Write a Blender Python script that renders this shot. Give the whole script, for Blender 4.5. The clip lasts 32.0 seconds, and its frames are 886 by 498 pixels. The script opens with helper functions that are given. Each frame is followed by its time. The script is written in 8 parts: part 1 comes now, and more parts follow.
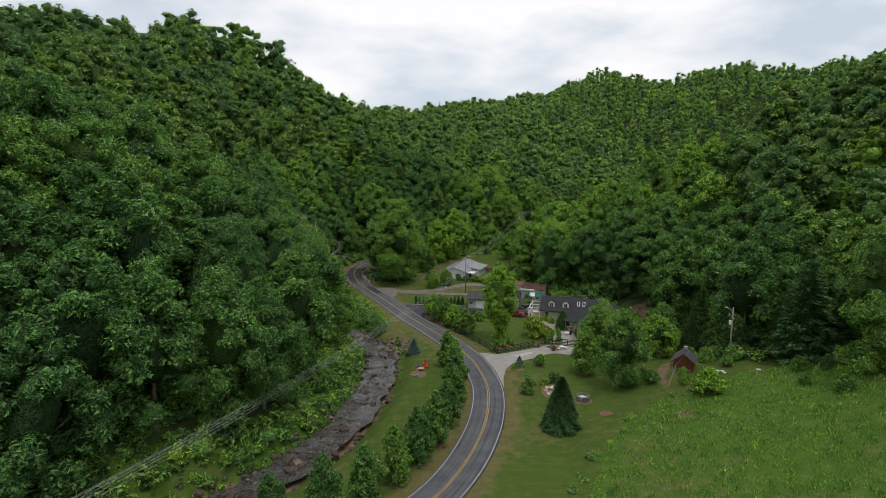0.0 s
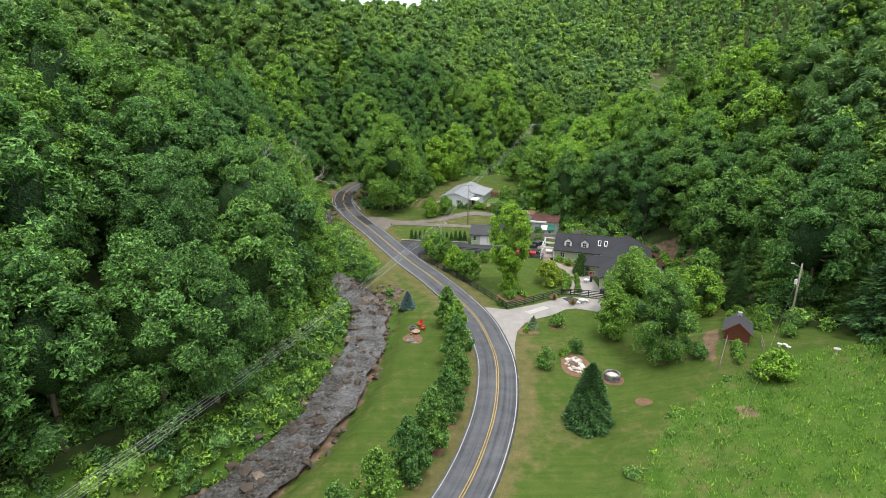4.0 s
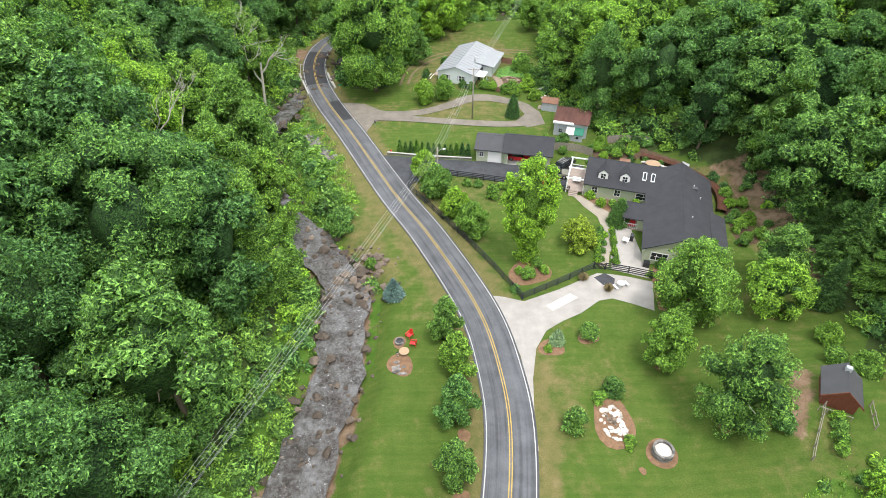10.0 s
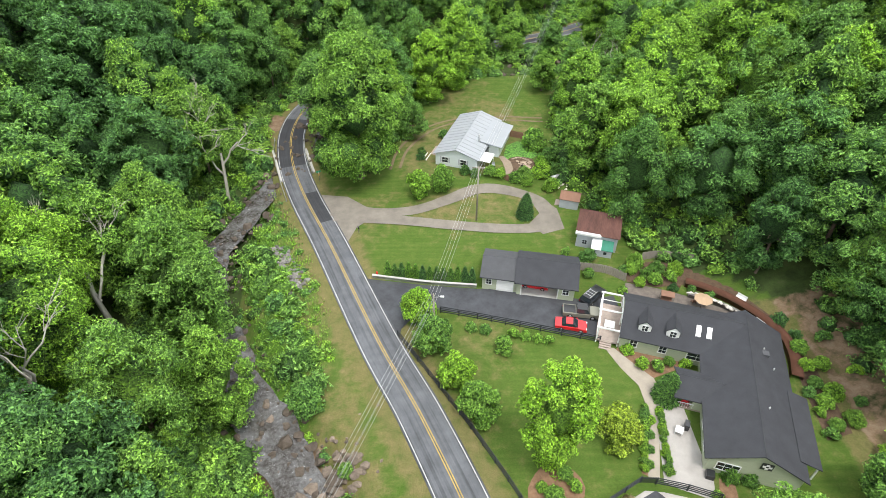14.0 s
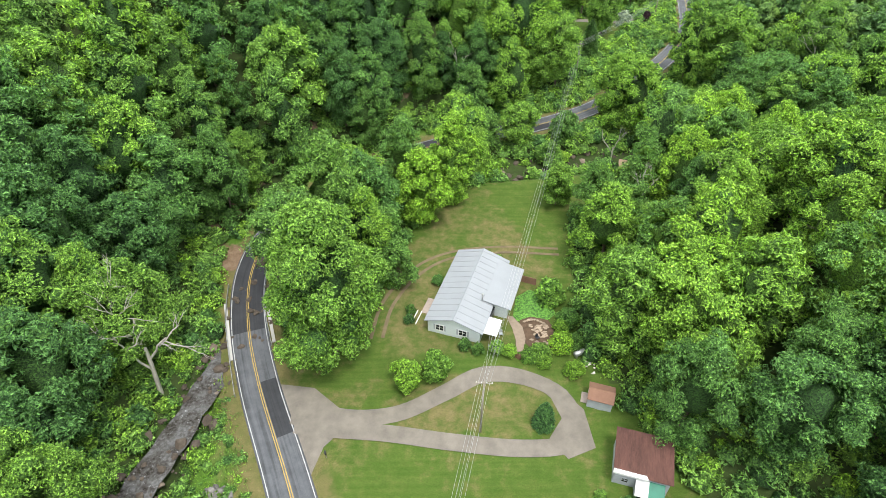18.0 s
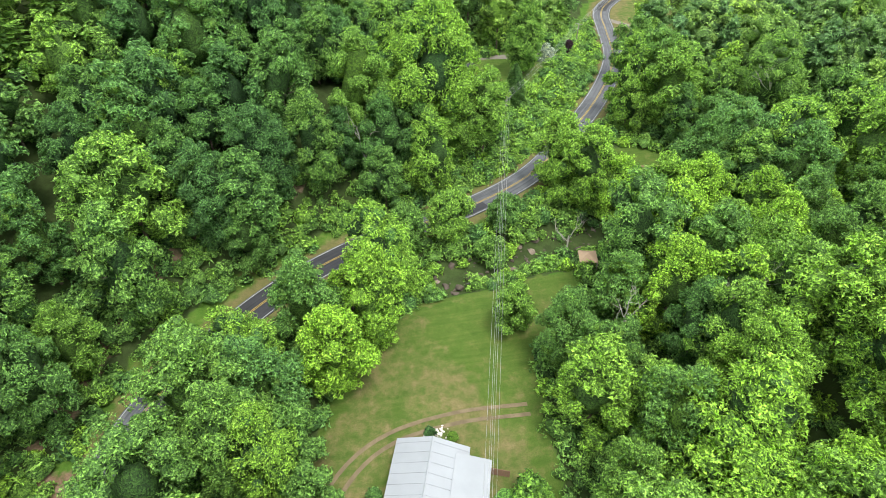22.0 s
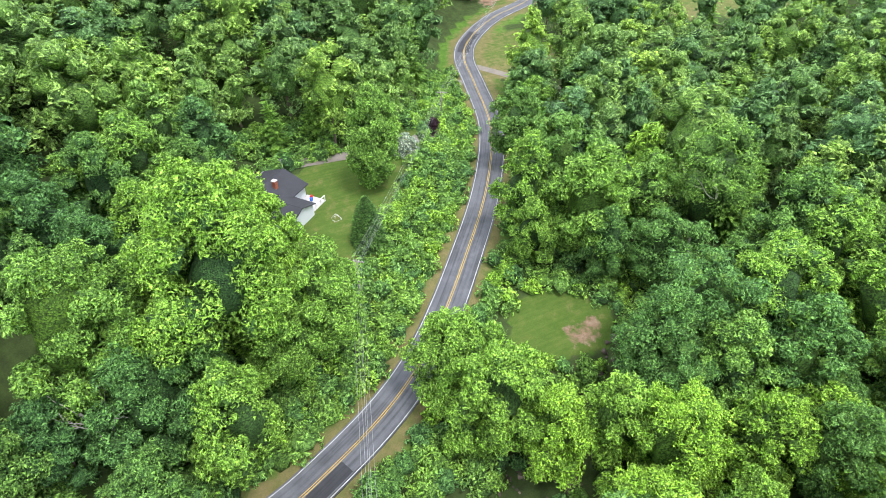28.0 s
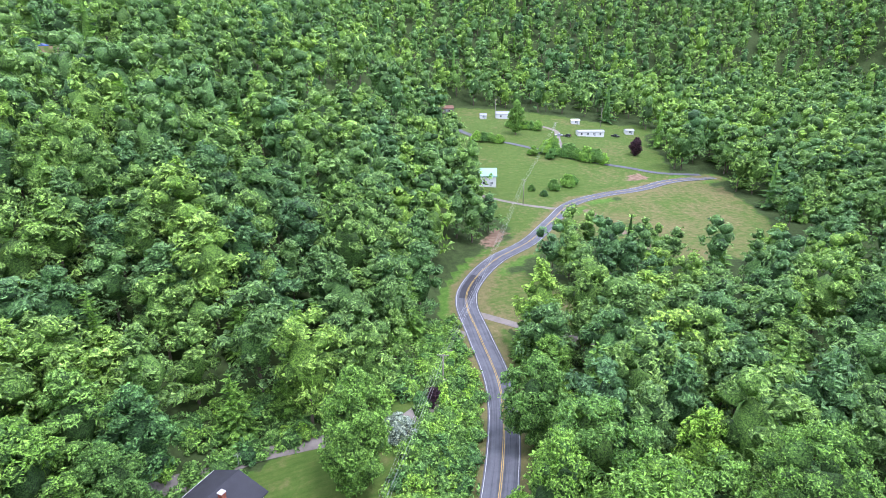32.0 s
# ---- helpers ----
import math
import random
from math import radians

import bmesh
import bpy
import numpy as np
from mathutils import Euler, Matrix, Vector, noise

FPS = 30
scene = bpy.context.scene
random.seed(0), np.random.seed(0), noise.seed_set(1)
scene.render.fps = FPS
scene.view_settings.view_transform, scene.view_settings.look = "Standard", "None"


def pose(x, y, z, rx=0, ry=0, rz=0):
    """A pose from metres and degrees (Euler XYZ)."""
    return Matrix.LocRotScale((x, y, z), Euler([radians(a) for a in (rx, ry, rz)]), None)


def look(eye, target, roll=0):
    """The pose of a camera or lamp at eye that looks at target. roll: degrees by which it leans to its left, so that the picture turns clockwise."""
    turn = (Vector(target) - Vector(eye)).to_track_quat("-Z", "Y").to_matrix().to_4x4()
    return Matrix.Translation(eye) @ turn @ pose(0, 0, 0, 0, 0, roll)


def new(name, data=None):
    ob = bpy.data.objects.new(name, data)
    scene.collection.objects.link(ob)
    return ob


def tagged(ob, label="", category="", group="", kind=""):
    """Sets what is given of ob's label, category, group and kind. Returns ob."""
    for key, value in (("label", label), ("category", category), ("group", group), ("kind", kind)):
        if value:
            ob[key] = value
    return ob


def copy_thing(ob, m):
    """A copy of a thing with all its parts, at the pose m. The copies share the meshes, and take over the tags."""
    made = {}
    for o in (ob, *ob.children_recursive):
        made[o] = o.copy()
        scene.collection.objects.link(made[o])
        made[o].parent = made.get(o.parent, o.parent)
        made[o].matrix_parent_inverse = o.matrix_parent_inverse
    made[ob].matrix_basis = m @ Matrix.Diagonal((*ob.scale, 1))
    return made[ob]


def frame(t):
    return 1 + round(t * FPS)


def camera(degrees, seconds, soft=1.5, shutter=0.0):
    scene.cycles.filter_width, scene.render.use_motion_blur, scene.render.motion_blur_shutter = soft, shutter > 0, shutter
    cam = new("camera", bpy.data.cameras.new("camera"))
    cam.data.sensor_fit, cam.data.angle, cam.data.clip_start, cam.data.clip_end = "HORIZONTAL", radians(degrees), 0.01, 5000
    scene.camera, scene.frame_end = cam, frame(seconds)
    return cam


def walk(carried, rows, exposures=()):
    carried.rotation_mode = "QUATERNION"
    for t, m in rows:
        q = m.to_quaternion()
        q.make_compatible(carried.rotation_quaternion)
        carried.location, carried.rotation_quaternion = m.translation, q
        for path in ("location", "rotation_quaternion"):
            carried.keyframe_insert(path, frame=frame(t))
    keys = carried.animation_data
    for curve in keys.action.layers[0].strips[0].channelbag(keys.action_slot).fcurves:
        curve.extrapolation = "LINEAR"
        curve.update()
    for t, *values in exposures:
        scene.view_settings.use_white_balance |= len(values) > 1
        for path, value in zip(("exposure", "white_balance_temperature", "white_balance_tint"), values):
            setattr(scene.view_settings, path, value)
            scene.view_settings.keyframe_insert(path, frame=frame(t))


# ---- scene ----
cam = camera(76.6, 32.0, 0.75)
METRES, EYE, TILT, LEAN, TURN = 250.0, 41.0, -9.0, 0.0, 0.0
ROWS = [
    (0.0, 0.0, 0.0, 0.0, 0.0, 0.0, -0.0),
    (0.5, 0.0001, 0.0103, 0.0031, 0.0, 0.02, -0.0),
    (1.0, 0.0001, 0.0209, 0.0059, -0.01, 0.09, -0.02),
    (1.5, 0.0001, 0.0317, 0.0086, -0.03, 1.63, -0.04),
    (2.0, 0.0004, 0.0423, 0.0103, -0.01, 1.93, -0.01),
    (2.5, 0.0004, 0.0532, 0.0126, -0.01, -0.69, 0.01),
    (3.0, 0.0004, 0.0642, 0.015, -0.01, -3.71, 0.02),
    (3.5, 0.0004, 0.0751, 0.0177, -0.03, -6.74, 0.02),
    (5.5, 0.0011, 0.1186, 0.0356, 0.03, -17.5, 0.07),
    (6.0, 0.0013, 0.1296, 0.0418, 0.03, -20.37, 0.08),
    (6.5, 0.0016, 0.1408, 0.049, 0.05, -23.3, 0.08),
    (7.0, 0.0015, 0.1521, 0.056, 0.0, -26.21, 0.08),
    (7.5, 0.0017, 0.1633, 0.0631, -0.02, -29.08, 0.09),
    (8.0, 0.0016, 0.1753, 0.0705, -0.04, -30.44, 0.06),
    (8.5, 0.0017, 0.1871, 0.0777, -0.06, -30.48, 0.04),
    (9.0, 0.0023, 0.1989, 0.0834, -0.04, -30.4, 0.11),
    (9.5, 0.0023, 0.2116, 0.0883, -0.08, -30.42, 0.1),
    (10.0, 0.0025, 0.2243, 0.0936, -0.08, -30.44, 0.12),
    (10.5, 0.0032, 0.237, 0.0992, -0.01, -30.45, 0.15),
    (11.0, 0.0031, 0.2503, 0.1046, -0.05, -30.46, 0.11),
    (11.5, 0.0032, 0.2639, 0.1085, -0.06, -30.41, 0.12),
    (12.0, 0.0031, 0.2781, 0.1108, -0.11, -30.4, 0.09),
    (12.5, 0.0031, 0.2934, 0.1136, -0.1, -30.43, 0.05),
    (13.0, 0.003, 0.3095, 0.118, -0.14, -30.49, 0.02),
    (13.5, 0.0031, 0.3258, 0.1242, -0.15, -30.54, 0.03),
    (14.0, 0.0033, 0.3426, 0.1319, -0.15, -30.58, 0.03),
    (14.5, 0.0035, 0.3596, 0.1415, -0.22, -30.63, 0.01),
    (16.5, 0.0045, 0.4298, 0.1794, -0.46, -30.71, -0.0),
    (17.0, 0.0054, 0.4482, 0.1832, -0.43, -30.67, 0.01),
    (17.5, 0.0052, 0.4668, 0.1862, -0.53, -30.7, -0.01),
    (18.0, 0.0053, 0.4855, 0.1895, -0.53, -30.73, -0.05),
    (18.5, 0.0054, 0.5041, 0.193, -0.57, -30.77, -0.02),
    (19.0, 0.0052, 0.5223, 0.1966, -0.66, -30.84, -0.06),
    (19.5, 0.0059, 0.5406, 0.1999, -0.63, -30.85, -0.03),
    (20.0, 0.006, 0.5591, 0.2034, -0.63, -30.88, -0.1),
    (20.5, 0.0062, 0.5778, 0.207, -0.67, -30.99, -0.09),
    (21.0, 0.0067, 0.5965, 0.2101, -0.65, -30.98, -0.08),
    (21.5, 0.0078, 0.6154, 0.2135, -1.72, -31.07, 0.15),
    (22.0, 0.0142, 0.6334, 0.2153, -10.88, -31.11, 2.09),
    (22.5, 0.0178, 0.6525, 0.2185, -15.33, -31.34, 2.68),
    (23.0, 0.0236, 0.6707, 0.2214, -15.34, -31.36, 2.65),
    (23.5, 0.0294, 0.689, 0.224, -17.06, -31.43, 2.9),
    (24.0, 0.037, 0.7063, 0.2266, -22.33, -31.71, 3.8),
    (24.5, 0.0447, 0.7238, 0.2291, -24.63, -31.84, 4.09),
    (26.5, 0.0766, 0.7937, 0.2403, -25.05, -39.35, 3.74),
    (27.0, 0.0844, 0.8106, 0.243, -25.09, -39.37, 3.74),
    (27.5, 0.0925, 0.8278, 0.2463, -25.14, -38.55, 3.71),
    (28.0, 0.1004, 0.8446, 0.2496, -25.22, -33.17, 3.69),
    (28.5, 0.1078, 0.8612, 0.2521, -25.33, -27.13, 3.67),
    (29.0, 0.1153, 0.8772, 0.2547, -25.37, -20.98, 3.69),
    (29.5, 0.123, 0.8926, 0.2567, -25.37, -15.3, 3.72),
    (30.0, 0.13, 0.9073, 0.2586, -25.37, -14.44, 3.77),
    (30.5, 0.1351, 0.9185, 0.2603, -25.36, -14.45, 3.82),
    (31.0, 0.1375, 0.9242, 0.2609, -25.36, -14.44, 3.86),
    (31.5, 0.1383, 0.9262, 0.2611, -25.34, -13.93, 3.9),
    (32.0, 0.1383, 0.9262, 0.2607, -25.32, -11.91, 3.91),
]
EXPOSURES = [(0, -1.4, 6550, 13), (1.0, -1.43, 6550, 13), (2.0, -1.58, 6550, 13), (3.0, -1.26, 6600, 13), (3.5, -0.75, 6500, 12), (5.5, 0.16, 6500, 12), (14.5, 0.16, 6500, 10), (21.0, 0.22, 6500, 9), (24.0, 0.36, 6500, 9), (27.0, 0.42, 6500, 9), (29.5, 0.3, 5450, 28), (32.0, 0.3, 5450, 28)]
walk(cam, [(t, pose(0, 0, EYE, TILT, LEAN, TURN) @ pose(METRES * x, METRES * y, METRES * z, 90 + pitch, roll, yaw)) for t, x, y, z, yaw, pitch, roll in ROWS], EXPOSURES)

# ---- sky and sun: bright overcast with breaks ----
world = bpy.data.worlds.new("sky")
scene.world = world
world.use_nodes = True
wn, wl = world.node_tree.nodes, world.node_tree.links
wn.clear()
w_out = wn.new("ShaderNodeOutputWorld")
w_bg = wn.new("ShaderNodeBackground")
w_sky = wn.new("ShaderNodeTexSky")
w_sky.sky_type, w_sky.sun_disc = "NISHITA", False
w_sky.sun_elevation, w_sky.sun_rotation = radians(70), radians(152)
w_co = wn.new("ShaderNodeTexCoord")
w_map = wn.new("ShaderNodeMapping")
w_map.inputs["Scale"].default_value = (1.6, 1.6, 4.2)
w_noise = wn.new("ShaderNodeTexNoise")
w_noise.inputs["Scale"].default_value = 1.6
w_noise.inputs["Detail"].default_value = 9
w_noise.inputs["Roughness"].default_value = 0.55
w_ramp = wn.new("ShaderNodeValToRGB")
w_ramp.color_ramp.elements[0].position, w_ramp.color_ramp.elements[0].color = 0.36, (9.2, 10.6, 11.8, 1)
w_ramp.color_ramp.elements[1].position, w_ramp.color_ramp.elements[1].color = 0.56, (15.5, 15.6, 15.6, 1)
w_mix = wn.new("ShaderNodeMixRGB")
w_mix.inputs[0].default_value = 0.88
wl.new(w_co.outputs["Generated"], w_map.inputs[0])
wl.new(w_map.outputs[0], w_noise.inputs["Vector"])
wl.new(w_noise.outputs[0], w_ramp.inputs[0])
wl.new(w_sky.outputs[0], w_mix.inputs[1])
wl.new(w_ramp.outputs[0], w_mix.inputs[2])
wl.new(w_mix.outputs[0], w_bg.inputs[0])
w_bg.inputs[1].default_value = 0.185
wl.new(w_bg.outputs[0], w_out.inputs[0])

sun = new("sun", bpy.data.lights.new("sun", "SUN"))
sun.data.energy, sun.data.angle, sun.data.color = 2.9, radians(14), (1.0, 0.965, 0.9)
sun.matrix_world = look((51, -96, 300), (0, 0, 0))

# ---- materials ----
def mat(name, rough=0.8, metal=0.0, spec=0.3):
    m = bpy.data.materials.new(name)
    m.use_nodes = True
    b = m.node_tree.nodes["Principled BSDF"]
    b.inputs["Roughness"].default_value = rough
    b.inputs["Metallic"].default_value = metal
    b.inputs["Specular IOR Level"].default_value = spec
    return m, m.node_tree.nodes, m.node_tree.links, b


def rgba(c):
    return (c[0], c[1], c[2], 1)


def noise_node(n, l, scale, detail=6, rough=0.6, coord="Object", stretch=None):
    co = n.new("ShaderNodeTexCoord")
    t = n.new("ShaderNodeTexNoise")
    t.inputs["Scale"].default_value, t.inputs["Detail"].default_value, t.inputs["Roughness"].default_value = scale, detail, rough
    if stretch:
        mp = n.new("ShaderNodeMapping")
        mp.inputs["Scale"].default_value = stretch
        l.new(co.outputs[coord], mp.inputs[0])
        l.new(mp.outputs[0], t.inputs["Vector"])
    else:
        l.new(co.outputs[coord], t.inputs["Vector"])
    return t.outputs[0]


def ramp(n, l, src, stops):
    r = n.new("ShaderNodeValToRGB")
    e = r.color_ramp.elements
    while len(e) < len(stops):
        e.new(0.5)
    for k, (p, c) in zip(e, stops):
        k.position, k.color = p, rgba(c) if len(c) == 3 else c
    l.new(src, r.inputs[0])
    return r.outputs[0]


def mixc(n, l, fac, a, b, mode="MIX"):
    m = n.new("ShaderNodeMixRGB")
    m.blend_type = mode
    for sock, v in zip(m.inputs, (fac, a, b)):
        if isinstance(v, (int, float)):
            sock.default_value = v
        elif isinstance(v, tuple):
            sock.default_value = rgba(v)
        else:
            l.new(v, sock)
    return m.outputs[0]


def maths(n, l, op, a, b=0.0, clamp=False):
    m = n.new("ShaderNodeMath")
    m.operation, m.use_clamp = op, clamp
    for sock, v in zip(m.inputs, (a, b)):
        if isinstance(v, (int, float)):
            sock.default_value = v
        else:
            l.new(v, sock)
    return m.outputs[0]


def attr(n, name):
    a = n.new("ShaderNodeAttribute")
    a.attribute_name = name
    return a.outputs["Fac"]


def bumped(n, l, b, src, strength=0.4, dist=0.05):
    u = n.new("ShaderNodeBump")
    u.inputs["Strength"].default_value, u.inputs["Distance"].default_value = strength, dist
    l.new(src, u.inputs["Height"])
    l.new(u.outputs[0], b.inputs["Normal"])


def worn(name, col, rough=0.7, metal=0.0, spec=0.3, scale=3.0, vary=0.25, bump=0.25, dist=0.02, stretch=None, fine=30.0, rnd=0.0):
    """A plain surface with stains at one scale and grain at another."""
    m, n, l, b = mat(name, rough, metal, spec)
    big = noise_node(n, l, scale, 5, 0.6, "Object", stretch)
    small = noise_node(n, l, fine, 3, 0.6, "Object", stretch)
    lo, hi = tuple(c * (1 - vary) for c in col), tuple(min(1, c * (1 + vary)) for c in col)
    c1 = ramp(n, l, big, [(0.3, lo), (0.7, hi)])
    c2 = mixc(n, l, 0.35, c1, ramp(n, l, small, [(0.3, lo), (0.7, hi)]))
    if rnd:
        oi = n.new("ShaderNodeObjectInfo")
        c2 = mixc(n, l, 1.0, c2, ramp(n, l, oi.outputs["Random"], [(0, (1 - rnd,) * 3), (1, (1 + rnd,) * 3)]), "MULTIPLY")
    l.new(c2, b.inputs["Base Color"])
    bumped(n, l, b, small, bump, dist)
    return m


def leafy(name, dark, light, transl=0.3, rnd=0.75, fine=2.6, island=0.95):
    """Leaves: colour drifts tree by tree (tint), clump by clump and leaf by leaf."""
    m, n, l, b = mat(name, 0.62, 0, 0.22)
    clump = noise_node(n, l, 0.22, 2, 0.5)
    grain = noise_node(n, l, fine, 3, 0.7)
    geo = n.new("ShaderNodeNewGeometry")
    oi = n.new("ShaderNodeObjectInfo")
    f = maths(n, l, "MULTIPLY", clump, 0.25)
    f = maths(n, l, "ADD", f, maths(n, l, "MULTIPLY", geo.outputs["Random Per Island"], island))
    f = maths(n, l, "ADD", f, maths(n, l, "MULTIPLY", grain, 0.25))
    c = ramp(n, l, f, [(0.25, tuple(0.75 * v for v in dark)), (1.0, tuple(1.25 * v for v in light))])
    cell_co = n.new("ShaderNodeTexCoord")
    cells = n.new("ShaderNodeTexVoronoi")
    cells.inputs["Scale"].default_value = 6.5
    l.new(cell_co.outputs["Object"], cells.inputs["Vector"])
    sep = n.new("ShaderNodeSeparateColor")
    l.new(cells.outputs["Color"], sep.inputs[0])
    c = mixc(n, l, 1.0, c, ramp(n, l, sep.outputs[0], [(0.0, (0.3, 0.34, 0.38)), (0.5, (0.95, 0.95, 0.95)), (1.0, (2.1, 1.92, 1.6))]), "MULTIPLY")
    bumped(n, l, b, cells.outputs["Distance"], 1.0, 0.15)
    t = maths(n, l, "ADD", attr(n, "tint"), maths(n, l, "MULTIPLY", oi.outputs["Random"], rnd))
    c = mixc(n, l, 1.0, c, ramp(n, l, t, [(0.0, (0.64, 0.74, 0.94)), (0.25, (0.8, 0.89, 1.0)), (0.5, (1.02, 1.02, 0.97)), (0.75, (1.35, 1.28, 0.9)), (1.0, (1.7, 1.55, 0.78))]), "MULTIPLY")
    l.new(c, b.inputs["Base Color"])
    tr = n.new("ShaderNodeBsdfTranslucent")
    l.new(mixc(n, l, 1.0, c, (1.1, 1.25, 0.6), "MULTIPLY"), tr.inputs[0])
    mx = n.new("ShaderNodeMixShader")
    mx.inputs[0].default_value = transl
    l.new(b.outputs[0], mx.inputs[1])
    l.new(tr.outputs[0], mx.inputs[2])
    l.new(mx.outputs[0], n["Material Output"].inputs[0])
    return m


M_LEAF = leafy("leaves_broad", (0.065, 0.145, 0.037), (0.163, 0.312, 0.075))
# Leaf colours darkened for inner crowns: the shade inside is painted in.
M_CORE_SHADE = leafy("leaves_inner_shade", (0.036, 0.085, 0.02), (0.08, 0.165, 0.04), 0.1, fine=3.2)
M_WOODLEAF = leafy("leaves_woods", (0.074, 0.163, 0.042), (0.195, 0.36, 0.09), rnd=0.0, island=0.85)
M_WOODCORE_SHADE = leafy("leaves_woods_inner_shade", (0.036, 0.085, 0.02), (0.08, 0.165, 0.04), 0.1, rnd=0.0, fine=3.2)
# Far leaves shifted bluer: distance haze painted into the leaf colour.
M_FARHAZE_LEAF = leafy("leaves_far_haze", (0.082, 0.165, 0.054), (0.215, 0.37, 0.115), 0.25, rnd=0.0, island=0.65)
M_PINE = leafy("needles_dark", (0.03, 0.08, 0.028), (0.08, 0.175, 0.05), 0.15)
M_SPRUCE = leafy("needles_blue", (0.05, 0.10, 0.10), (0.13, 0.22, 0.22), 0.1)
M_LIME = leafy("leaves_lime", (0.12, 0.19, 0.025), (0.28, 0.38, 0.05), 0.25, rnd=0.2)
M_PURPLE = leafy("leaves_purple", (0.012, 0.008, 0.012), (0.04, 0.018, 0.028), 0.1)
M_SILVER = leafy("leaves_silver", (0.16, 0.2, 0.14), (0.42, 0.48, 0.38), 0.2)
M_BARK = worn("bark", (0.13, 0.10, 0.075), 0.9, scale=1.5, vary=0.4, bump=0.6, dist=0.05, stretch=(3, 3, 0.6), fine=12)
M_DEAD = worn("dead_wood", (0.42, 0.39, 0.34), 0.85, scale=1.2, vary=0.3, bump=0.5, dist=0.04, stretch=(3, 3, 0.6), fine=14)
M_PALEBARK = worn("pale_bark", (0.5, 0.47, 0.42), 0.85, scale=2.5, vary=0.4, stretch=(1, 1, 3), fine=9)


def ground_mat():
    m, n, l, b = mat("ground", 0.95, 0, 0.1)
    big = noise_node(n, l, 0.055, 4, 0.6)
    mid = noise_node(n, l, 0.55, 6, 0.65)
    fine = noise_node(n, l, 7.0, 4, 0.7)
    lawn = ramp(n, l, mid, [(0.28, (0.042, 0.084, 0.013)), (0.5, (0.063, 0.108, 0.018)), (0.72, (0.102, 0.122, 0.03))])
    stripes = noise_node(n, l, 0.8, 2, 0.4, "Object", (0.12, 2.2, 1.0))
    lawn = mixc(n, l, 0.35, lawn, ramp(n, l, stripes, [(0.35, (0.05, 0.092, 0.015)), (0.65, (0.094, 0.122, 0.029))]))
    meadow = ramp(n, l, mid, [(0.3, (0.045, 0.10, 0.014)), (0.5, (0.068, 0.135, 0.019)), (0.75, (0.105, 0.165, 0.032))])
    dry = ramp(n, l, mid, [(0.3, (0.082, 0.098, 0.028)), (0.6, (0.145, 0.125, 0.052)), (0.8, (0.20, 0.16, 0.085))])
    dirt = ramp(n, l, mid, [(0.3, (0.12, 0.075, 0.045)), (0.55, (0.19, 0.13, 0.085)), (0.8, (0.27, 0.215, 0.15))])
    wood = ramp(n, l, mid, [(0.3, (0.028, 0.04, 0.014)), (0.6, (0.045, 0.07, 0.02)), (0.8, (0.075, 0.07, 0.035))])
    wob = maths(n, l, "MULTIPLY", maths(n, l, "SUBTRACT", mid, 0.5), 1.7)
    def soft(a):
        return ramp(n, l, maths(n, l, "ADD", attr(n, a), wob), [(0.35, (0, 0, 0)), (0.65, (1, 1, 1))])
    c = mixc(n, l, soft("lawn"), meadow, lawn)
    patch = maths(n, l, "ADD", attr(n, "dry"), maths(n, l, "MULTIPLY", maths(n, l, "SUBTRACT", big, 0.5), 1.6))
    patch = ramp(n, l, maths(n, l, "ADD", patch, maths(n, l, "MULTIPLY", wob, 0.7)), [(0.3, (0, 0, 0)), (0.8, (1, 1, 1))])
    c = mixc(n, l, patch, c, dry)
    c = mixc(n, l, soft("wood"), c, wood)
    c = mixc(n, l, soft("dirt"), c, dirt)
    c = mixc(n, l, 0.55, c, ramp(n, l, fine, [(0.25, (0.45, 0.45, 0.45)), (0.75, (1.5, 1.5, 1.5))]), "MULTIPLY")
    l.new(c, b.inputs["Base Color"])
    bumped(n, l, b, fine, 0.7, 0.12)
    return m


M_GROUND = ground_mat()


def asphalt(name, base, streak=True, dark=0.5):
    m, n, l, b = mat(name, 0.85, 0, 0.35)
    uv = n.new("ShaderNodeUVMap")
    mp = n.new("ShaderNodeMapping")
    mp.inputs["Scale"].default_value = (2.4, 0.05, 1)
    t = n.new("ShaderNodeTexNoise")
    t.inputs["Scale"].default_value, t.inputs["Detail"].default_value = 1.0, 6
    l.new(uv.outputs[0], mp.inputs[0])
    l.new(mp.outputs[0], t.inputs["Vector"])
    mid = noise_node(n, l, 0.35, 7, 0.7)
    fine = noise_node(n, l, 18, 3, 0.7)
    lo = tuple(c * dark for c in base)
    c = ramp(n, l, t.outputs[0] if streak else mid, [(0.38, lo), (0.5, base), (0.7, tuple(v * 1.25 for v in base))])
    c = mixc(n, l, 0.45, c, ramp(n, l, mid, [(0.4, lo), (0.65, tuple(v * 1.2 for v in base))]))
    c = mixc(n, l, 0.5, c, ramp(n, l, fine, [(0.3, (0.7, 0.7, 0.7)), (0.7, (1.3, 1.3, 1.3))]), "MULTIPLY")
    l.new(c, b.inputs["Base Color"])
    bumped(n, l, b, fine, 0.3, 0.02)
    return m


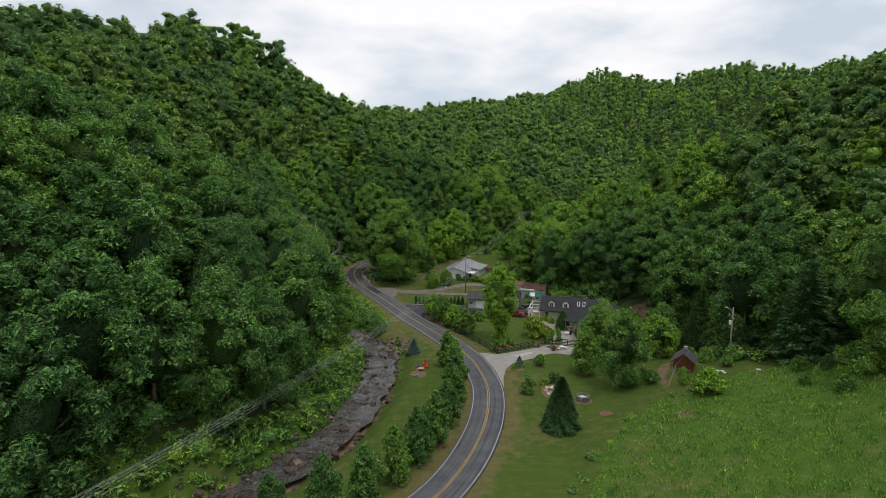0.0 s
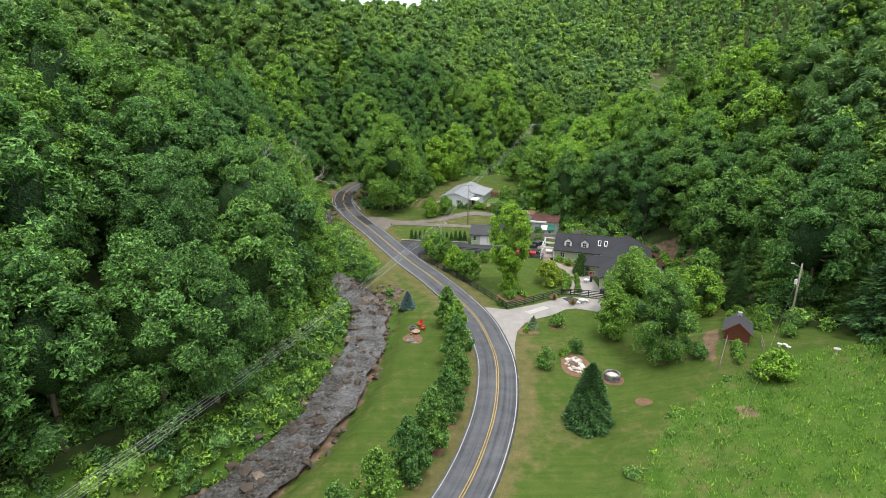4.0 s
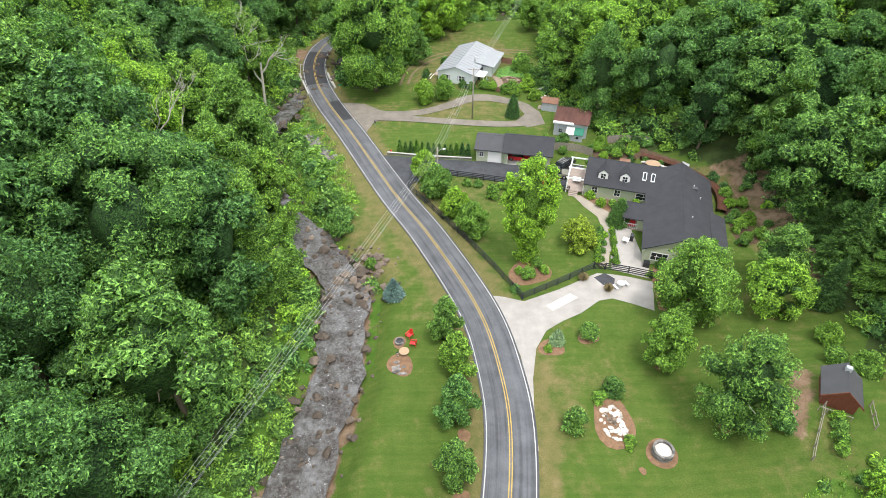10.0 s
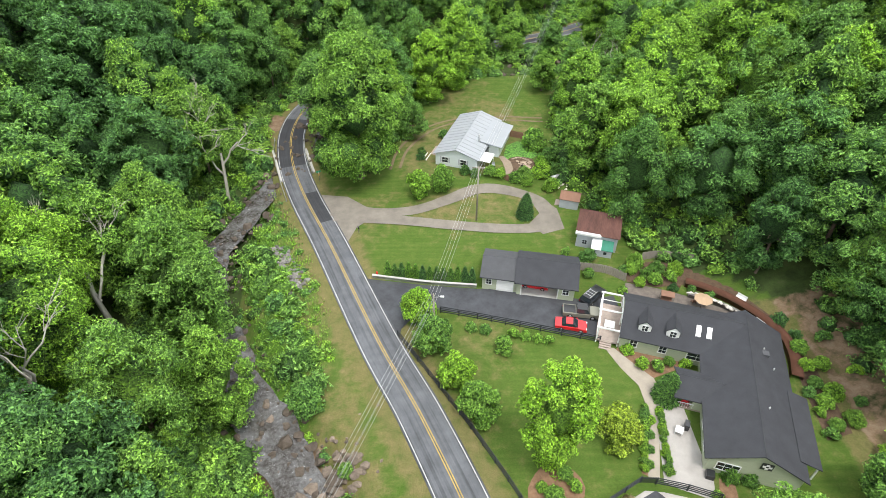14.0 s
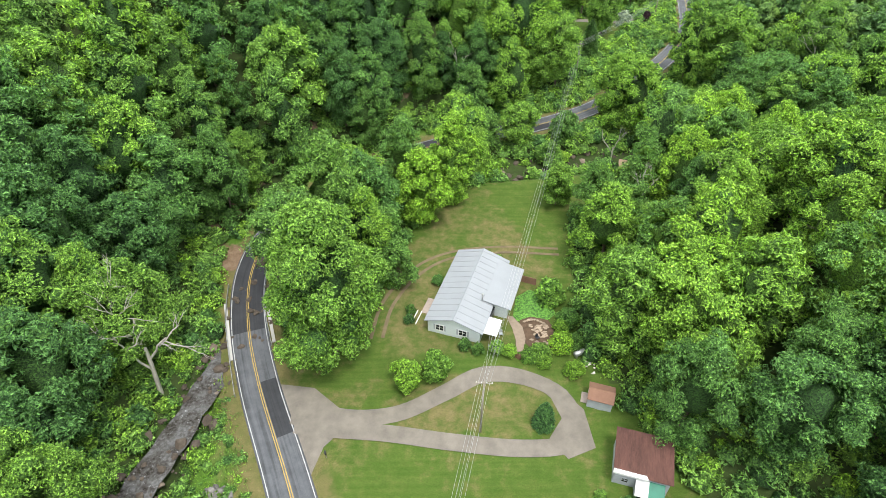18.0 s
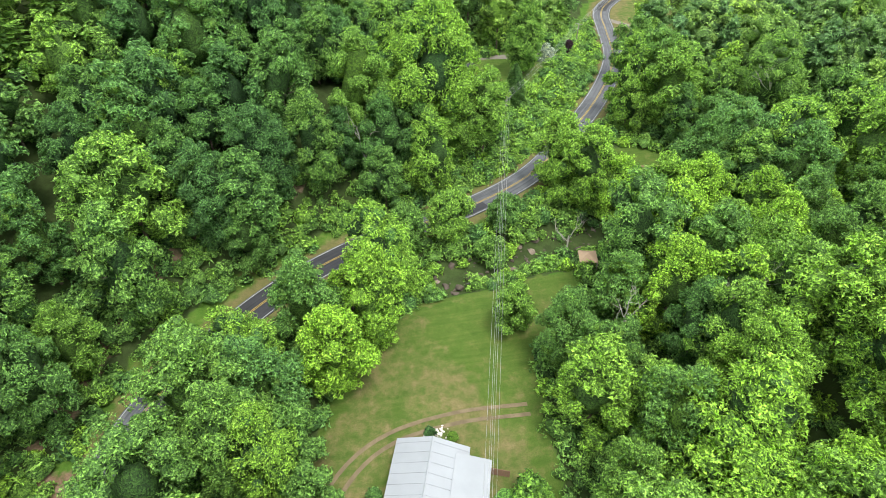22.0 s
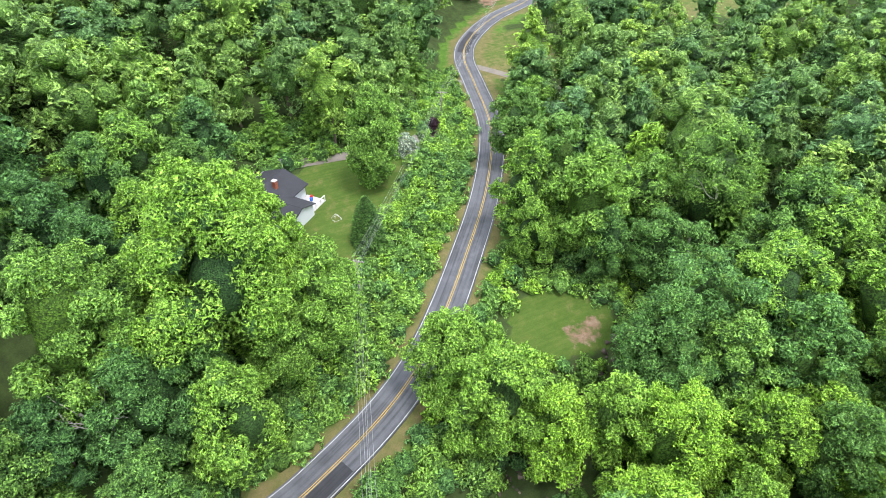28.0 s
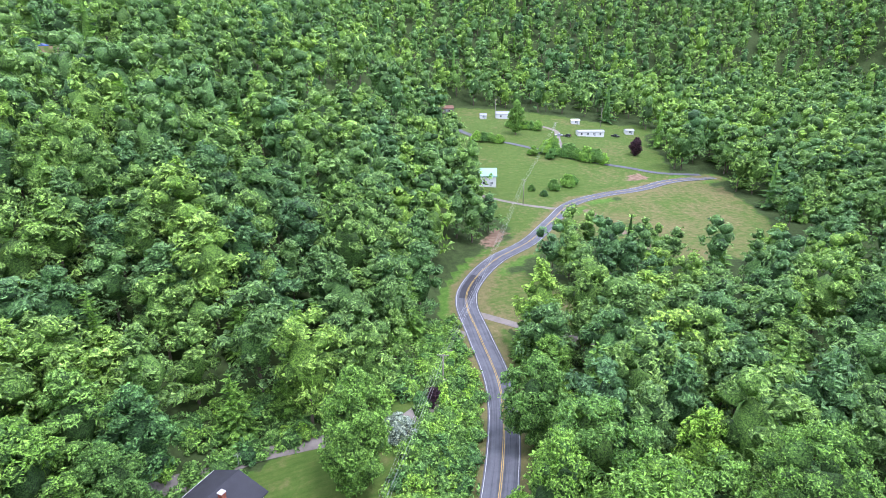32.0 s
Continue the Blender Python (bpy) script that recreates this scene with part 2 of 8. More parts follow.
M_ROAD = asphalt("road_asphalt", (0.098, 0.102, 0.111))
M_PATCHED = asphalt("fresh_asphalt", (0.035, 0.036, 0.04), dark=0.6)
M_DRIVE = asphalt("drive_asphalt", (0.048, 0.05, 0.056), False, 0.7)
M_YELLOW = worn("yellow_line", (0.36, 0.25, 0.06), 0.7, scale=1.2, vary=0.35)
M_WHITE_LINE = worn("white_line", (0.36, 0.36, 0.355), 0.7, scale=0.9, vary=0.4)
M_GRAVEL = worn("white_gravel", (0.305, 0.285, 0.265), 0.95, scale=0.45, vary=0.24, bump=0.8, dist=0.05, fine=22)
M_TRACK = worn("gravel_track", (0.172, 0.152, 0.128), 0.95, scale=0.45, vary=0.3, bump=0.8, dist=0.05, fine=16)
M_RUT = worn("bare_rut", (0.15, 0.115, 0.068), 0.95, scale=0.6, vary=0.35, bump=0.8, dist=0.05, fine=14)
M_CONC = worn("concrete", (0.42, 0.405, 0.38), 0.9, scale=0.6, vary=0.18, fine=20)
M_PATHCONC = worn("tan_path", (0.27, 0.235, 0.19), 0.9, scale=0.8, vary=0.2, fine=20)
M_MULCH = worn("mulch", (0.185, 0.11, 0.065), 1.0, scale=2.0, vary=0.4, bump=0.9, dist=0.06, fine=14)
M_ROCK = worn("river_rock", (0.15, 0.118, 0.092), 0.85, scale=1.2, vary=0.45, bump=0.5, dist=0.06, fine=9, rnd=0.5)
M_PALEROCK = worn("pale_rock", (0.55, 0.51, 0.46), 0.85, scale=1.5, vary=0.3, bump=0.5, dist=0.05, fine=9, rnd=0.35)
M_WHITE = worn("white_paint", (0.66, 0.66, 0.65), 0.55, scale=0.8, vary=0.06, bump=0.05)
M_SAGE = worn("sage_siding", (0.36, 0.39, 0.28), 0.65, scale=0.7, vary=0.08, stretch=(1, 1, 8), bump=0.2, fine=9)
M_SHINGLE = worn("dark_shingle", (0.036, 0.037, 0.042), 0.9, scale=0.6, vary=0.2, bump=0.5, dist=0.03, fine=11)
M_SHINGLE2 = worn("grey_shingle", (0.062, 0.063, 0.068), 0.9, scale=0.6, vary=0.16, bump=0.5, dist=0.03, fine=11)
M_METAL = worn("pale_metal_roof", (0.25, 0.263, 0.278), 0.55, 0.05, 0.4, scale=0.35, vary=0.08, bump=0.08)
M_RUST = worn("rusty_roof", (0.09, 0.042, 0.033), 0.85, 0.0, scale=0.8, vary=0.5, stretch=(1, 0.2, 1), fine=6)
M_BROWNROOF = worn("brown_shingle", (0.20, 0.11, 0.075), 0.9, scale=0.7, vary=0.25)
M_GREYWALL = worn("grey_boards", (0.34, 0.36, 0.38), 0.75, scale=0.8, vary=0.15)
M_PALEBLUE = worn("pale_siding", (0.56, 0.60, 0.60), 0.6, scale=0.6, vary=0.06, stretch=(1, 1, 8), fine=9)
M_BARN = worn("red_barn_boards", (0.14, 0.045, 0.025), 0.8, scale=1.5, vary=0.3, stretch=(6, 6, 0.5))
M_FENCE = worn("black_fence_boards", (0.028, 0.031, 0.036), 0.6, scale=2, vary=0.3)
M_WOODFENCE = worn("weathered_boards", (0.24, 0.21, 0.18), 0.85, scale=1.5, vary=0.3, stretch=(6, 6, 0.5))
M_BROWNWALL = worn("brown_barrier", (0.075, 0.03, 0.017), 0.8, scale=1.0, vary=0.3)
M_DECK = worn("deck_boards", (0.30, 0.245, 0.21), 0.8, scale=1.5, vary=0.25)
M_TERRACE = worn("slate_terrace", (0.12, 0.10, 0.085), 0.9, scale=1.2, vary=0.45, bump=0.7, dist=0.05, fine=7)
M_DARKMULCH = worn("dark_mulch", (0.085, 0.055, 0.035), 1.0, scale=1.5, vary=0.4, bump=0.9, dist=0.06, fine=12)
M_FLAG = worn("tan_flagstone", (0.27, 0.21, 0.155), 0.9, scale=2, vary=0.25, bump=0.4, dist=0.03, fine=9, rnd=0.3)
M_COVER = leafy("ground_cover", (0.03, 0.09, 0.016), (0.09, 0.2, 0.035), 0.1)
M_BRICK = worn("brick_red", (0.30, 0.10, 0.06), 0.85, scale=3, vary=0.3)
M_GREEN = worn("green_metal", (0.02, 0.14, 0.09), 0.5, scale=1, vary=0.15)
M_TEAL = worn("teal_roof", (0.25, 0.50, 0.40), 0.5, scale=0.5, vary=0.1)
M_GLASS, _n, _l, _b = mat("window_glass", 0.08, 0.0, 0.6)
_b.inputs["Base Color"].default_value = (0.02, 0.025, 0.03, 1)
M_RED = worn("red_paint", (0.55, 0.015, 0.02), 0.3, 0, 0.5, scale=1, vary=0.1, bump=0.0)
M_OLIVE = worn("khaki_paint", (0.17, 0.165, 0.13), 0.35, 0.1, 0.5, scale=1, vary=0.1, bump=0.0)
M_BLACK = worn("black_paint", (0.016, 0.017, 0.019), 0.3, 0, 0.5, scale=1, vary=0.2, bump=0.0)
M_RUBBER = worn("rubber", (0.02, 0.02, 0.02), 0.9, scale=3, vary=0.2)
M_STEEL = worn("dull_steel", (0.42, 0.42, 0.42), 0.45, 0.7, 0.5, scale=2, vary=0.2)
M_WIRE = worn("wire", (0.42, 0.43, 0.43), 0.5, 0.3, 0.4, scale=2, vary=0.1)
M_POLE = worn("pole_wood", (0.27, 0.24, 0.20), 0.9, scale=1, vary=0.3, stretch=(3, 3, 0.3))
M_TAN = worn("tan_canvas", (0.36, 0.25, 0.16), 0.8, scale=1, vary=0.1)
M_STONE = worn("stacked_stone", (0.17, 0.16, 0.15), 0.9, scale=2.5, vary=0.4, bump=0.7, dist=0.06, fine=8, rnd=0.4)
M_BLUE = worn("blue_plastic", (0.03, 0.12, 0.42), 0.5, scale=2, vary=0.1)
M_SIGN = worn("green_sign", (0.0, 0.22, 0.10), 0.5, scale=2, vary=0.1)


def water_mat():
    m, n, l, b = mat("creek_water", 0.12, 0, 0.5)
    mid = noise_node(n, l, 0.45, 6, 0.7)
    rip = noise_node(n, l, 2.6, 8, 0.7)
    foam = noise_node(n, l, 1.7, 9, 0.78)
    # Grey and silver ramp ends paint the sky's reflection into the base colour.
    c = ramp(n, l, mid, [(0.4, (0.026, 0.02, 0.015)), (0.5, (0.075, 0.07, 0.066)), (0.62, (0.15, 0.15, 0.152))])
    c = mixc(n, l, 0.4, c, ramp(n, l, rip, [(0.4, (0.012, 0.009, 0.007)), (0.5, (0.06, 0.055, 0.05)), (0.62, (0.15, 0.146, 0.142))]))
    c = mixc(n, l, ramp(n, l, foam, [(0.6, (0, 0, 0)), (0.68, (1, 1, 1))]), c, (0.5, 0.51, 0.52))
    l.new(c, b.inputs["Base Color"])
    bumped(n, l, b, rip, 0.85, 0.12)
    return m


M_WATER = water_mat()

# ---- the lie of the land ----
def smooth(a, b, x):
    t = np.clip((np.asarray(x, float) - a) / (b - a), 0, 1)
    return t * t * (3 - 2 * t)


def along(px, py, pts):
    """Distance to a line of points, the side (+ left), the length along it and its further columns there."""
    pts = np.asarray(pts, float)
    px, py = np.asarray(px, float), np.asarray(py, float)
    best = np.full(px.shape, 1e18)
    side, run = np.ones(px.shape), np.zeros(px.shape)
    cols = [np.zeros(px.shape) for _ in range(pts.shape[1] - 2)]
    s0 = 0.0
    for a, b in zip(pts[:-1], pts[1:]):
        e = b[:2] - a[:2]
        ln = math.hypot(*e)
        t = np.clip(((px - a[0]) * e[0] + (py - a[1]) * e[1]) / (ln * ln), 0, 1)
        dx, dy = px - a[0] - t * e[0], py - a[1] - t * e[1]
        d2 = dx * dx + dy * dy
        hit = d2 < best
        best = np.where(hit, d2, best)
        side = np.where(hit, np.sign(e[0] * dy - e[1] * dx + 1e-12), side)
        run = np.where(hit, s0 + t * ln, run)
        for i in range(len(cols)):
            cols[i] = np.where(hit, a[2 + i] + t * (b[2 + i] - a[2 + i]), cols[i])
        s0 += ln
    return np.sqrt(best), side, run, cols


def spline(pts, step=1.5):
    """A smooth line through the points, cut into even steps."""
    p = np.asarray(pts, float)
    p = np.vstack([2 * p[0] - p[1], p, 2 * p[-1] - p[-2]])
    out = []
    for i in range(1, len(p) - 2):
        k = max(2, int(np.linalg.norm(p[i + 1][:2] - p[i][:2]) / step))
        for t in np.arange(k) / k:
            a, b, c, d = p[i - 1:i + 3]
            out.append(0.5 * (2 * b + (c - a) * t + (2 * a - 5 * b + 4 * c - d) * t * t + (3 * b - a - 3 * c + d) * t ** 3))
    out.append(p[-2])
    return np.array(out)


ROAD = spline([(-24, 20, 0), (-10, 50, 0), (0.6, 66, 0), (5.9, 80, 0), (8.0, 93, 0), (7.6, 103, 0), (5.2, 114, 0), (-1.5, 129.5, 0), (-8.0, 142, 0), (-18, 163.5, 0), (-25.5, 179, 0), (-30.4, 192, 0),
               (-32.6, 204, 0.4), (-31, 215, 0.9), (-24, 225.6, 1.6), (-9.6, 239, 2.5), (7.7, 248.5, 2.9), (25, 253.9, 3.2), (43.5, 264.5, 3.7), (63, 285.5, 4.3), (76, 302.5, 4.6), (86, 320, 4.8), (92.5, 340, 5),
               (97.5, 356, 5.3), (105, 367, 5.6), (120, 379.5, 5.8), (139, 389, 6), (159.5, 404.4, 6.3), (179.5, 419, 6.8), (199.5, 424, 7.2), (222, 424, 7.6), (245, 428, 8), (270, 425, 8)])
UPPER_ROAD = spline([(268, 431, 8.3), (258, 436.5, 8.5), (249.3, 442.2, 9.0), (240.9, 453.1, 10.2), (231.5, 463.7, 11.4), (221.3, 478.9, 13.1), (213.6, 493.9, 15.1), (204.5, 508, 17.1), (193, 519, 18.8), (186.7, 543.5, 22.4), (184, 560, 24.5)], 3)
CREEK = spline([(-75, 0), (-52, 30), (-36, 52), (-25.5, 66), (-18.5, 77), (-14.2, 91), (-12.6, 107), (-14, 119), (-20, 128), (-29, 140), (-35.5, 153), (-36.5, 164), (-33.5, 176), (-31, 186), (-29, 200), (-22, 214),
                (-10, 226), (4, 235), (16, 237), (30, 239), (48, 243), (70, 252), (95, 262), (125, 272), (160, 300)], 2)
# foot of the hill on either side: x, y, steepness, height
FOOT_L = [(-60, -200, 0.75, 153), (-48, 0, 0.75, 151), (-36, 50, 0.75, 142), (-27.5, 68, 0.74, 122), (-22.5, 80, 0.74, 114), (-20, 92, 0.74, 92), (-19, 108, 0.74, 92), (-21, 122, 0.74, 92), (-27, 132, 0.72, 92), (-38, 145, 0.72, 92),
          (-44, 160, 0.72, 92), (-42, 175, 0.72, 92), (-42, 190, 0.72, 92), (-43, 205, 0.72, 92), (-40, 217, 0.72, 112), (-28, 231, 0.74, 118), (-13, 244, 0.75, 121), (5, 257, 0.75, 118), (17, 270, 0.7, 106), (22, 295, 0.65, 94),
          (35, 318, 0.55, 76), (60, 324, 0.5, 66), (76, 336, 0.5, 62), (86, 352, 0.48, 58), (98, 376, 0.46, 55), (118, 394, 0.45, 55), (138, 420, 0.45, 56), (146, 450, 0.5, 78), (160, 490, 0.55, 88), (178, 560, 0.55, 92), (210, 605, 0.54, 98), (300, 620, 0.6, 135), (600, 560, 0.7, 165)]
FOOT_R = [(30, -200, 0.3, 84), (22, 0, 0.28, 84), (17, 40, 0.26, 84), (17, 75, 0.25, 84), (25, 90, 0.25, 84), (30, 105, 0.255, 84), (44, 112, 0.265, 84), (52, 125, 0.32, 88), (54, 140, 0.4, 88), (47, 152, 0.42, 84), (38, 160, 0.42, 79), (33, 170, 0.42, 74),
          (29, 185, 0.42, 73), (30, 205, 0.4, 70), (36, 222, 0.35, 65), (52, 228, 0.3, 70), (85, 238, 0.3, 70), (130, 250, 0.3, 75), (180, 280, 0.35, 85), (235, 330, 0.4, 95), (300, 372, 0.4, 100), (360, 410, 0.42, 110), (420, 440, 0.5, 120), (700, 480, 0.6, 150)]


def height(px, py):
    px, py = np.asarray(px, float), np.asarray(py, float)
    base = np.interp(py, [0, 195, 225, 250, 275, 400], [0, 0, 1.6, 3, 4, 6]) + np.interp(py, [400, 440, 480, 560, 620], [0, 2.5, 7, 18, 24]) * smooth(40, 150, px)
    dl, sl, _, (kl, hl) = along(px, py, FOOT_L)
    dr, sr, _, (kr, hr) = along(px, py, FOOT_R)
    dl, dr = np.where(sl > 0, dl, 0), np.where(sr < 0, dr, 0)
    rough = np.sin(px * 0.031 + 1.3 * np.sin(py * 0.017)) + np.sin(py * 0.043 + px * 0.019) + 0.6 * np.sin(px * 0.083 - py * 0.061)
    left = (1 - 0.27 * smooth(300, 600, py) * (1 - smooth(-90, 40, px))) * hl * np.tanh(kl * dl / hl) * (1 + 0.055 * rough * smooth(20, 120, dl))
    right = kr * dr + 0.62 * (np.logaddexp(0, (dr - 26 - 14 * (1 - smooth(88, 112, py))) / 6) * 6)
    right = hr * np.tanh(right / hr) * (1 + 0.06 * rough * smooth(20, 120, dr))
    z = base + left + right + 0.10 * rough * smooth(0, 10, dl + dr)
    # the bench on which the house above the road stands
    dd, ds, _, (rz,) = along(px, py, ROAD)
    bench = smooth(4, 17, np.where(ds > 0, dd, 0)) * smooth(256, 276, py) * (1 - smooth(318, 340, py)) * 5.2
    z = z + bench * (1 - smooth(4, 30, dl))
    # the creek's bed and the road's level
    dc, _, _, _ = along(px, py, CREEK)
    z = z - 2.0 * (1 - smooth(3.2, 6.8, dc))
    z = rz + (z - rz) * smooth(3.6, 8.5, dd) - 0.1 * (1 - smooth(2.9, 3.5, dd))
    du, _, _, (uz,) = along(px, py, UPPER_ROAD)
    z = uz + (z - uz) * smooth(2.6, 7, du) - 0.1 * (1 - smooth(2.1, 2.7, du))
    # level yards
    for cx, cy, r, lev, soft in ((32, 132, 12, 0.15, 8), (44, 95, 3.5, 4.4, 4), (5, 196, 13, 1.0, 8), (35, 299, 9, 9.6, 6)):
        w = 1 - smooth(r, r + soft, np.hypot(px - cx, py - cy))
        z = z + (lev - z) * w
    return z


def inside(px, py, poly):
    px, py = np.asarray(px, float), np.asarray(py, float)
    odd = np.zeros(px.shape, bool)
    for (x0, y0), (x1, y1) in zip(poly, poly[1:] + poly[:1]):
        if y0 == y1:
            continue
        odd ^= ((y0 > py) != (y1 > py)) & (px < (x1 - x0) * (py - y0) / (y1 - y0) + x0)
    return odd


YARD = [(-60, 0), (-31, 60), (-18, 80), (-11, 92), (-8.5, 107), (-9, 120), (-16, 127), (-24, 137), (-31, 148), (-31, 186), (-12, 187), (-9, 198), (-6, 210), (3, 227), (14, 232.5), (24, 232), (34, 234), (41, 232), (37, 225), (30, 219), (27, 212), (25, 198), (23, 186), (28, 178), (31, 166), (37, 159), (46, 155), (53, 148),
        (55, 139), (54, 126), (53, 112), (52, 102), (59, 93), (61, 84), (60, 72), (60, 50), (66, 0)]
BENCH = [(38, 271), (46, 280), (55, 290), (64, 304), (74, 318), (82, 330), (78, 337), (66, 318), (50, 316), (35, 310), (26, 304), (24, 292), (30, 282)]
GLADE = [(97, 351), (99, 359), (106, 366), (122, 366), (126, 352), (120, 336), (108, 333), (98, 342)]
FIELD = [(128, 382), (140, 387), (162, 399), (182, 412), (222, 420), (256, 424), (262, 412), (246, 385), (232, 365), (220, 347), (202, 345), (174, 355), (169, 373), (150, 377)]
GREEN = [(116, 383), (138, 396), (142, 420), (150, 446), (160, 475), (176, 520), (196, 575), (215, 595), (250, 580), (285, 540), (308, 512), (290, 490), (270, 455), (250, 432), (205, 426), (180, 421), (155, 404)]
GARDEN = [(57, 262), (62, 270), (69, 270), (76, 262), (72, 256), (62, 256)]
CLEAR = [YARD, BENCH, GLADE, FIELD, GREEN, GARDEN]
HOLES = [(-4, 497, 13), (12, 491, 13), (69, 499, 6), (345, 452, 17), (302, 397, 12), (150, 560, 9), (118, 520, 14)]


def is_clear(px, py, margin=0.0):
    c = np.zeros(np.shape(px), bool)
    for poly in CLEAR:
        c |= inside(px, py, poly)
    for hx, hy, r in HOLES:
        c |= np.hypot(px - hx, py - hy) < r
    return c


def fresh_mesh(name, verts, faces, mats, smooth_shade=False, uvs=None, mat_ids=None):
    me = bpy.data.meshes.new(name)
    me.from_pydata([tuple(v) for v in verts], [], [tuple(int(i) for i in f) for f in faces])
    for m in (mats if isinstance(mats, (list, tuple)) else [mats]):
        me.materials.append(m)
    if smooth_shade:
        me.polygons.foreach_set("use_smooth", np.ones(len(me.polygons), bool))
    if mat_ids is not None:
        me.polygons.foreach_set("material_index", np.asarray(mat_ids, np.int32))
    if uvs is not None:
        lay = me.uv_layers.new(name="UVMap")
        idx = np.zeros(len(me.loops), np.int32)
        me.loops.foreach_get("vertex_index", idx)
        lay.data.foreach_set("uv", np.asarray(uvs, np.float32)[idx].ravel())
    me.update()
    return me


def grid_faces(rows, cols):
    i = np.arange(rows - 1)[:, None] * cols + np.arange(cols - 1)[None, :]
    i = i.ravel()
    return np.stack([i, i + 1, i + cols + 1, i + cols], 1)


def steps(*spans):
    out = []
    for a, b, d in spans:
        out.append(np.arange(a, b, d, dtype=float))
    return np.concatenate(out)


GX = np.concatenate([steps((-2600, -700, 200), (-700, -200, 25), (-200, -70, 6), (-70, 112, 1.3), (112, 300, 4.5), (300, 700, 25), (700, 2801, 200))])
GY = np.concatenate([steps((-2400, -300, 200), (-300, 0, 20), (0, 44, 3), (44, 345, 1.3), (345, 600, 4.2), (600, 1000, 25), (1000, 3001, 200))])
gx, gy = np.meshgrid(GX, GY)
gz = height(gx, gy)
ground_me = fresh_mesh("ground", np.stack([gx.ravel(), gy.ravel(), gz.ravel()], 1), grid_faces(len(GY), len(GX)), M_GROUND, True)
fx, fy = gx.ravel(), gy.ravel()
g_clear = is_clear(fx, fy)
g_road, g_rs, _, _ = along(fx, fy, ROAD)
g_creek, g_cs, _, _ = along(fx, fy, CREEK)
MEADOW = [(14, 40), (17, 62), (22, 72), (28, 80), (36, 86), (46, 89), (60, 88), (70, 80), (80, 30)]
BANK = [(-24, 137), (-17, 128), (-14, 140), (-18, 152), (-24, 166), (-30, 180), (-34, 180), (-32, 160)]
g_meadow = inside(fx, fy, MEADOW)
zones = {
    "lawn": np.where(g_clear & ~g_meadow & ~inside(fx, fy, BANK), 1.0, 0.0),
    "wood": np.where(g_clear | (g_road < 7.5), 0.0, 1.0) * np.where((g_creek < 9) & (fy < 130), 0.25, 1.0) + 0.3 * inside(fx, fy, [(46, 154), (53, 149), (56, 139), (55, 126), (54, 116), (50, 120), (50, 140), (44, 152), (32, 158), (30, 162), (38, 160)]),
    "dry": 0.8 * inside(fx, fy, [(46, 150), (56, 150), (63, 138), (60, 118), (52, 112), (49, 122), (50, 140)]) + 0.9 * (1 - smooth(3.2, 6.0, g_road)) + 0.35 * inside(fx, fy, [(-13, 122), (-6, 118), (-12, 140), (-24, 170), (-32, 186), (-30, 170), (-20, 145)])
    + 0.55 * inside(fx, fy, [(-24, 172), (-14, 174), (8, 181), (22, 176), (20, 169), (-6, 171.5), (-8, 190), (-8, 200), (3, 224), (12, 228), (22, 200), (14, 184), (0, 184)]) * 0.6
    + 0.35 * inside(fx, fy, FIELD) + 0.3 * inside(fx, fy, GLADE) + 0.2 * inside(fx, fy, [(10, 70), (13, 104), (17, 100), (16, 78)]) + 0.25,
    "dirt": np.maximum.reduce([np.where((g_creek < 3.4) & (fy < 126), 1.0, 0.0), 0.75 * np.where(np.hypot(fx + 38.5, fy - 207) < 4.5, 1.0, 0), 0.75 * inside(fx, fy, [(36.8, 92.3), (38.5, 96.7), (40.6, 100.6), (43.0, 99.8), (40.8, 95.5), (38.6, 91.2)]), 0.75 * np.where(np.hypot(fx - 35.9, fy - 78.8) < 1.5, 1.0, 0),
                               0.62 * inside(fx, fy, [(50.5, 150), (57, 150), (63, 138), (61, 119), (54, 113), (51.5, 122), (51.5, 140)]), 0.6 * inside(fx, fy, [(66.5, 257.5), (73, 258), (72, 262.5), (66, 262)]), 0.9 * inside(fx, fy, [(228, 436), (240, 434), (243, 441), (231, 444)]),
                               0.8 * inside(fx, fy, [(122, 387), (130, 393), (140, 405), (136, 408), (124, 398)]), 0.62 * (along(fx, fy, [(-42, 214), (-30, 240), (-16, 253), (-2, 262)])[0] < 1.2), 0.55 * (np.hypot(fx - 4, fy - 494) < 17), 0.8 * (np.hypot(fx - 69, fy - 499) < 6), 0.6 * (np.hypot(fx - 21, fy - 307.5) < 3)]),
}
for key, val in zones.items():
    ground_me.attributes.new(key, "FLOAT", "POINT").data.foreach_set("value", val.astype(np.float32))


def land(px, py):
    """The land's height, read from its net."""
    px, py = np.asarray(px, float), np.asarray(py, float)
    i = np.clip(np.searchsorted(GX, px) - 1, 0, len(GX) - 2)
    j = np.clip(np.searchsorted(GY, py) - 1, 0, len(GY) - 2)
    u, v = (px - GX[i]) / (GX[i + 1] - GX[i]), (py - GY[j]) / (GY[j + 1] - GY[j])
    return (gz[j, i] * (1 - u) + gz[j, i + 1] * u) * (1 - v) + (gz[j + 1, i] * (1 - u) + gz[j + 1, i + 1] * u) * v


ground = tagged(new("ground", ground_me), "grassy valley floor with wooded slopes rising on both sides", "ground", kind="structure")


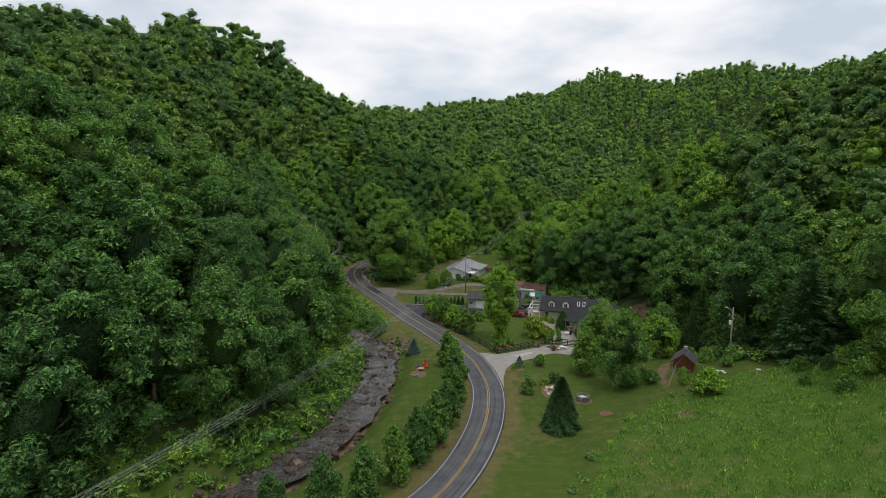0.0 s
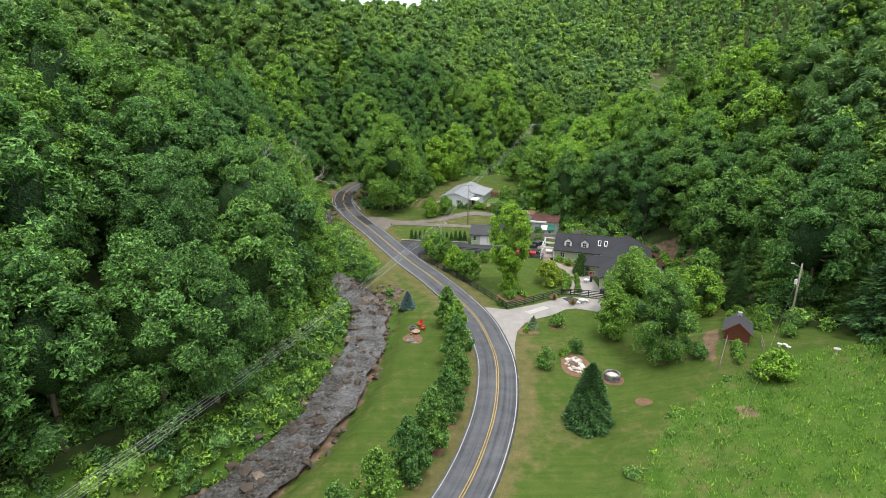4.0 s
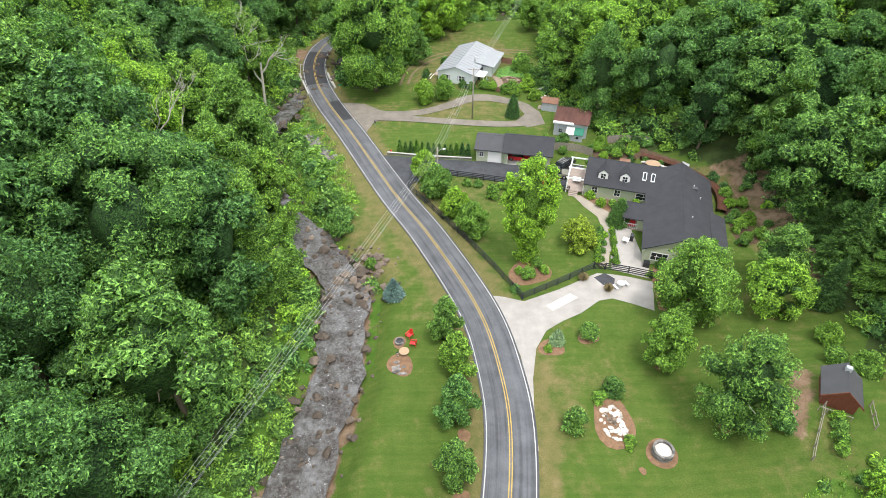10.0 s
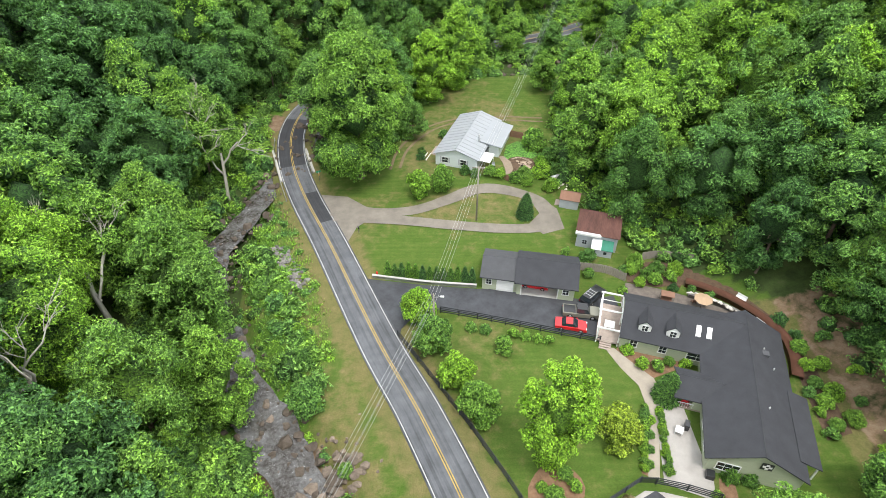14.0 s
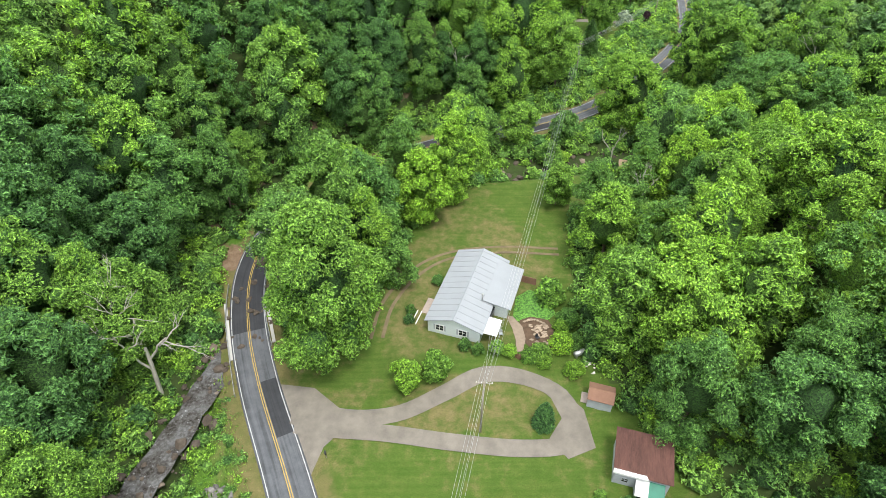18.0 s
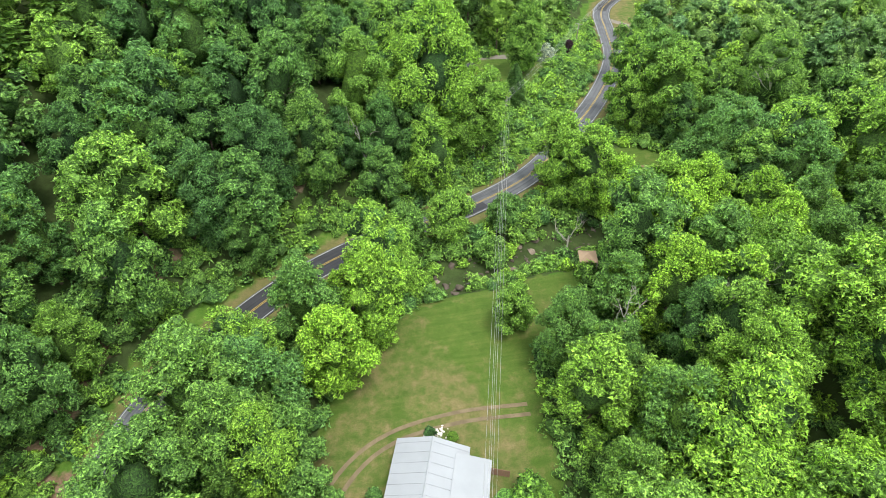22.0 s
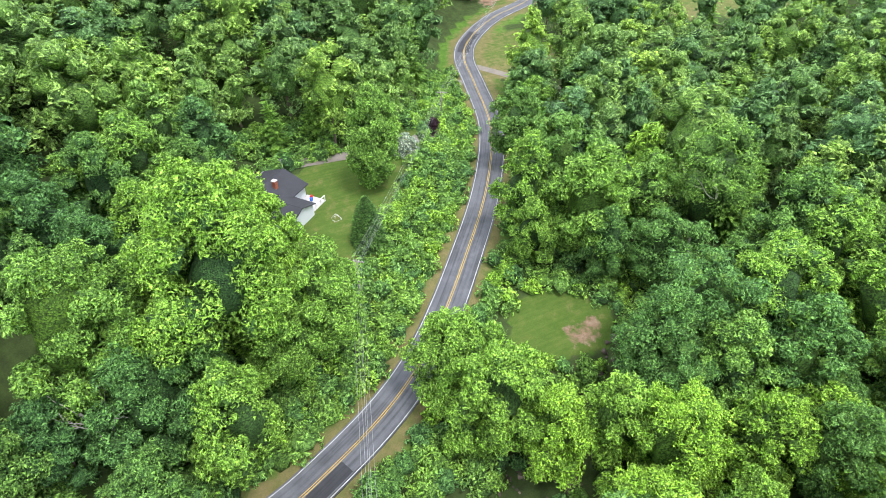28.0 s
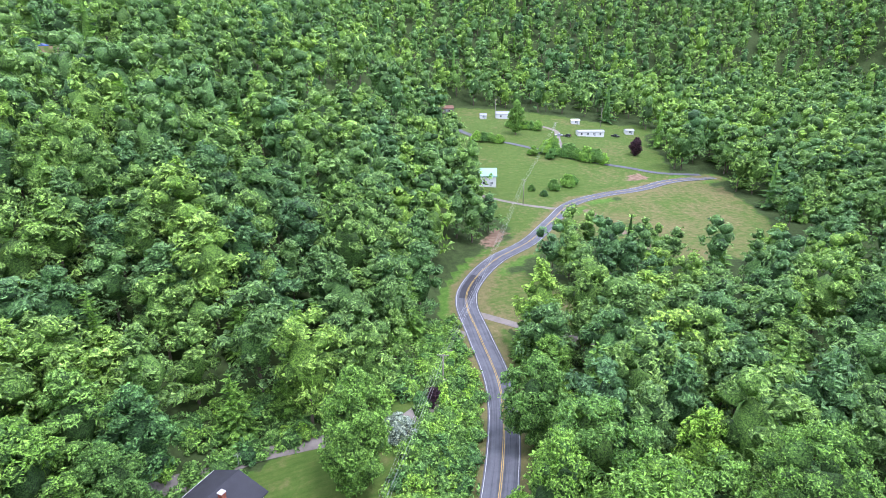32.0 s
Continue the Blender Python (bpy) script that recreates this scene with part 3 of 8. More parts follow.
def ribbon(name, line, u0, u1, material, lift=0.0, cols=3, zcol=True, crown=0.0, sides=0.0):
    """A strip that follows a line, from u0 to u1 metres to its right; z is the line's third column or the land's."""
    p = np.asarray(line, float)
    t = np.gradient(p[:, :2], axis=0)
    t /= np.linalg.norm(t, axis=1)[:, None] + 1e-9
    nrm = np.stack([t[:, 1], -t[:, 0]], 1)
    w0 = np.broadcast_to(u0, len(p)) if np.ndim(u0) == 0 else np.asarray(u0)
    w1 = np.broadcast_to(u1, len(p)) if np.ndim(u1) == 0 else np.asarray(u1)
    run = np.concatenate([[0], np.cumsum(np.linalg.norm(np.diff(p[:, :2], axis=0), axis=1))])
    f = np.linspace(0, 1, cols)
    u = w0[:, None] + (w1 - w0)[:, None] * f[None, :]
    vx, vy = p[:, 0, None] + nrm[:, 0, None] * u, p[:, 1, None] + nrm[:, 1, None] * u
    vz = (p[:, 2, None] + crown * (1 - (u / 3.0) ** 2)) if zcol else height(vx, vy)
    v = np.stack([vx.ravel(), vy.ravel(), (vz + lift).ravel()], 1)
    uv = np.stack([u.ravel(), np.repeat(run, cols)], 1)
    fc = grid_faces(len(p), cols)[:, ::-1]
    if sides:
        low = v.copy()
        low[:, 2] -= sides
        k = len(v)
        a = np.arange(len(p) - 1) * cols
        b = a + cols - 1
        fc = np.vstack([fc, np.stack([a, a + cols, a + cols + k, a + k], 1), np.stack([b + cols, b, b + k, b + cols + k], 1)])
        v, uv = np.vstack([v, low]), np.vstack([uv, uv])
    return new(name, fresh_mesh(name, v, fc, material, True, uv))


road = tagged(ribbon("road", ROAD, -2.95, 2.95, M_ROAD, 0.03, 7, True, 0.05, 0.25), "worn grey two-lane asphalt road with dark patches", "road", kind="structure")


def lane_part(name, u0, u1, material, lift, a=0, b=None, label=""):
    o = ribbon(name, ROAD[a:b], u0, u1, material, lift, 7 if u1 - u0 > 1 else 2, True, 0.05)
    o.parent = road
    if label:
        o["label"] = label
    return o


for u in (-0.2, 0.08):
    lane_part("yellow_line", u, u + 0.12, M_YELLOW, 0.042, label="faded double yellow centre line")
for u in (-2.72, 2.6):
    lane_part("edge_line", u, u + 0.12, M_WHITE_LINE, 0.042, label="worn white edge line")
near_road = lambda x, y: int(np.argmin(np.hypot(ROAD[:, 0] - x, ROAD[:, 1] - y)))
for (xa, ya), (xb, yb), u0, u1 in (((-21, 170), (-26, 181), 0.3, 2.55), ((-29, 189), (-32, 210), -2.55, 2.5), ((-29, 218), (9, 249), -2.58, 2.58), ((23, 253), (30, 256.5), 0.3, 2.3), ((99, 359), (110, 372), -1.9, 1.6)):
    lane_part("asphalt_patch", u0, u1, M_PATCHED, 0.036, near_road(xa, ya), near_road(xb, yb), "fresh black asphalt patch")
tagged(ribbon("upper_road", UPPER_ROAD, -2.2, 2.2, M_ROAD, 0.03, 5, True, 0.02), "narrow pale lane climbing to the far houses", "road", kind="structure")


def sheet(name, outline, material, lift, label, category, cell=1.0, thick=0.0):
    """A flat area with any outline, laid on the land."""
    bm = bmesh.new()
    bm.faces.new([bm.verts.new((x, y, 0)) for x, y in outline])
    xs, ys = [p[0] for p in outline], [p[1] for p in outline]
    for ax, lo, hi in ((0, min(xs), max(xs)), (1, min(ys), max(ys))):
        for c in np.arange(lo + cell, hi, cell):
            bmesh.ops.bisect_plane(bm, geom=bm.verts[:] + bm.edges[:] + bm.faces[:], plane_co=(c, c, 0), plane_no=(1 - ax, ax, 0))
    co = np.array([v.co[:] for v in bm.verts])
    zz = height(co[:, 0], co[:, 1])
    for v, z in zip(bm.verts, zz):
        v.co.z = z + lift
    bmesh.ops.recalc_face_normals(bm, faces=bm.faces[:])
    if bm.faces[0].normal.z < 0:
        bmesh.ops.reverse_faces(bm, faces=bm.faces[:])
    me = bpy.data.meshes.new(name)
    bm.to_mesh(me)
    bm.free()
    me.materials.append(material)
    lay = me.uv_layers.new(name="UVMap")
    return tagged(new(name, me), label, category, kind="structure")


def round_patch(name, x, y, r, material, lift, label, category="mulch", squash=1.0, wob=0.12, seed=0):
    g = np.random.default_rng(seed + int(abs(x * 7 + y)))
    pts = []
    ph = g.uniform(0, 6, 3)
    for i in range(18):
        q = i * math.pi / 9
        rr = r * (1 + wob * (math.sin(2 * q + ph[0]) + 0.6 * math.sin(3 * q + ph[1])))
        pts.append((x + rr * math.cos(q), y + rr * squash * math.sin(q)))
    return sheet(name, pts, material, lift, label, category, max(0.8, r / 3))


sheet("gravel_drive", [(6.6, 116.2), (9.2, 115.6), (11.9, 114.7), (17, 117.0), (23.2, 120.4), (25.2, 120.2), (27.6, 119.6), (30.9, 118.5), (29.5, 112.8), (26.8, 114.2), (24.3, 115.2), (22.4, 114.8), (19.4, 112.4), (16.6, 110.9), (14.2, 109.2), (12.5, 106.2),
                       (11.5, 101.5), (11.0, 96), (10.95, 92), (10.75, 92), (10.95, 98), (10.4, 105), (9.3, 110)], M_GRAVEL, 0.07, "white gravel driveway beside the road", "driveway")
sheet("gravel_patio", [(25.6, 121.3), (27.0, 120.6), (30.6, 119.2), (31.6, 123), (31.0, 124.4), (31.0, 131.5), (27.6, 131.8)], M_GRAVEL, 0.06, "pale gravel patio in front of the house", "patio")
sheet("puddle", [(22.6, 119.5), (23.6, 117.9), (25.2, 118.0), (25.6, 119.2), (24.4, 120.4)], M_DRIVE, 0.085, "dark wet patch on the gravel", "puddle", 0.6)
sheet("concrete_pad", [(15.6, 112.8), (19.6, 115.4), (18.6, 116.3), (14.8, 113.8)], M_CONC, 0.08, "pale concrete slab in the drive", "slab")
sheet("asphalt_drive", [(-12.9, 158.2), (-12.0, 155.6), (-9.8, 154.9), (-2, 153.6), (6.6, 152.7), (13, 152.6), (22.5, 150.2), (27, 151.2), (27.4, 147.5), (24.0, 142.4), (19, 143.4), (12, 145.3), (5.5, 147.2), (0.4, 148.2), (-3.2, 147.1), (-5.0, 144.5), (-5.4, 141.6), (-8.5, 147.5)],
      M_DRIVE, 0.07, "smooth dark asphalt driveway in front of the garage", "driveway")
sheet("garden_path", [(23.2, 141.0), (24.6, 140.7), (26.6, 138.0), (28.6, 135.6), (28.9, 133.4), (27.7, 131.4), (26.6, 126.5), (25.2, 121.6), (24.0, 122.0), (25.4, 127), (26.4, 131.6), (26.3, 134.4), (24.6, 137.4)], M_PATHCONC, 0.08, "curving tan concrete garden path", "path", 0.8)
LOOP = spline([(-20.5, 176.5, 0), (-13, 173.2, 0), (-5, 173.4, 0), (2, 176.8, 0), (8, 179.8, 0), (14.4, 179.4, 0), (19, 176.6, 0), (20.2, 172, 0), (18.5, 168.6, 0), (12, 168, 0), (3, 169, 0), (-6, 170.4, 0), (-15, 171.2, 0), (-21, 172.2, 0)], 1.2)
tagged(ribbon("gravel_track", LOOP, -1.3, 1.3, M_TRACK, np.linspace(0.09, 0.13, len(LOOP))[:, None], 5, False), "rutted gravel loop drive", "track", kind="structure")
sheet("gravel_apron", [(-22.5, 178.8), (-17.0, 178.0), (-13, 174.6), (-11.5, 171.6), (-14.2, 168.4), (-15.2, 164.6), (-15.4, 161.4), (-16.2, 161.2), (-18.6, 166.6)], M_TRACK, 0.065, "gravel apron where the track meets the road", "track")
sheet("gravel_turnout", [(15.5, 178.4), (19.2, 177.6), (22, 174), (22.4, 168), (18.4, 166.4), (16.4, 169.5), (18.6, 172.6), (17.6, 176)], M_TRACK, 0.06, "worn bare gravel turnout", "track")
for nm, ln, w, lab in (("field_track", [(-9.5, 187, 0), (-8, 195, 0), (-3, 203.5, 0), (4, 208, 0), (14, 209.5, 0), (24, 209, 0)], 0.3, "faint pair of wheel ruts in the field"), ("field_rut", [(-7.6, 187, 0), (-6.2, 194.4, 0), (-1.8, 202, 0), (4.4, 206.4, 0), (14, 207.8, 0), (24, 207.4, 0)], 0.3, "faint wheel rut in the field"),
                         ("house_drive", [(90, 344, 0), (82.5, 337, 0), (78.5, 330.5, 0), (73.5, 322, 0), (68, 315.5, 0), (60, 312, 0), (46, 313.6, 0), (37, 314, 0), (27, 310.5, 0), (20, 305, 0)], 1.5, "patched gravel drive to the hillside house"),
                         ("farm_track", [(97.5, 350, 0), (106, 336.5, 0), (115, 326, 0)], 1.3, "sandy farm track off the road"), ("field_lane", [(180, 410, 0), (176.5, 389, 0), (172, 364, 0)], 1.6, "reddish dirt lane across the field"),
                         ("green_house_lane", [(147, 455, 0), (150, 440, 0), (162, 422, 0), (172, 416, 0)], 1.2, "pale gravel lane to the white farmhouse"), ("far_lane", [(228, 490, 0), (238, 508, 0), (248, 525, 0), (240, 545, 0)], 1.6, "pale gravel lane between far houses"), ("far_lane_east", [(330, 430, 0), (352, 432, 0), (368, 442, 0)], 1.6, "pale gravel lane beside a far house")):
    tagged(ribbon(nm, spline(ln, 1.5), -w, w, M_RUT if nm.startswith("field") else M_TRACK, 0.07, 5, False), lab, "track", kind="structure")
CURB = spline([(-10.2, 155.6, 0), (-2, 154.1, 0), (6.2, 153.2, 0)], 1)
tagged(ribbon("retaining_wall", CURB, -0.22, 0.22, M_CONC, 0.5, 2, False, 0, 0.7), "low pale concrete block wall along the drive", "wall", kind="structure")
_k = np.arange(len(CREEK))
CREEK_R = (3.1 + 0.45 * np.sin(_k * 0.9) + 0.3 * np.sin(_k * 2.3)) * np.interp(_k, [0, len(CREEK) * 0.36, len(CREEK) * 0.42, len(CREEK) * 0.62], [1, 1, 0.72, 0.7])
CREEK_L = -(3.1 + 0.45 * np.sin(_k * 0.7 + 2) + 0.3 * np.sin(_k * 1.9)) * np.interp(_k, [0, len(CREEK) * 0.36, len(CREEK) * 0.42, len(CREEK) * 0.62], [1, 1, 0.72, 0.7])
water = tagged(ribbon("creek", np.column_stack([CREEK, height(CREEK[:, 0], CREEK[:, 1]) * 0 + np.interp(np.arange(len(CREEK)), [0, len(CREEK)], [-1.7, 1.3])]), CREEK_L, CREEK_R, M_WATER, 0, 6, True), "shallow rocky mountain creek with dark rippled water", "creek", kind="structure")

# ---- trees ----
rng = np.random.default_rng(7)
PATH = [(0, 0), (0.5, 60), (0.8, 118), (1.4, 156), (2, 190), (20, 206), (33, 232)]


ICO = bmesh.new()
bmesh.ops.create_icosphere(ICO, subdivisions=2, radius=1)
ICO_V = np.array([v.co[:] for v in ICO.verts])
ICO_F = np.array([[v.index for v in f.verts] for f in ICO.faces])
ICO.free()
ICO = bmesh.new()
bmesh.ops.create_icosphere(ICO, subdivisions=1, radius=1)
ICO1_V = np.array([v.co[:] for v in ICO.verts])
ICO1_F = np.array([[v.index for v in f.verts] for f in ICO.faces])
ICO.free()


_p = (1 + 5 ** 0.5) / 2
ICO0_V = np.array([(-1, _p, 0), (1, _p, 0), (-1, -_p, 0), (1, -_p, 0), (0, -1, _p), (0, 1, _p), (0, -1, -_p), (0, 1, -_p), (_p, 0, -1), (_p, 0, 1), (-_p, 0, -1), (-_p, 0, 1)]) / math.hypot(1, _p)
ICO0_F = np.array([(0, 11, 5), (0, 5, 1), (0, 1, 7), (0, 7, 10), (0, 10, 11), (1, 5, 9), (5, 11, 4), (11, 10, 2), (10, 7, 6), (7, 1, 8), (3, 9, 4), (3, 4, 2), (3, 2, 6), (3, 6, 8), (3, 8, 9), (4, 9, 5), (2, 4, 11), (6, 2, 10), (8, 6, 7), (9, 8, 1)])


def blob(v, centre, r, seed, amp=0.18):
    g = np.random.default_rng(seed)
    k = g.normal(size=(5, 3)) * 2.2
    ph = g.uniform(0, 6, 5)
    w = 1 + amp * np.sum(np.sin(v @ k.T + ph), axis=1)[:, None] / 2.2
    return np.asarray(centre) + v * w * np.asarray(r)


def limb(p0, p1, r0, r1, n=6, wob=0.0, seed=0, segs=3):
    """A tapered, slightly bent branch."""
    g = np.random.default_rng(seed)
    p0, p1 = np.asarray(p0, float), np.asarray(p1, float)
    ax = p1 - p0
    u = np.cross(ax, (0.3, 0.9, 0.1))
    u /= np.linalg.norm(u) + 1e-9
    w = np.cross(ax, u)
    w /= np.linalg.norm(w) + 1e-9
    vs = []
    for i in range(segs + 1):
        t = i / segs
        c = p0 + ax * t + (g.normal(size=3) * wob * (0 < i < segs))
        r = r0 + (r1 - r0) * t
        for j in range(n):
            q = 2 * math.pi * j / n
            vs.append(c + r * (math.cos(q) * u + math.sin(q) * w))
    fs = [[i * n + j, i * n + (j + 1) % n, (i + 1) * n + (j + 1) % n, (i + 1) * n + j] for i in range(segs) for j in range(n)]
    return np.array(vs), np.array(fs)


def merge(chunks):
    vs, fs, k = [], [], 0
    for v, f in chunks:
        vs.append(v)
        fs += [tuple(int(i) + k for i in q) for q in f]
        k += len(v)
    return np.vstack(vs), fs


def with_tint(me, value):
    n = len(me.vertices)
    me.attributes.new("tint", "FLOAT", "POINT").data.foreach_set("value", np.broadcast_to(np.asarray(value, np.float32), n).copy())
    return me


# crown outlines: where the crown begins, then (height, reach) up to its top
CROWNS = {"broad": (0.17, [0, 0.15, 0.35, 0.6, 0.8, 0.93, 1.0], [0.5, 0.82, 1.0, 0.93, 0.7, 0.42, 0.14]),
          "tall": (0.15, [0, 0.2, 0.4, 0.6, 0.8, 0.93, 1.0], [0.45, 0.85, 1.0, 0.88, 0.6, 0.34, 0.1]),
          "spreading": (0.22, [0, 0.25, 0.5, 0.75, 0.9, 1.0], [0.4, 0.72, 0.95, 1.0, 0.78, 0.35]),
          "high": (0.5, [0, 0.25, 0.5, 0.75, 0.9, 1.0], [0.5, 0.85, 1.0, 0.85, 0.6, 0.25]),
          "oval": (0.14, [0, 0.2, 0.4, 0.65, 0.85, 1.0], [0.4, 0.85, 1.0, 0.86, 0.52, 0.12]),
          "egg": (0.05, [0, 0.18, 0.32, 0.5, 0.72, 0.88, 1.0], [0.2, 0.27, 0.6, 0.97, 1.0, 0.74, 0.25]),
          "cone": (0.13, [0, 0.15, 0.35, 0.6, 0.85, 1.0], [0.72, 0.98, 1.0, 0.8, 0.45, 0.12])}


def boughs(kind, h, w, seed, n=22):
    """The large domes that make up a crown: x, y, z, radius."""
    g = np.random.default_rng(seed)
    out = []
    if kind == "ball":
        for i in range(18):
            q, zz = g.uniform(0, 6.283), g.uniform(0, 1)
            reach = w / 2 * math.sqrt(max(0.1, 1 - (zz * 0.95) ** 2))
            r = w * g.uniform(0.14, 0.22)
            out.append((math.cos(q) * max(0, reach - r), math.sin(q) * max(0, reach - r), h * (0.12 + 0.7 * zz), r))
        return out
    base, us, rs = CROWNS[kind]
    ph = g.uniform(0, 6.283, 3)
    size = {"egg": 0.17, "cone": 0.17, "oval": 0.18}.get(kind, 0.165)
    for i in range(n):
        u = ((i + g.uniform(0, 1)) / n) ** 0.85
        q = i * 2.4 + g.uniform(-0.5, 0.5)
        r = w * size * g.uniform(0.75, 1.35) * (1.1 - 0.35 * u) * (22 / n) ** 0.3
        reach = w / 2 * np.interp(u, us, rs) * (1 + 0.13 * math.sin(2 * q + ph[0]) + 0.1 * math.sin(3 * q + ph[1] + 3 * u)) * g.uniform(0.86, 1.06)
        z = h * (base + (0.97 - base) * u) - r * 0.55
        out.append((math.cos(q) * max(0, reach - r * 0.8), math.sin(q) * max(0, reach - r * 0.8), max(z, r * 0.7), r))
    out.append((0, 0, h * 0.95 - w * 0.1, w * 0.11))
    return out


def clumps(domes, seed, per=8, small=0.4):
    """Smaller tufts on the outside of the domes: x, y, z, radius, outward direction."""
    g = np.random.default_rng(seed + 5)
    dm = np.asarray(domes, float)
    d = g.normal(size=(len(dm), per * 3, 3))
    d /= np.linalg.norm(d, axis=2)[:, :, None]
    p = dm[:, None, :3] + d * dm[:, None, 3:4] * g.uniform(0.72, 1.04, (len(dm), per * 3, 1))
    k = np.repeat(np.arange(len(dm)), per * 3)
    p, d = p.reshape(-1, 3), d.reshape(-1, 3)
    keep = d[:, 2] > g.uniform(-0.75, -0.1, len(d))
    for j in range(len(dm)):
        keep &= (k == j) | (np.linalg.norm(p - dm[j, :3], axis=1) > 0.82 * dm[j, 3])
    p, d, k = p[keep], d[keep], k[keep]
    order = g.permutation(len(p))[:len(dm) * per]
    p, d, k = p[order], d[order], k[order]
    r = dm[k, 3] * small * g.uniform(0.7, 1.35, len(p))
    return p, d, r


def leaf_sprays(domes, count, size, seed, per=9, small=0.4, wild=0.55):
    """Leaf sprays, each a small triangle, heaped on the tufts of a crown and turned to the light."""
    g = np.random.default_rng(seed)
    c, od, r = clumps(domes, seed, per, small)
    dm = np.asarray(domes, float)
    mid = dm[:, :3].mean(axis=0)
    out = dm[:, :3] - mid
    out /= np.linalg.norm(out, axis=1)[:, None] + 1e-6
    c, od, r = np.vstack([c, dm[:, :3]]), np.vstack([od, out]), np.concatenate([r, dm[:, 3] * 0.9])
    share = r ** 2
    share[-len(dm):] *= 0.75 * share[:-len(dm)].sum() / share[-len(dm):].sum()
    k = g.choice(len(c), count, p=share / share.sum())
    d = g.normal(size=(count, 3)) + od[k] * 0.7 + np.array([0, 0, 0.5])
    d /= np.linalg.norm(d, axis=1)[:, None]
    p = c[k] + d * (r[k] * g.uniform(0.7, 1.1, count))[:, None] * np.array([1, 1, 0.85])
    n = 0.55 * d + 0.25 * od[k] + np.array([0, 0, 0.4]) + g.normal(scale=wild, size=p.shape)
    n /= np.linalg.norm(n, axis=1)[:, None]
    a = np.cross(n, g.normal(size=p.shape))
    a /= np.linalg.norm(a, axis=1)[:, None]
    b = np.cross(n, a)
    s = size * g.uniform(0.55, 1.45, (count, 1))
    a, b = a * s, b * s * g.uniform(0.5, 0.95, (count, 1))
    v = np.stack([p - a, p + a * g.uniform(-0.3, 0.5, (count, 1)) + b, p + a - b * g.uniform(0.0, 0.5, (count, 1))], 1)
    v[:, 2, 2] -= 0.25 * s[:, 0]
    return v.reshape(-1, 3), np.arange(count * 3).reshape(-1, 3)


def needles(h, w, count, size, seed, tiers=13, base=0.03, bullet=False):
    """A spire of drooping needle sprays in tiers."""
    g = np.random.default_rng(seed)
    t = 1 - np.sqrt(g.uniform(0, 1, count))
    tier = np.round(t * tiers) / tiers
    t = 0.45 * t + 0.55 * tier + g.normal(scale=0.012, size=count)
    t = np.clip(t, 0, 0.995)
    if bullet:
        t = g.uniform(0, 1, count) ** 1.25
    q = g.uniform(0, 6.283, count)
    rad = w / 2 * 0.95 * (1 - t ** (bullet or 1)) ** 0.75 * g.uniform(0.8, 1.08, count) * (1 + 0.09 * np.sin(q * 7 + t * 23)) if bullet else w / 2 * (1 - t) ** 0.85 * g.uniform(0.55, 1.05, count) * (1 + 0.16 * np.sin(q * 5 + tier * 40))
    z = h * (base + (1 - base) * t) - rad * 0.12
    p = np.stack([np.cos(q) * rad, np.sin(q) * rad, z], 1)
    out = np.stack([np.cos(q), np.sin(q), -0.25 + 0.6 * t], 1)
    side = np.stack([-np.sin(q), np.cos(q), np.zeros(count)], 1)
    s = size * g.uniform(0.7, 1.3, (count, 1)) * (1 - 0.5 * t[:, None])
    out, side = out * s * 1.3, side * s * 0.5 + g.normal(scale=0.12, size=p.shape) * s
    lift = np.array([0, 0, 0.12]) * s
    v = np.stack([p - out * 0.5, p + side + lift, p + out, p - side + lift], 1)
    return v.reshape(-1, 3), np.arange(count * 4).reshape(-1, 4)


def spire_core(h, w, base=0.04):
    v, f = limb((0, 0, h * base), (0, 0, h * 0.97), w * 0.34, 0.02, 9, 0, 0, 5)
    return v, f


def bullet_core(h, w, k_top=2.1):
    t = np.linspace(0, 1, 8)
    rings = [w * 0.46 * (1 - k ** k_top) ** 0.75 + 0.01 for k in t]
    v = np.array([(r * math.cos(q), r * math.sin(q), h * k * 0.98) for k, r in zip(t, rings) for q in np.arange(10) * 0.6283])
    f = np.array([[i * 10 + j, i * 10 + (j + 1) % 10, (i + 1) * 10 + (j + 1) % 10, (i + 1) * 10 + j] for i in range(7) for j in range(10)])
    return v, f


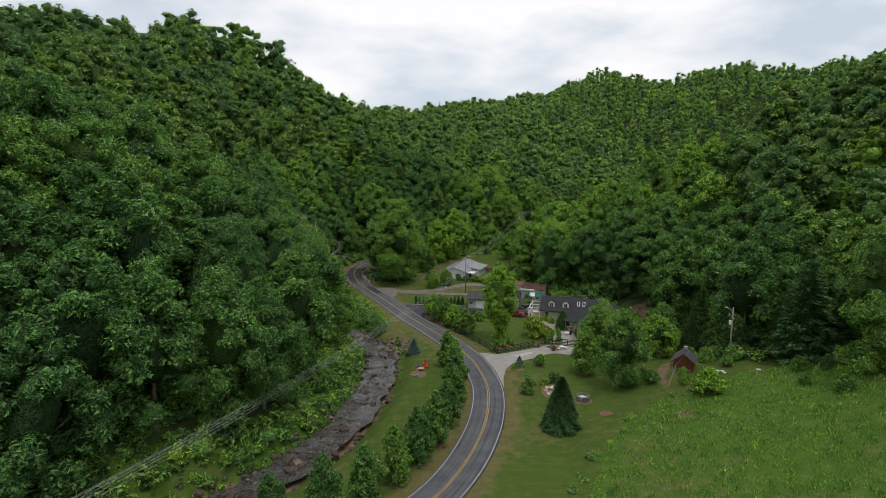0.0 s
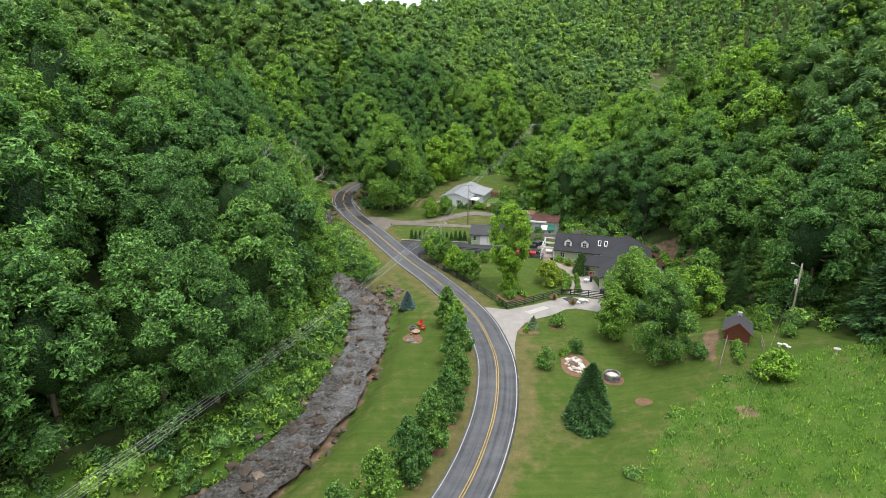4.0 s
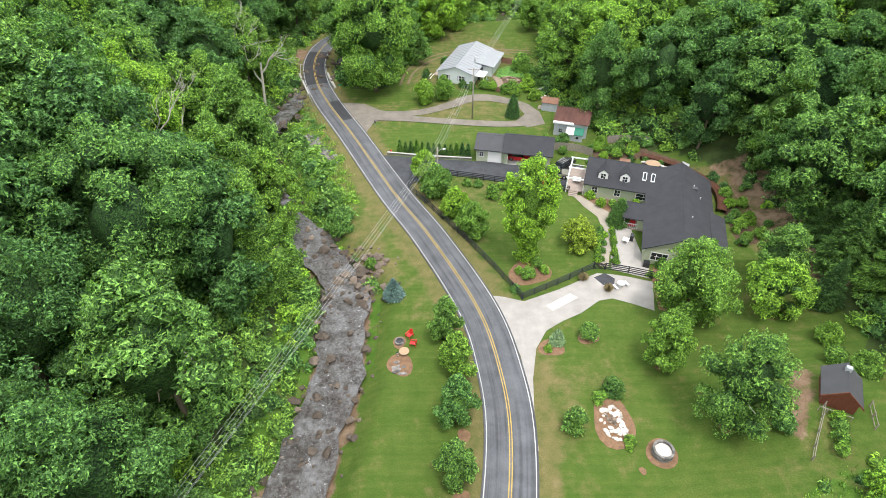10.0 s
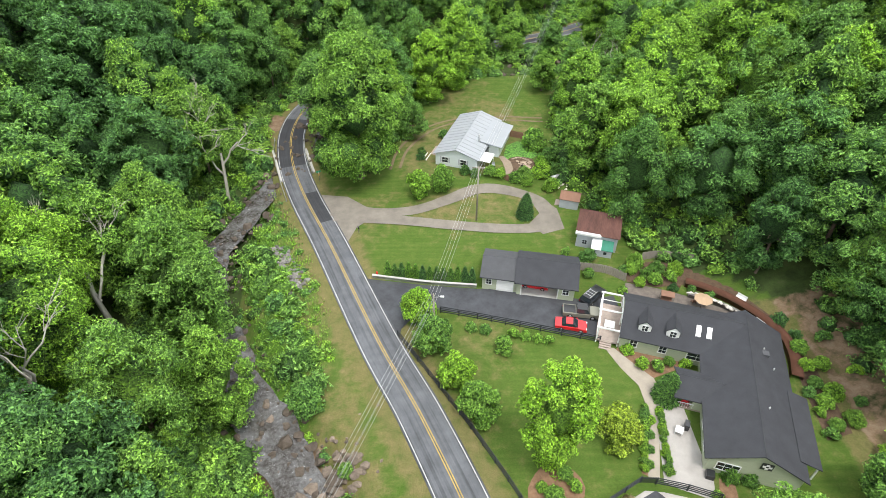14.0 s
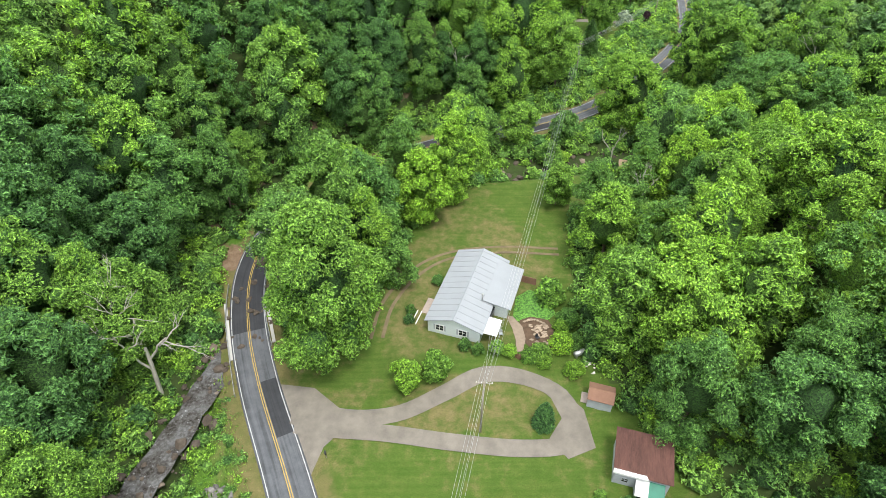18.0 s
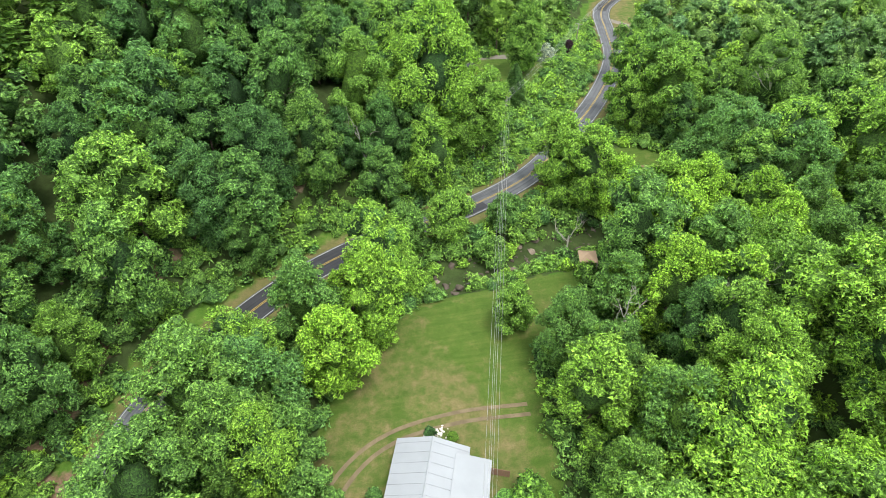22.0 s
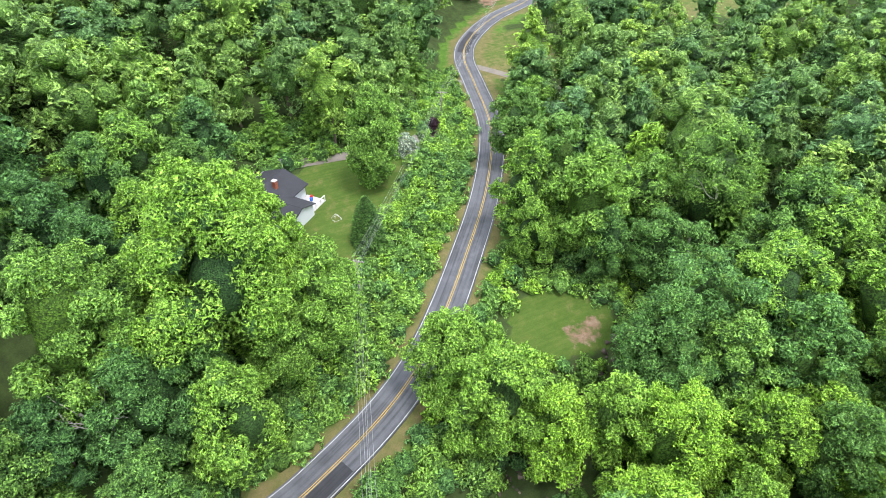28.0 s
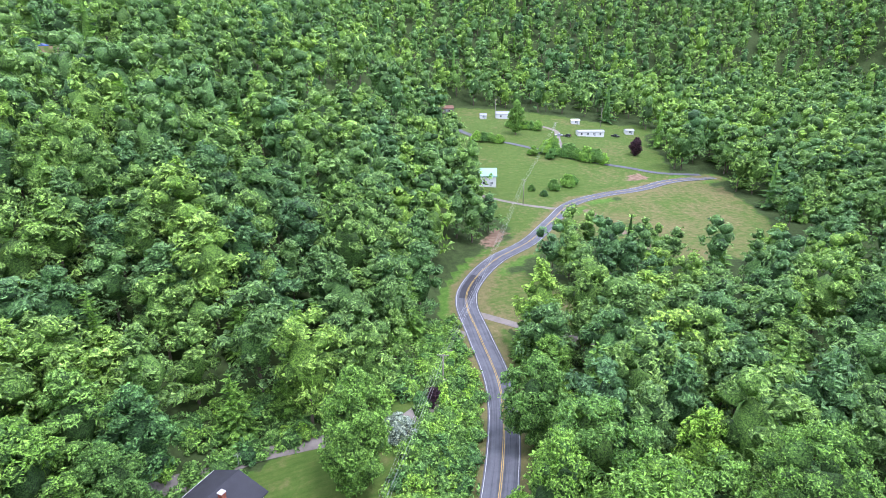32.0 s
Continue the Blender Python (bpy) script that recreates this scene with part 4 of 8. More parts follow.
def tree_meshes(kind, h, w, leaves, size, seed, trunk_r=0.3, leaf_mat=None, bark=None, tint=0.12):
    """Crown, inner crown, trunk with limbs, as meshes of their own."""
    g = np.random.default_rng(seed)
    leaf_mat, bark = leaf_mat or M_LEAF, bark or M_BARK
    if kind in ("spire", "arbor", "fir"):
        v, f = needles(h, w, leaves, size, seed, 13 if kind == "spire" else 30, 0.05 if kind == "spire" else 0.0, {"arbor": 2.1, "fir": 1.15, "spire": 0}[kind])
        crown = with_tint(fresh_mesh("crown", v, f, leaf_mat), 0.35)
        cv, cf = spire_core(h, w * 0.8) if kind == "spire" else bullet_core(h * 0.97, w * 0.84, 2.1 if kind == "arbor" else 1.15)
        core = with_tint(fresh_mesh("inner_crown", cv, cf, leaf_mat, True), 0.15)
        tv, tf = limb((0, 0, -0.4), (0, 0, h * 0.5), trunk_r, trunk_r * 0.5, 7)
        return crown, core, fresh_mesh("trunk", tv, tf, bark, True)
    lobes = boughs(kind, h, w, seed, {"egg": 56, "cone": 34, "oval": 26}.get(kind, 24))
    v, f = leaf_sprays(lobes, leaves, size, seed, *((6, 0.5) if kind == "ball" else (8, 0.42)))
    crown = with_tint(fresh_mesh("crown", v, f, leaf_mat), tint)
    chunks = []
    for i, (x, y, z, r) in enumerate(lobes):
        chunks.append((blob(ICO1_V, (x * 0.94, y * 0.94, z - r * 0.08), (r * 0.7,) * 3, seed + i, 0.25), ICO1_F))
    low = {"oval": 0.5, "ball": 0.35, "egg": 0.6, "cone": 0.42}.get(kind, 0.52)
    chunks.append((blob(ICO_V, (0, 0, h * (low + 0.02)), (w * 0.22, w * 0.22, h * 0.22), seed, 0.3), ICO_F))
    cv, cf = merge(chunks)
    core = with_tint(fresh_mesh("inner_crown", cv, cf, M_CORE_SHADE if leaf_mat == M_LEAF else leaf_mat, True), tint)
    tc = [limb((0, 0, -0.6), (g.normal() * 0.2, g.normal() * 0.2, h * 0.62), trunk_r, trunk_r * 0.45, 8, trunk_r * 0.3, seed, 4)]
    for i in range(5):
        x, y, z, r = lobes[i * 3 % len(lobes)]
        z0 = h * g.uniform(0.28, 0.5)
        tc.append(limb((0, 0, z0), (x * 0.8, y * 0.8, max(z, z0 + 0.5)), trunk_r * 0.4, trunk_r * 0.12, 5, trunk_r * 0.5, seed + i, 3))
    tv, tf = merge(tc)
    return crown, core, fresh_mesh("trunk", tv, tf, bark, True)


def plant(name, meshes, label, category="tree", group=""):
    """A tree as one thing: an Empty at its foot with crown, inner crown and trunk."""
    root = tagged(new(name), label, category, group)
    for part_name, me in zip(("crown", "inner_crown", "trunk"), meshes):
        if me is None:
            continue
        o = new(part_name, me)
        o.parent = root
    return root


def at_ground(x, y, yaw=0.0, s=(1, 1, 1), sink=0.0):
    z = float(land(np.array([x]), np.array([y]))[0]) - sink
    return Matrix.LocRotScale((x, y, z), Euler((0, 0, yaw)), s)


def put(root, x, y, s=1.0, yaw=None, sz=None, sink=0.0):
    """Another tree like root at x, y."""
    o = copy_thing(root, Matrix())
    o.matrix_basis = at_ground(x, y, rng.uniform(0, 6.28) if yaw is None else yaw, (s, s, sz or s), sink)
    return o



# ---- building blocks ----
def part(name, mesh, material, parent, label=""):
    if material:
        mesh.materials.clear()
        mesh.materials.append(material)
    o = new(name, mesh)
    o.parent = parent
    if label:
        o["label"] = label
    return o


def thing(name, x, y, z=None, yaw=0.0, label="", category="", group=""):
    o = tagged(new(name), label, category, group)
    zz = float(land(np.array([x]), np.array([y]))[0]) if z is None else z
    o.matrix_basis = pose(x, y, zz, 0, 0, yaw)
    return o


def box_data(x0, x1, y0, y1, z0, z1):
    v = [(x0, y0, z0), (x1, y0, z0), (x1, y1, z0), (x0, y1, z0), (x0, y0, z1), (x1, y0, z1), (x1, y1, z1), (x0, y1, z1)]
    f = [(0, 3, 2, 1), (4, 5, 6, 7), (0, 1, 5, 4), (1, 2, 6, 5), (2, 3, 7, 6), (3, 0, 4, 7)]
    return v, f


def box(name, parent, material, x0, x1, y0, y1, z0, z1, label="", bevel=0.0):
    v, f = box_data(x0, x1, y0, y1, z0, z1)
    me = bpy.data.meshes.new(name)
    if bevel:
        bm = bmesh.new()
        vs = [bm.verts.new(p) for p in v]
        for q in f:
            bm.faces.new([vs[i] for i in q])
        bmesh.ops.bevel(bm, geom=bm.edges[:], offset=bevel, segments=2, affect="EDGES", profile=0.6)
        bm.to_mesh(me)
        bm.free()
    else:
        me.from_pydata(v, [], f)
    return part(name, me, material, parent, label)


def extrude(name, parent, material, profile, a, b, axis="y", label="", smooth_shade=False):
    """A profile (across, up) drawn out along an axis from a to b."""
    n = len(profile)
    def at(p, t):
        return (p[0], t, p[1]) if axis == "y" else ((t, p[0], p[1]) if axis == "x" else (p[0], p[1], t))
    v = [at(p, a) for p in profile] + [at(p, b) for p in profile]
    f = [tuple(range(n)), tuple(range(2 * n - 1, n - 1, -1))] + [(i, i + n, (i + 1) % n + n, (i + 1) % n) for i in range(n)]
    bm = bmesh.new()
    vs = [bm.verts.new(p) for p in v]
    for q in f:
        bm.faces.new([vs[i] for i in q])
    bmesh.ops.recalc_face_normals(bm, faces=bm.faces[:])
    me = bpy.data.meshes.new(name)
    bm.to_mesh(me)
    bm.free()
    return part(name, me, material, parent, label)


def tube(name, parent, material, p0, p1, r0, r1=None, n=8, label=""):
    v, f = limb(p0, p1, r0, r0 if r1 is None else r1, n, 0, 0, 1)
    k = len(v)
    fs = [tuple(q) for q in f] + [tuple(range(n - 1, -1, -1)), tuple(range(k - n, k))]
    return part(name, fresh_mesh(name, v, fs, material, True), None, parent, label)


def gable_roof(parent, material, c0, c1, a, b, eave, ridge, axis="y", over=0.45, thick=0.16, label="", name="roof"):
    """Two slopes over c0..c1, drawn along the axis from a to b."""
    m = (c0 + c1) / 2
    k = (ridge - eave) / (m - c0)
    e0, e1, ez = c0 - over, c1 + over, eave - over * k
    prof = [(e0, ez), (m, ridge), (e1, ez), (e1, ez + thick), (m, ridge + thick), (e0, ez + thick)]
    r = extrude(name, parent, material, prof, a - over * 0.7, b + over * 0.7, axis, label)
    cap = [(m - 0.16, ridge + thick - 0.16 * k + 0.012), (m, ridge + thick + 0.03), (m + 0.16, ridge + thick - 0.16 * k + 0.012), (m, ridge + thick + 0.055)]
    extrude("ridge_cap", r, material, cap, a - over * 0.7, b + over * 0.7, axis)
    return r


def gable_body(parent, material, c0, c1, a, b, base, eave, ridge, axis="y", name="wall", label=""):
    m = (c0 + c1) / 2
    return extrude(name, parent, material, [(c0, base), (c1, base), (c1, eave), (m, ridge), (c0, eave)], a, b, axis, label)


def window(parent, x, y, z, w, h, face="-y", trim=None, panes=2):
    """Frame, sill and panes on a wall whose outside looks along face; x, y, z is the middle."""
    trim = trim or M_WHITE
    d = 0.07
    def bx(name, par, mt, u0, u1, v0, v1, o0, o1, label=""):
        if face == "-y":
            return box(name, par, mt, x + u0, x + u1, y - o1, y - o0, z + v0, z + v1, label)
        if face == "+y":
            return box(name, par, mt, x + u0, x + u1, y + o0, y + o1, z + v0, z + v1, label)
        if face == "-x":
            return box(name, par, mt, x - o1, x - o0, y + u0, y + u1, z + v0, z + v1, label)
        return box(name, par, mt, x + o0, x + o1, y + u0, y + u1, z + v0, z + v1, label)
    root = bx("window", parent, M_GLASS, -w / 2, w / 2, -h / 2, h / 2, -0.02, 0.02, "dark window with pale trim")
    for nm, u0, u1, v0, v1 in (("frame_top", -w / 2 - 0.1, w / 2 + 0.1, h / 2, h / 2 + 0.11), ("sill", -w / 2 - 0.14, w / 2 + 0.14, -h / 2 - 0.1, -h / 2), ("frame_side", -w / 2 - 0.1, -w / 2, -h / 2, h / 2), ("frame_side", w / 2, w / 2 + 0.1, -h / 2, h / 2)):
        bx(nm, root, trim, u0, u1, v0, v1, 0.0, d)
    for i in range(1, panes):
        u = -w / 2 + w * i / panes
        bx("mullion", root, trim, u - 0.025, u + 0.025, -h / 2, h / 2, 0.0, 0.045)
    bx("meeting_rail", root, trim, -w / 2, w / 2, -0.025, 0.025, 0.0, 0.04)
    return root


# ---- the long grey-roofed house ----
def main_house():
    h = thing("house", 29.9, 122.5, 0.1, -17.5, "low sage-green house with a dark grey shingle roof", "house")
    # body of the long wing and of the dormer wing
    gable_body(h, M_SAGE, 0.4, 10.0, 0.6, 22.4, -0.3, 2.75, 5.3, "y", label="sage-green gabled wing")
    extrude("wall", h, M_SAGE, [(16.0, -0.3), (24.2, -0.3), (24.2, 2.75), (20.1, 5.2), (16.0, 2.75)], -10.0, 1.0, "x", "sage-green dormer wing")
    gable_roof(h, M_SHINGLE, 0.4, 10.0, 0.6, 22.4, 2.85, 5.4, "y", 0.5, label="dark grey shingle roof")
    gable_roof(h, M_SHINGLE, 16.0, 24.2, -10.0, 4.6, 2.85, 5.36, "x", 0.45)
    # porch gable
    gable_roof(h, M_SHINGLE, 8.2, 12.4, -3.0, 3.4, 2.6, 3.9, "x", 0.35, name="porch_roof")
    box("porch_floor", h, M_DECK, -2.9, 0.4, 8.4, 12.2, -0.2, 0.35)
    box("porch_wall", h, M_SAGE, -0.9, 0.38, 8.4, 12.2, 0.35, 2.7)
    for y in (8.4, 12.1):
        box("porch_post", h, M_WHITE, -2.9, -2.75, y - 0.07, y + 0.07, 0.35, 2.6)
    rail = box("porch_rail", h, M_WHITE, -2.88, -2.8, 8.45, 12.1, 1.15, 1.23)
    front = box("porch_rail", h, M_WHITE, -2.85, -0.6, 8.36, 8.44, 1.15, 1.23)
    for i in range(13):
        box("baluster", rail, M_WHITE, -2.86, -2.82, 8.6 + i * 0.28, 8.64 + i * 0.28, 0.35, 1.16)
        if i < 8:
            box("baluster", front, M_WHITE, -2.7 + i * 0.28, -2.66 + i * 0.28, 8.38, 8.42, 0.35, 1.16)
    box("porch_seat", h, M_RED, -2.2, -1.0, 8.9, 9.8, 0.35, 1.0, "red cushioned porch seat", 0.08)
    # lean-to on the garden side
    ext = extrude("lean_to_roof", h, M_SHINGLE, [(9.7, 3.1), (12.2, 2.3), (12.2, 2.44), (9.7, 3.24)], 2.6, 12.4, "y")
    for y in (2.9, 7.5, 12.1):
        box("lean_to_post", h, M_WHITE, 11.8, 11.96, y - 0.08, y + 0.08, -0.4, 2.35)
    box("lean_to_beam", h, M_WHITE, 11.78, 11.98, 2.8, 12.2, 2.2, 2.36)
    box("lean_to_wall", h, M_SAGE, 10.0, 11.76, 5.6, 11.9, -0.3, 2.3)
    # dormers
    for x in (-7.3, -3.7):
        d = extrude("dormer", h, M_WHITE, [(x - 0.8, 3.2), (x + 0.8, 3.2), (x + 0.8, 4.5), (x, 5.2), (x - 0.8, 4.5)], 16.9, 19.8, "y", "white gabled dormer")
        gable_roof(d, M_SHINGLE, x - 0.8, x + 0.8, 16.9, 20.0, 4.54, 5.24, "y", 0.16, 0.09)
        window(d, x, 16.89, 4.0, 0.75, 0.95, "-y")
    for x in (-0.6, 0.75):
        sk = extrude("skylight", h, M_WHITE, [(17.5, 3.86), (18.8, 4.66), (18.74, 4.86), (17.44, 4.06)], x - 0.32, x + 0.32, "x", "white-framed skylight")
        extrude("pane", sk, M_GLASS, [(17.58, 4.12), (18.62, 4.76), (18.61, 4.81), (17.57, 4.17)], x - 0.22, x + 0.22, "x", "dark skylight glass")
    for x, w in ((-8.3, 0.9), (-4.5, 0.9), (-0.2, 2.4)):
        window(h, x, 15.98, 1.65, w, 1.15, "-y")
    for y in (3.0, 6.0):
        window(h, 0.38, y, 1.6, 1.1, 1.2, "-x")
    window(h, 2.6, 0.58, 1.6, 2.3, 1.3, "-y", None, 3)
    quilt = box("wall_panel", h, M_BLACK, 5.4, 6.6, 0.5, 0.56, 3.0, 4.1, "square painted quilt panel")
    for i, (dx, dz) in enumerate(((-0.3, 0.0), (0.3, 0.0), (0, 0.3), (0, -0.3))):
        box("quilt_patch", quilt, M_WHITE, 6.0 + dx - 0.16, 6.0 + dx + 0.16, 0.46, 0.499, 3.55 + dz - 0.16, 3.55 + dz + 0.16)
    door = box("door", h, M_WHITE, 0.3, 0.38, 10.0, 10.95, 0.35, 2.45, "white front door")
    box("door_handle", door, M_STEEL, 0.26, 0.3, 10.1, 10.16, 1.35, 1.45)
    for x, y, z in ((6.6, 7.5, 4.75), (8.2, 14.5, 3.95), (7.2, 17.2, 4.4)):
        tube("roof_vent", h, M_STEEL, (x, y, z - 0.4), (x, y, z + 0.35), 0.09)
    box("roof_hatch", h, M_SHINGLE2, 6.9, 7.7, 16.0, 16.8, 4.2, 4.75, "grey roof vent box")
    box("heat_pump", h, M_BLACK, 0.6, 1.5, -0.6, 0.3, -0.2, 0.85, "dark outdoor heat pump unit", 0.04)
    # deck and pergola beside the dormer wing
    box("deck", h, M_DECK, -13.2, -10.0, 16.2, 23.6, 0.5, 0.72, "weathered wooden side deck")
    for x in (-13.1, -10.2):
        for y in (16.3, 19.9, 23.5):
            box("deck_post", h, M_WHITE, x - 0.08, x + 0.08, y - 0.08, y + 0.08, -0.3, 2.95)
    for y in (16.3, 19.9, 23.5):
        box("pergola_beam", h, M_WHITE, -13.4, -10.05, y - 0.09, y + 0.09, 2.9, 3.1)
    for x in (-13.1, -10.2):
        box("pergola_beam", h, M_WHITE, x - 0.09, x + 0.09, 16.1, 23.7, 2.78, 2.92)
    dr = box("deck_rail", h, M_WHITE, -13.18, -13.08, 16.3, 23.5, 1.55, 1.64)
    for i in range(24):
        box("baluster", dr, M_WHITE, -13.15, -13.11, 16.5 + i * 0.29, 16.54 + i * 0.29, 0.72, 1.56)
    box("deck_rail", h, M_WHITE, -13.1, -10.2, 23.46, 23.54, 1.55, 1.64)
    for i in range(4):
        box("step", h, M_DECK, -12.6, -11.0, 15.2 + i * 0.28, 15.5 + i * 0.28, 0.0, 0.14 + i * 0.17)
    t = box("deck_table", h, M_WHITE, -12.3, -10.9, 18.2, 19.6, 1.38, 1.44, "white table on the deck", 0.02)
    tube("table_leg", t, M_WHITE, (-11.6, 18.9, 0.72), (-11.6, 18.9, 1.4), 0.08)
    return h


main_house()


def garage():
    g = thing("garage", 6.9, 152.9, 0.1, -10.8, "pale green garage with attached open carport", "garage")
    gable_body(g, M_SAGE, 0.0, 6.2, 0.1, 5.4, -0.2, 2.6, 3.95, "x")
    gable_roof(g, M_SHINGLE2, 0.0, 6.2, 0.0, 5.3, 2.65, 4.0, "x", 0.4, label="grey shingle roof")
    door = box("garage_door", g, M_WHITE, 2.3, 4.9, -0.06, 0.02, 0.0, 2.2, "white sectional garage door")
    for i in range(1, 4):
        box("door_panel", door, M_WHITE, 2.35, 4.85, -0.075, -0.06, i * 0.55 - 0.5, i * 0.55 - 0.03)
    window(g, 1.1, -0.0, 1.6, 0.75, 0.95, "-y")
    # carport half: back and end walls, open front with a closed bay
    box("back_wall", g, M_SAGE, 5.4, 14.0, 6.3, 6.5, -0.2, 2.75)
    box("side_wall", g, M_SAGE, 13.85, 14.0, -0.3, 6.3, -0.2, 2.75)
    box("front_wall", g, M_SAGE, 11.6, 13.85, -0.3, -0.15, -0.2, 2.75)
    box("front_wall", g, M_SAGE, 5.4, 6.0, -0.3, -0.15, -0.2, 2.75)
    box("inner_wall", g, M_SAGE, 11.6, 11.75, -0.15, 6.3, -0.2, 2.75)
    box("floor_slab", g, M_CONC, 5.4, 14.0, -0.3, 6.4, -0.25, 0.03)
    box("header_beam", g, M_WHITE, 6.0, 11.6, -0.32, -0.14, 2.45, 2.78)
    for x in (6.0, 11.5):
        box("corner_post", g, M_WHITE, x, x + 0.14, -0.34, -0.16, 0, 2.5)
    gable_roof(g, M_SHINGLE, -0.35, 6.5, 5.35, 14.1, 2.8, 4.45, "x", 0.5, label="dark shingle carport roof", name="carport_roof")
    extrude("gable_wall", g, M_SAGE, [(-0.3, 2.75), (6.5, 2.75), (3.1, 4.35)], 13.85, 14.0, "x")
    window(g, 12.7, -0.3, 1.6, 0.85, 0.95, "-y")
    return g


garage()


def white_house():
    h = thing("farmhouse", -0.4, 188.4, 0.95, -19.0, "long pale house under a light metal roof", "house")
    gable_body(h, M_PALEBLUE, 0, 8.6, 0, 17.6, -0.4, 2.6, 4.0, "y")
    r = gable_roof(h, M_METAL, 0, 8.6, 0, 17.6, 2.68, 4.1, "y", 0.5, 0.1, "pale standing-seam metal roof")
    for i in range(13):
        y = 0.4 + i * 1.4
        for s in (0, 1):
            x0, x1 = (-0.45, 4.2) if s == 0 else (4.4, 9.05)
            za, zb = (2.68 + 0.1 - 0.15, 4.17) if s == 0 else (4.17, 2.63)
            extrude("seam", r, M_METAL, [(x0, za), (x1, zb), (x1, zb + 0.05), (x0, za + 0.05)], y, y + 0.05, "y")
    box("wall", h, M_PALEBLUE, 8.6, 11.4, 6.6, 16.2, -0.4, 2.4, "side addition")
    extrude("addition_roof", h, M_METAL, [(7.4, 3.2), (12.0, 2.45), (12.0, 2.53), (7.4, 3.3)], 6.2, 16.6, "y")
    extrude("awning", h, M_WHITE, [(7.9, 2.45), (11.2, 2.3), (11.2, 2.38), (7.9, 2.53)], 0.2, 3.8, "y", "flat white porch awning")
    for x, y in ((8.2, 0.4), (11.0, 0.4), (11.0, 3.6)):
        box("awning_post", h, M_WHITE, x - 0.05, x + 0.05, y - 0.05, y + 0.05, -0.5, 2.32)
    box("porch_deck", h, M_DECK, 8.6, 12.6, 0.0, 6.6, -0.5, -0.15, "pinkish plank deck beside the house")
    box("dark_porch", h, M_BLACK, 8.62, 9.3, 4.0, 6.5, -0.1, 2.2, "dark screened porch")
    for x in (2.0, 5.8):
        window(h, x, -0.01, 1.45, 1.2, 1.1, "-y")
        for dx in (-0.85, 0.85):
            box("shutter", h, M_GREYWALL, x + dx - 0.16, x + dx + 0.16, -0.05, 0.0, 0.85, 2.05)
    for y in (4, 9, 14):
        window(h, -0.01, y, 1.45, 1.2, 1.1, "-x")
    box("side_deck", h, M_DECK, -2.4, 0, 3.4, 7.0, -0.3, 0.1, "small wooden side deck")
    st = box("step", h, M_WOODFENCE, -3.6, -2.4, 1.6, 4.2, -0.5, -0.15)
    for i in range(3):
        box("ramp_rail", h, M_WHITE, -3.8 + i * 0.7, -3.68 + i * 0.7, 0.6, 3.6, -0.4, 0.25)
    tube("flue", h, M_STEEL, (7.2, 6.2, 3.0), (7.2, 6.2, 4.6), 0.12)
    tube("flue_cap", h, M_STEEL, (7.2, 6.2, 4.6), (7.2, 6.2, 4.7), 0.2)
    return h


white_house()


def little_shed():
    s = thing("garden_shed", 24.5, 175.4, None, -18, "small grey shed with a brown shingle roof", "shed")
    gable_body(s, M_GREYWALL, -1.4, 1.4, -1.7, 1.7, -0.3, 1.9, 2.55, "x")
    gable_roof(s, M_BROWNROOF, -1.4, 1.4, -1.7, 1.7, 1.95, 2.6, "x", 0.2, 0.08)
    box("ramp", s, M_DECK, -2.6, -1.7, -0.9, 0.9, -0.1, 0.1, "low plank step")
    box("door", s, M_GREYWALL, -0.5, 0.5, -1.46, -1.4, -0.1, 1.7)
    return s


little_shed()


def red_roof_building():
    b = thing("outbuilding", 27.3, 164.9, None, -17, "grey board outbuilding with a rusty metal roof", "outbuilding")
    box("wall", b, M_GREYWALL, -3.3, 3.3, -2.7, 2.7, -1.0, 2.9)
    r = extrude("roof", b, M_RUST, [(-3.0, 3.0), (3.1, 3.65), (3.1, 3.75), (-3.0, 3.1)], -3.6, 3.6, "x", "rusty red corrugated roof")
    for i in range(24):
        x = -3.5 + i * 0.3
        extrude("rib", r, M_RUST, [(-2.95, 3.1), (3.1, 3.75), (3.1, 3.79), (-2.95, 3.14)], x, x + 0.07, "x")
    box("fascia", b, M_WHITE, -3.6, 0.6, -3.12, -2.98, 2.78, 3.12, "white roof edge boards")
    box("front_sheet", b, M_WHITE, -3.55, 0.5, -3.05, -2.6, 3.06, 3.16)
    window(b, -1.9, -2.72, 1.2, 0.7, 0.8, "-y", M_GREYWALL)
    lean = extrude("porch_roof", b, M_GREEN, [(-4.6, 1.45), (-2.7, 2.2), (-2.7, 2.26), (-4.6, 1.51)], 0.9, 2.8, "x", "dark green metal awning")
    extrude("porch_roof", b, M_WHITE, [(-4.6, 1.45), (-2.7, 2.2), (-2.7, 2.26), (-4.6, 1.51)], -0.7, 0.9, "x", "white metal awning")
    box("porch_wall", b, M_GREYWALL, -0.6, 2.7, -4.4, -2.7, -1.0, 1.45)
    for x in (-0.4, 1.4):
        box("small_window", b, M_GLASS, x, x + 0.5, -4.43, -4.39, 0.6, 1.1)
    return b


red_roof_building()


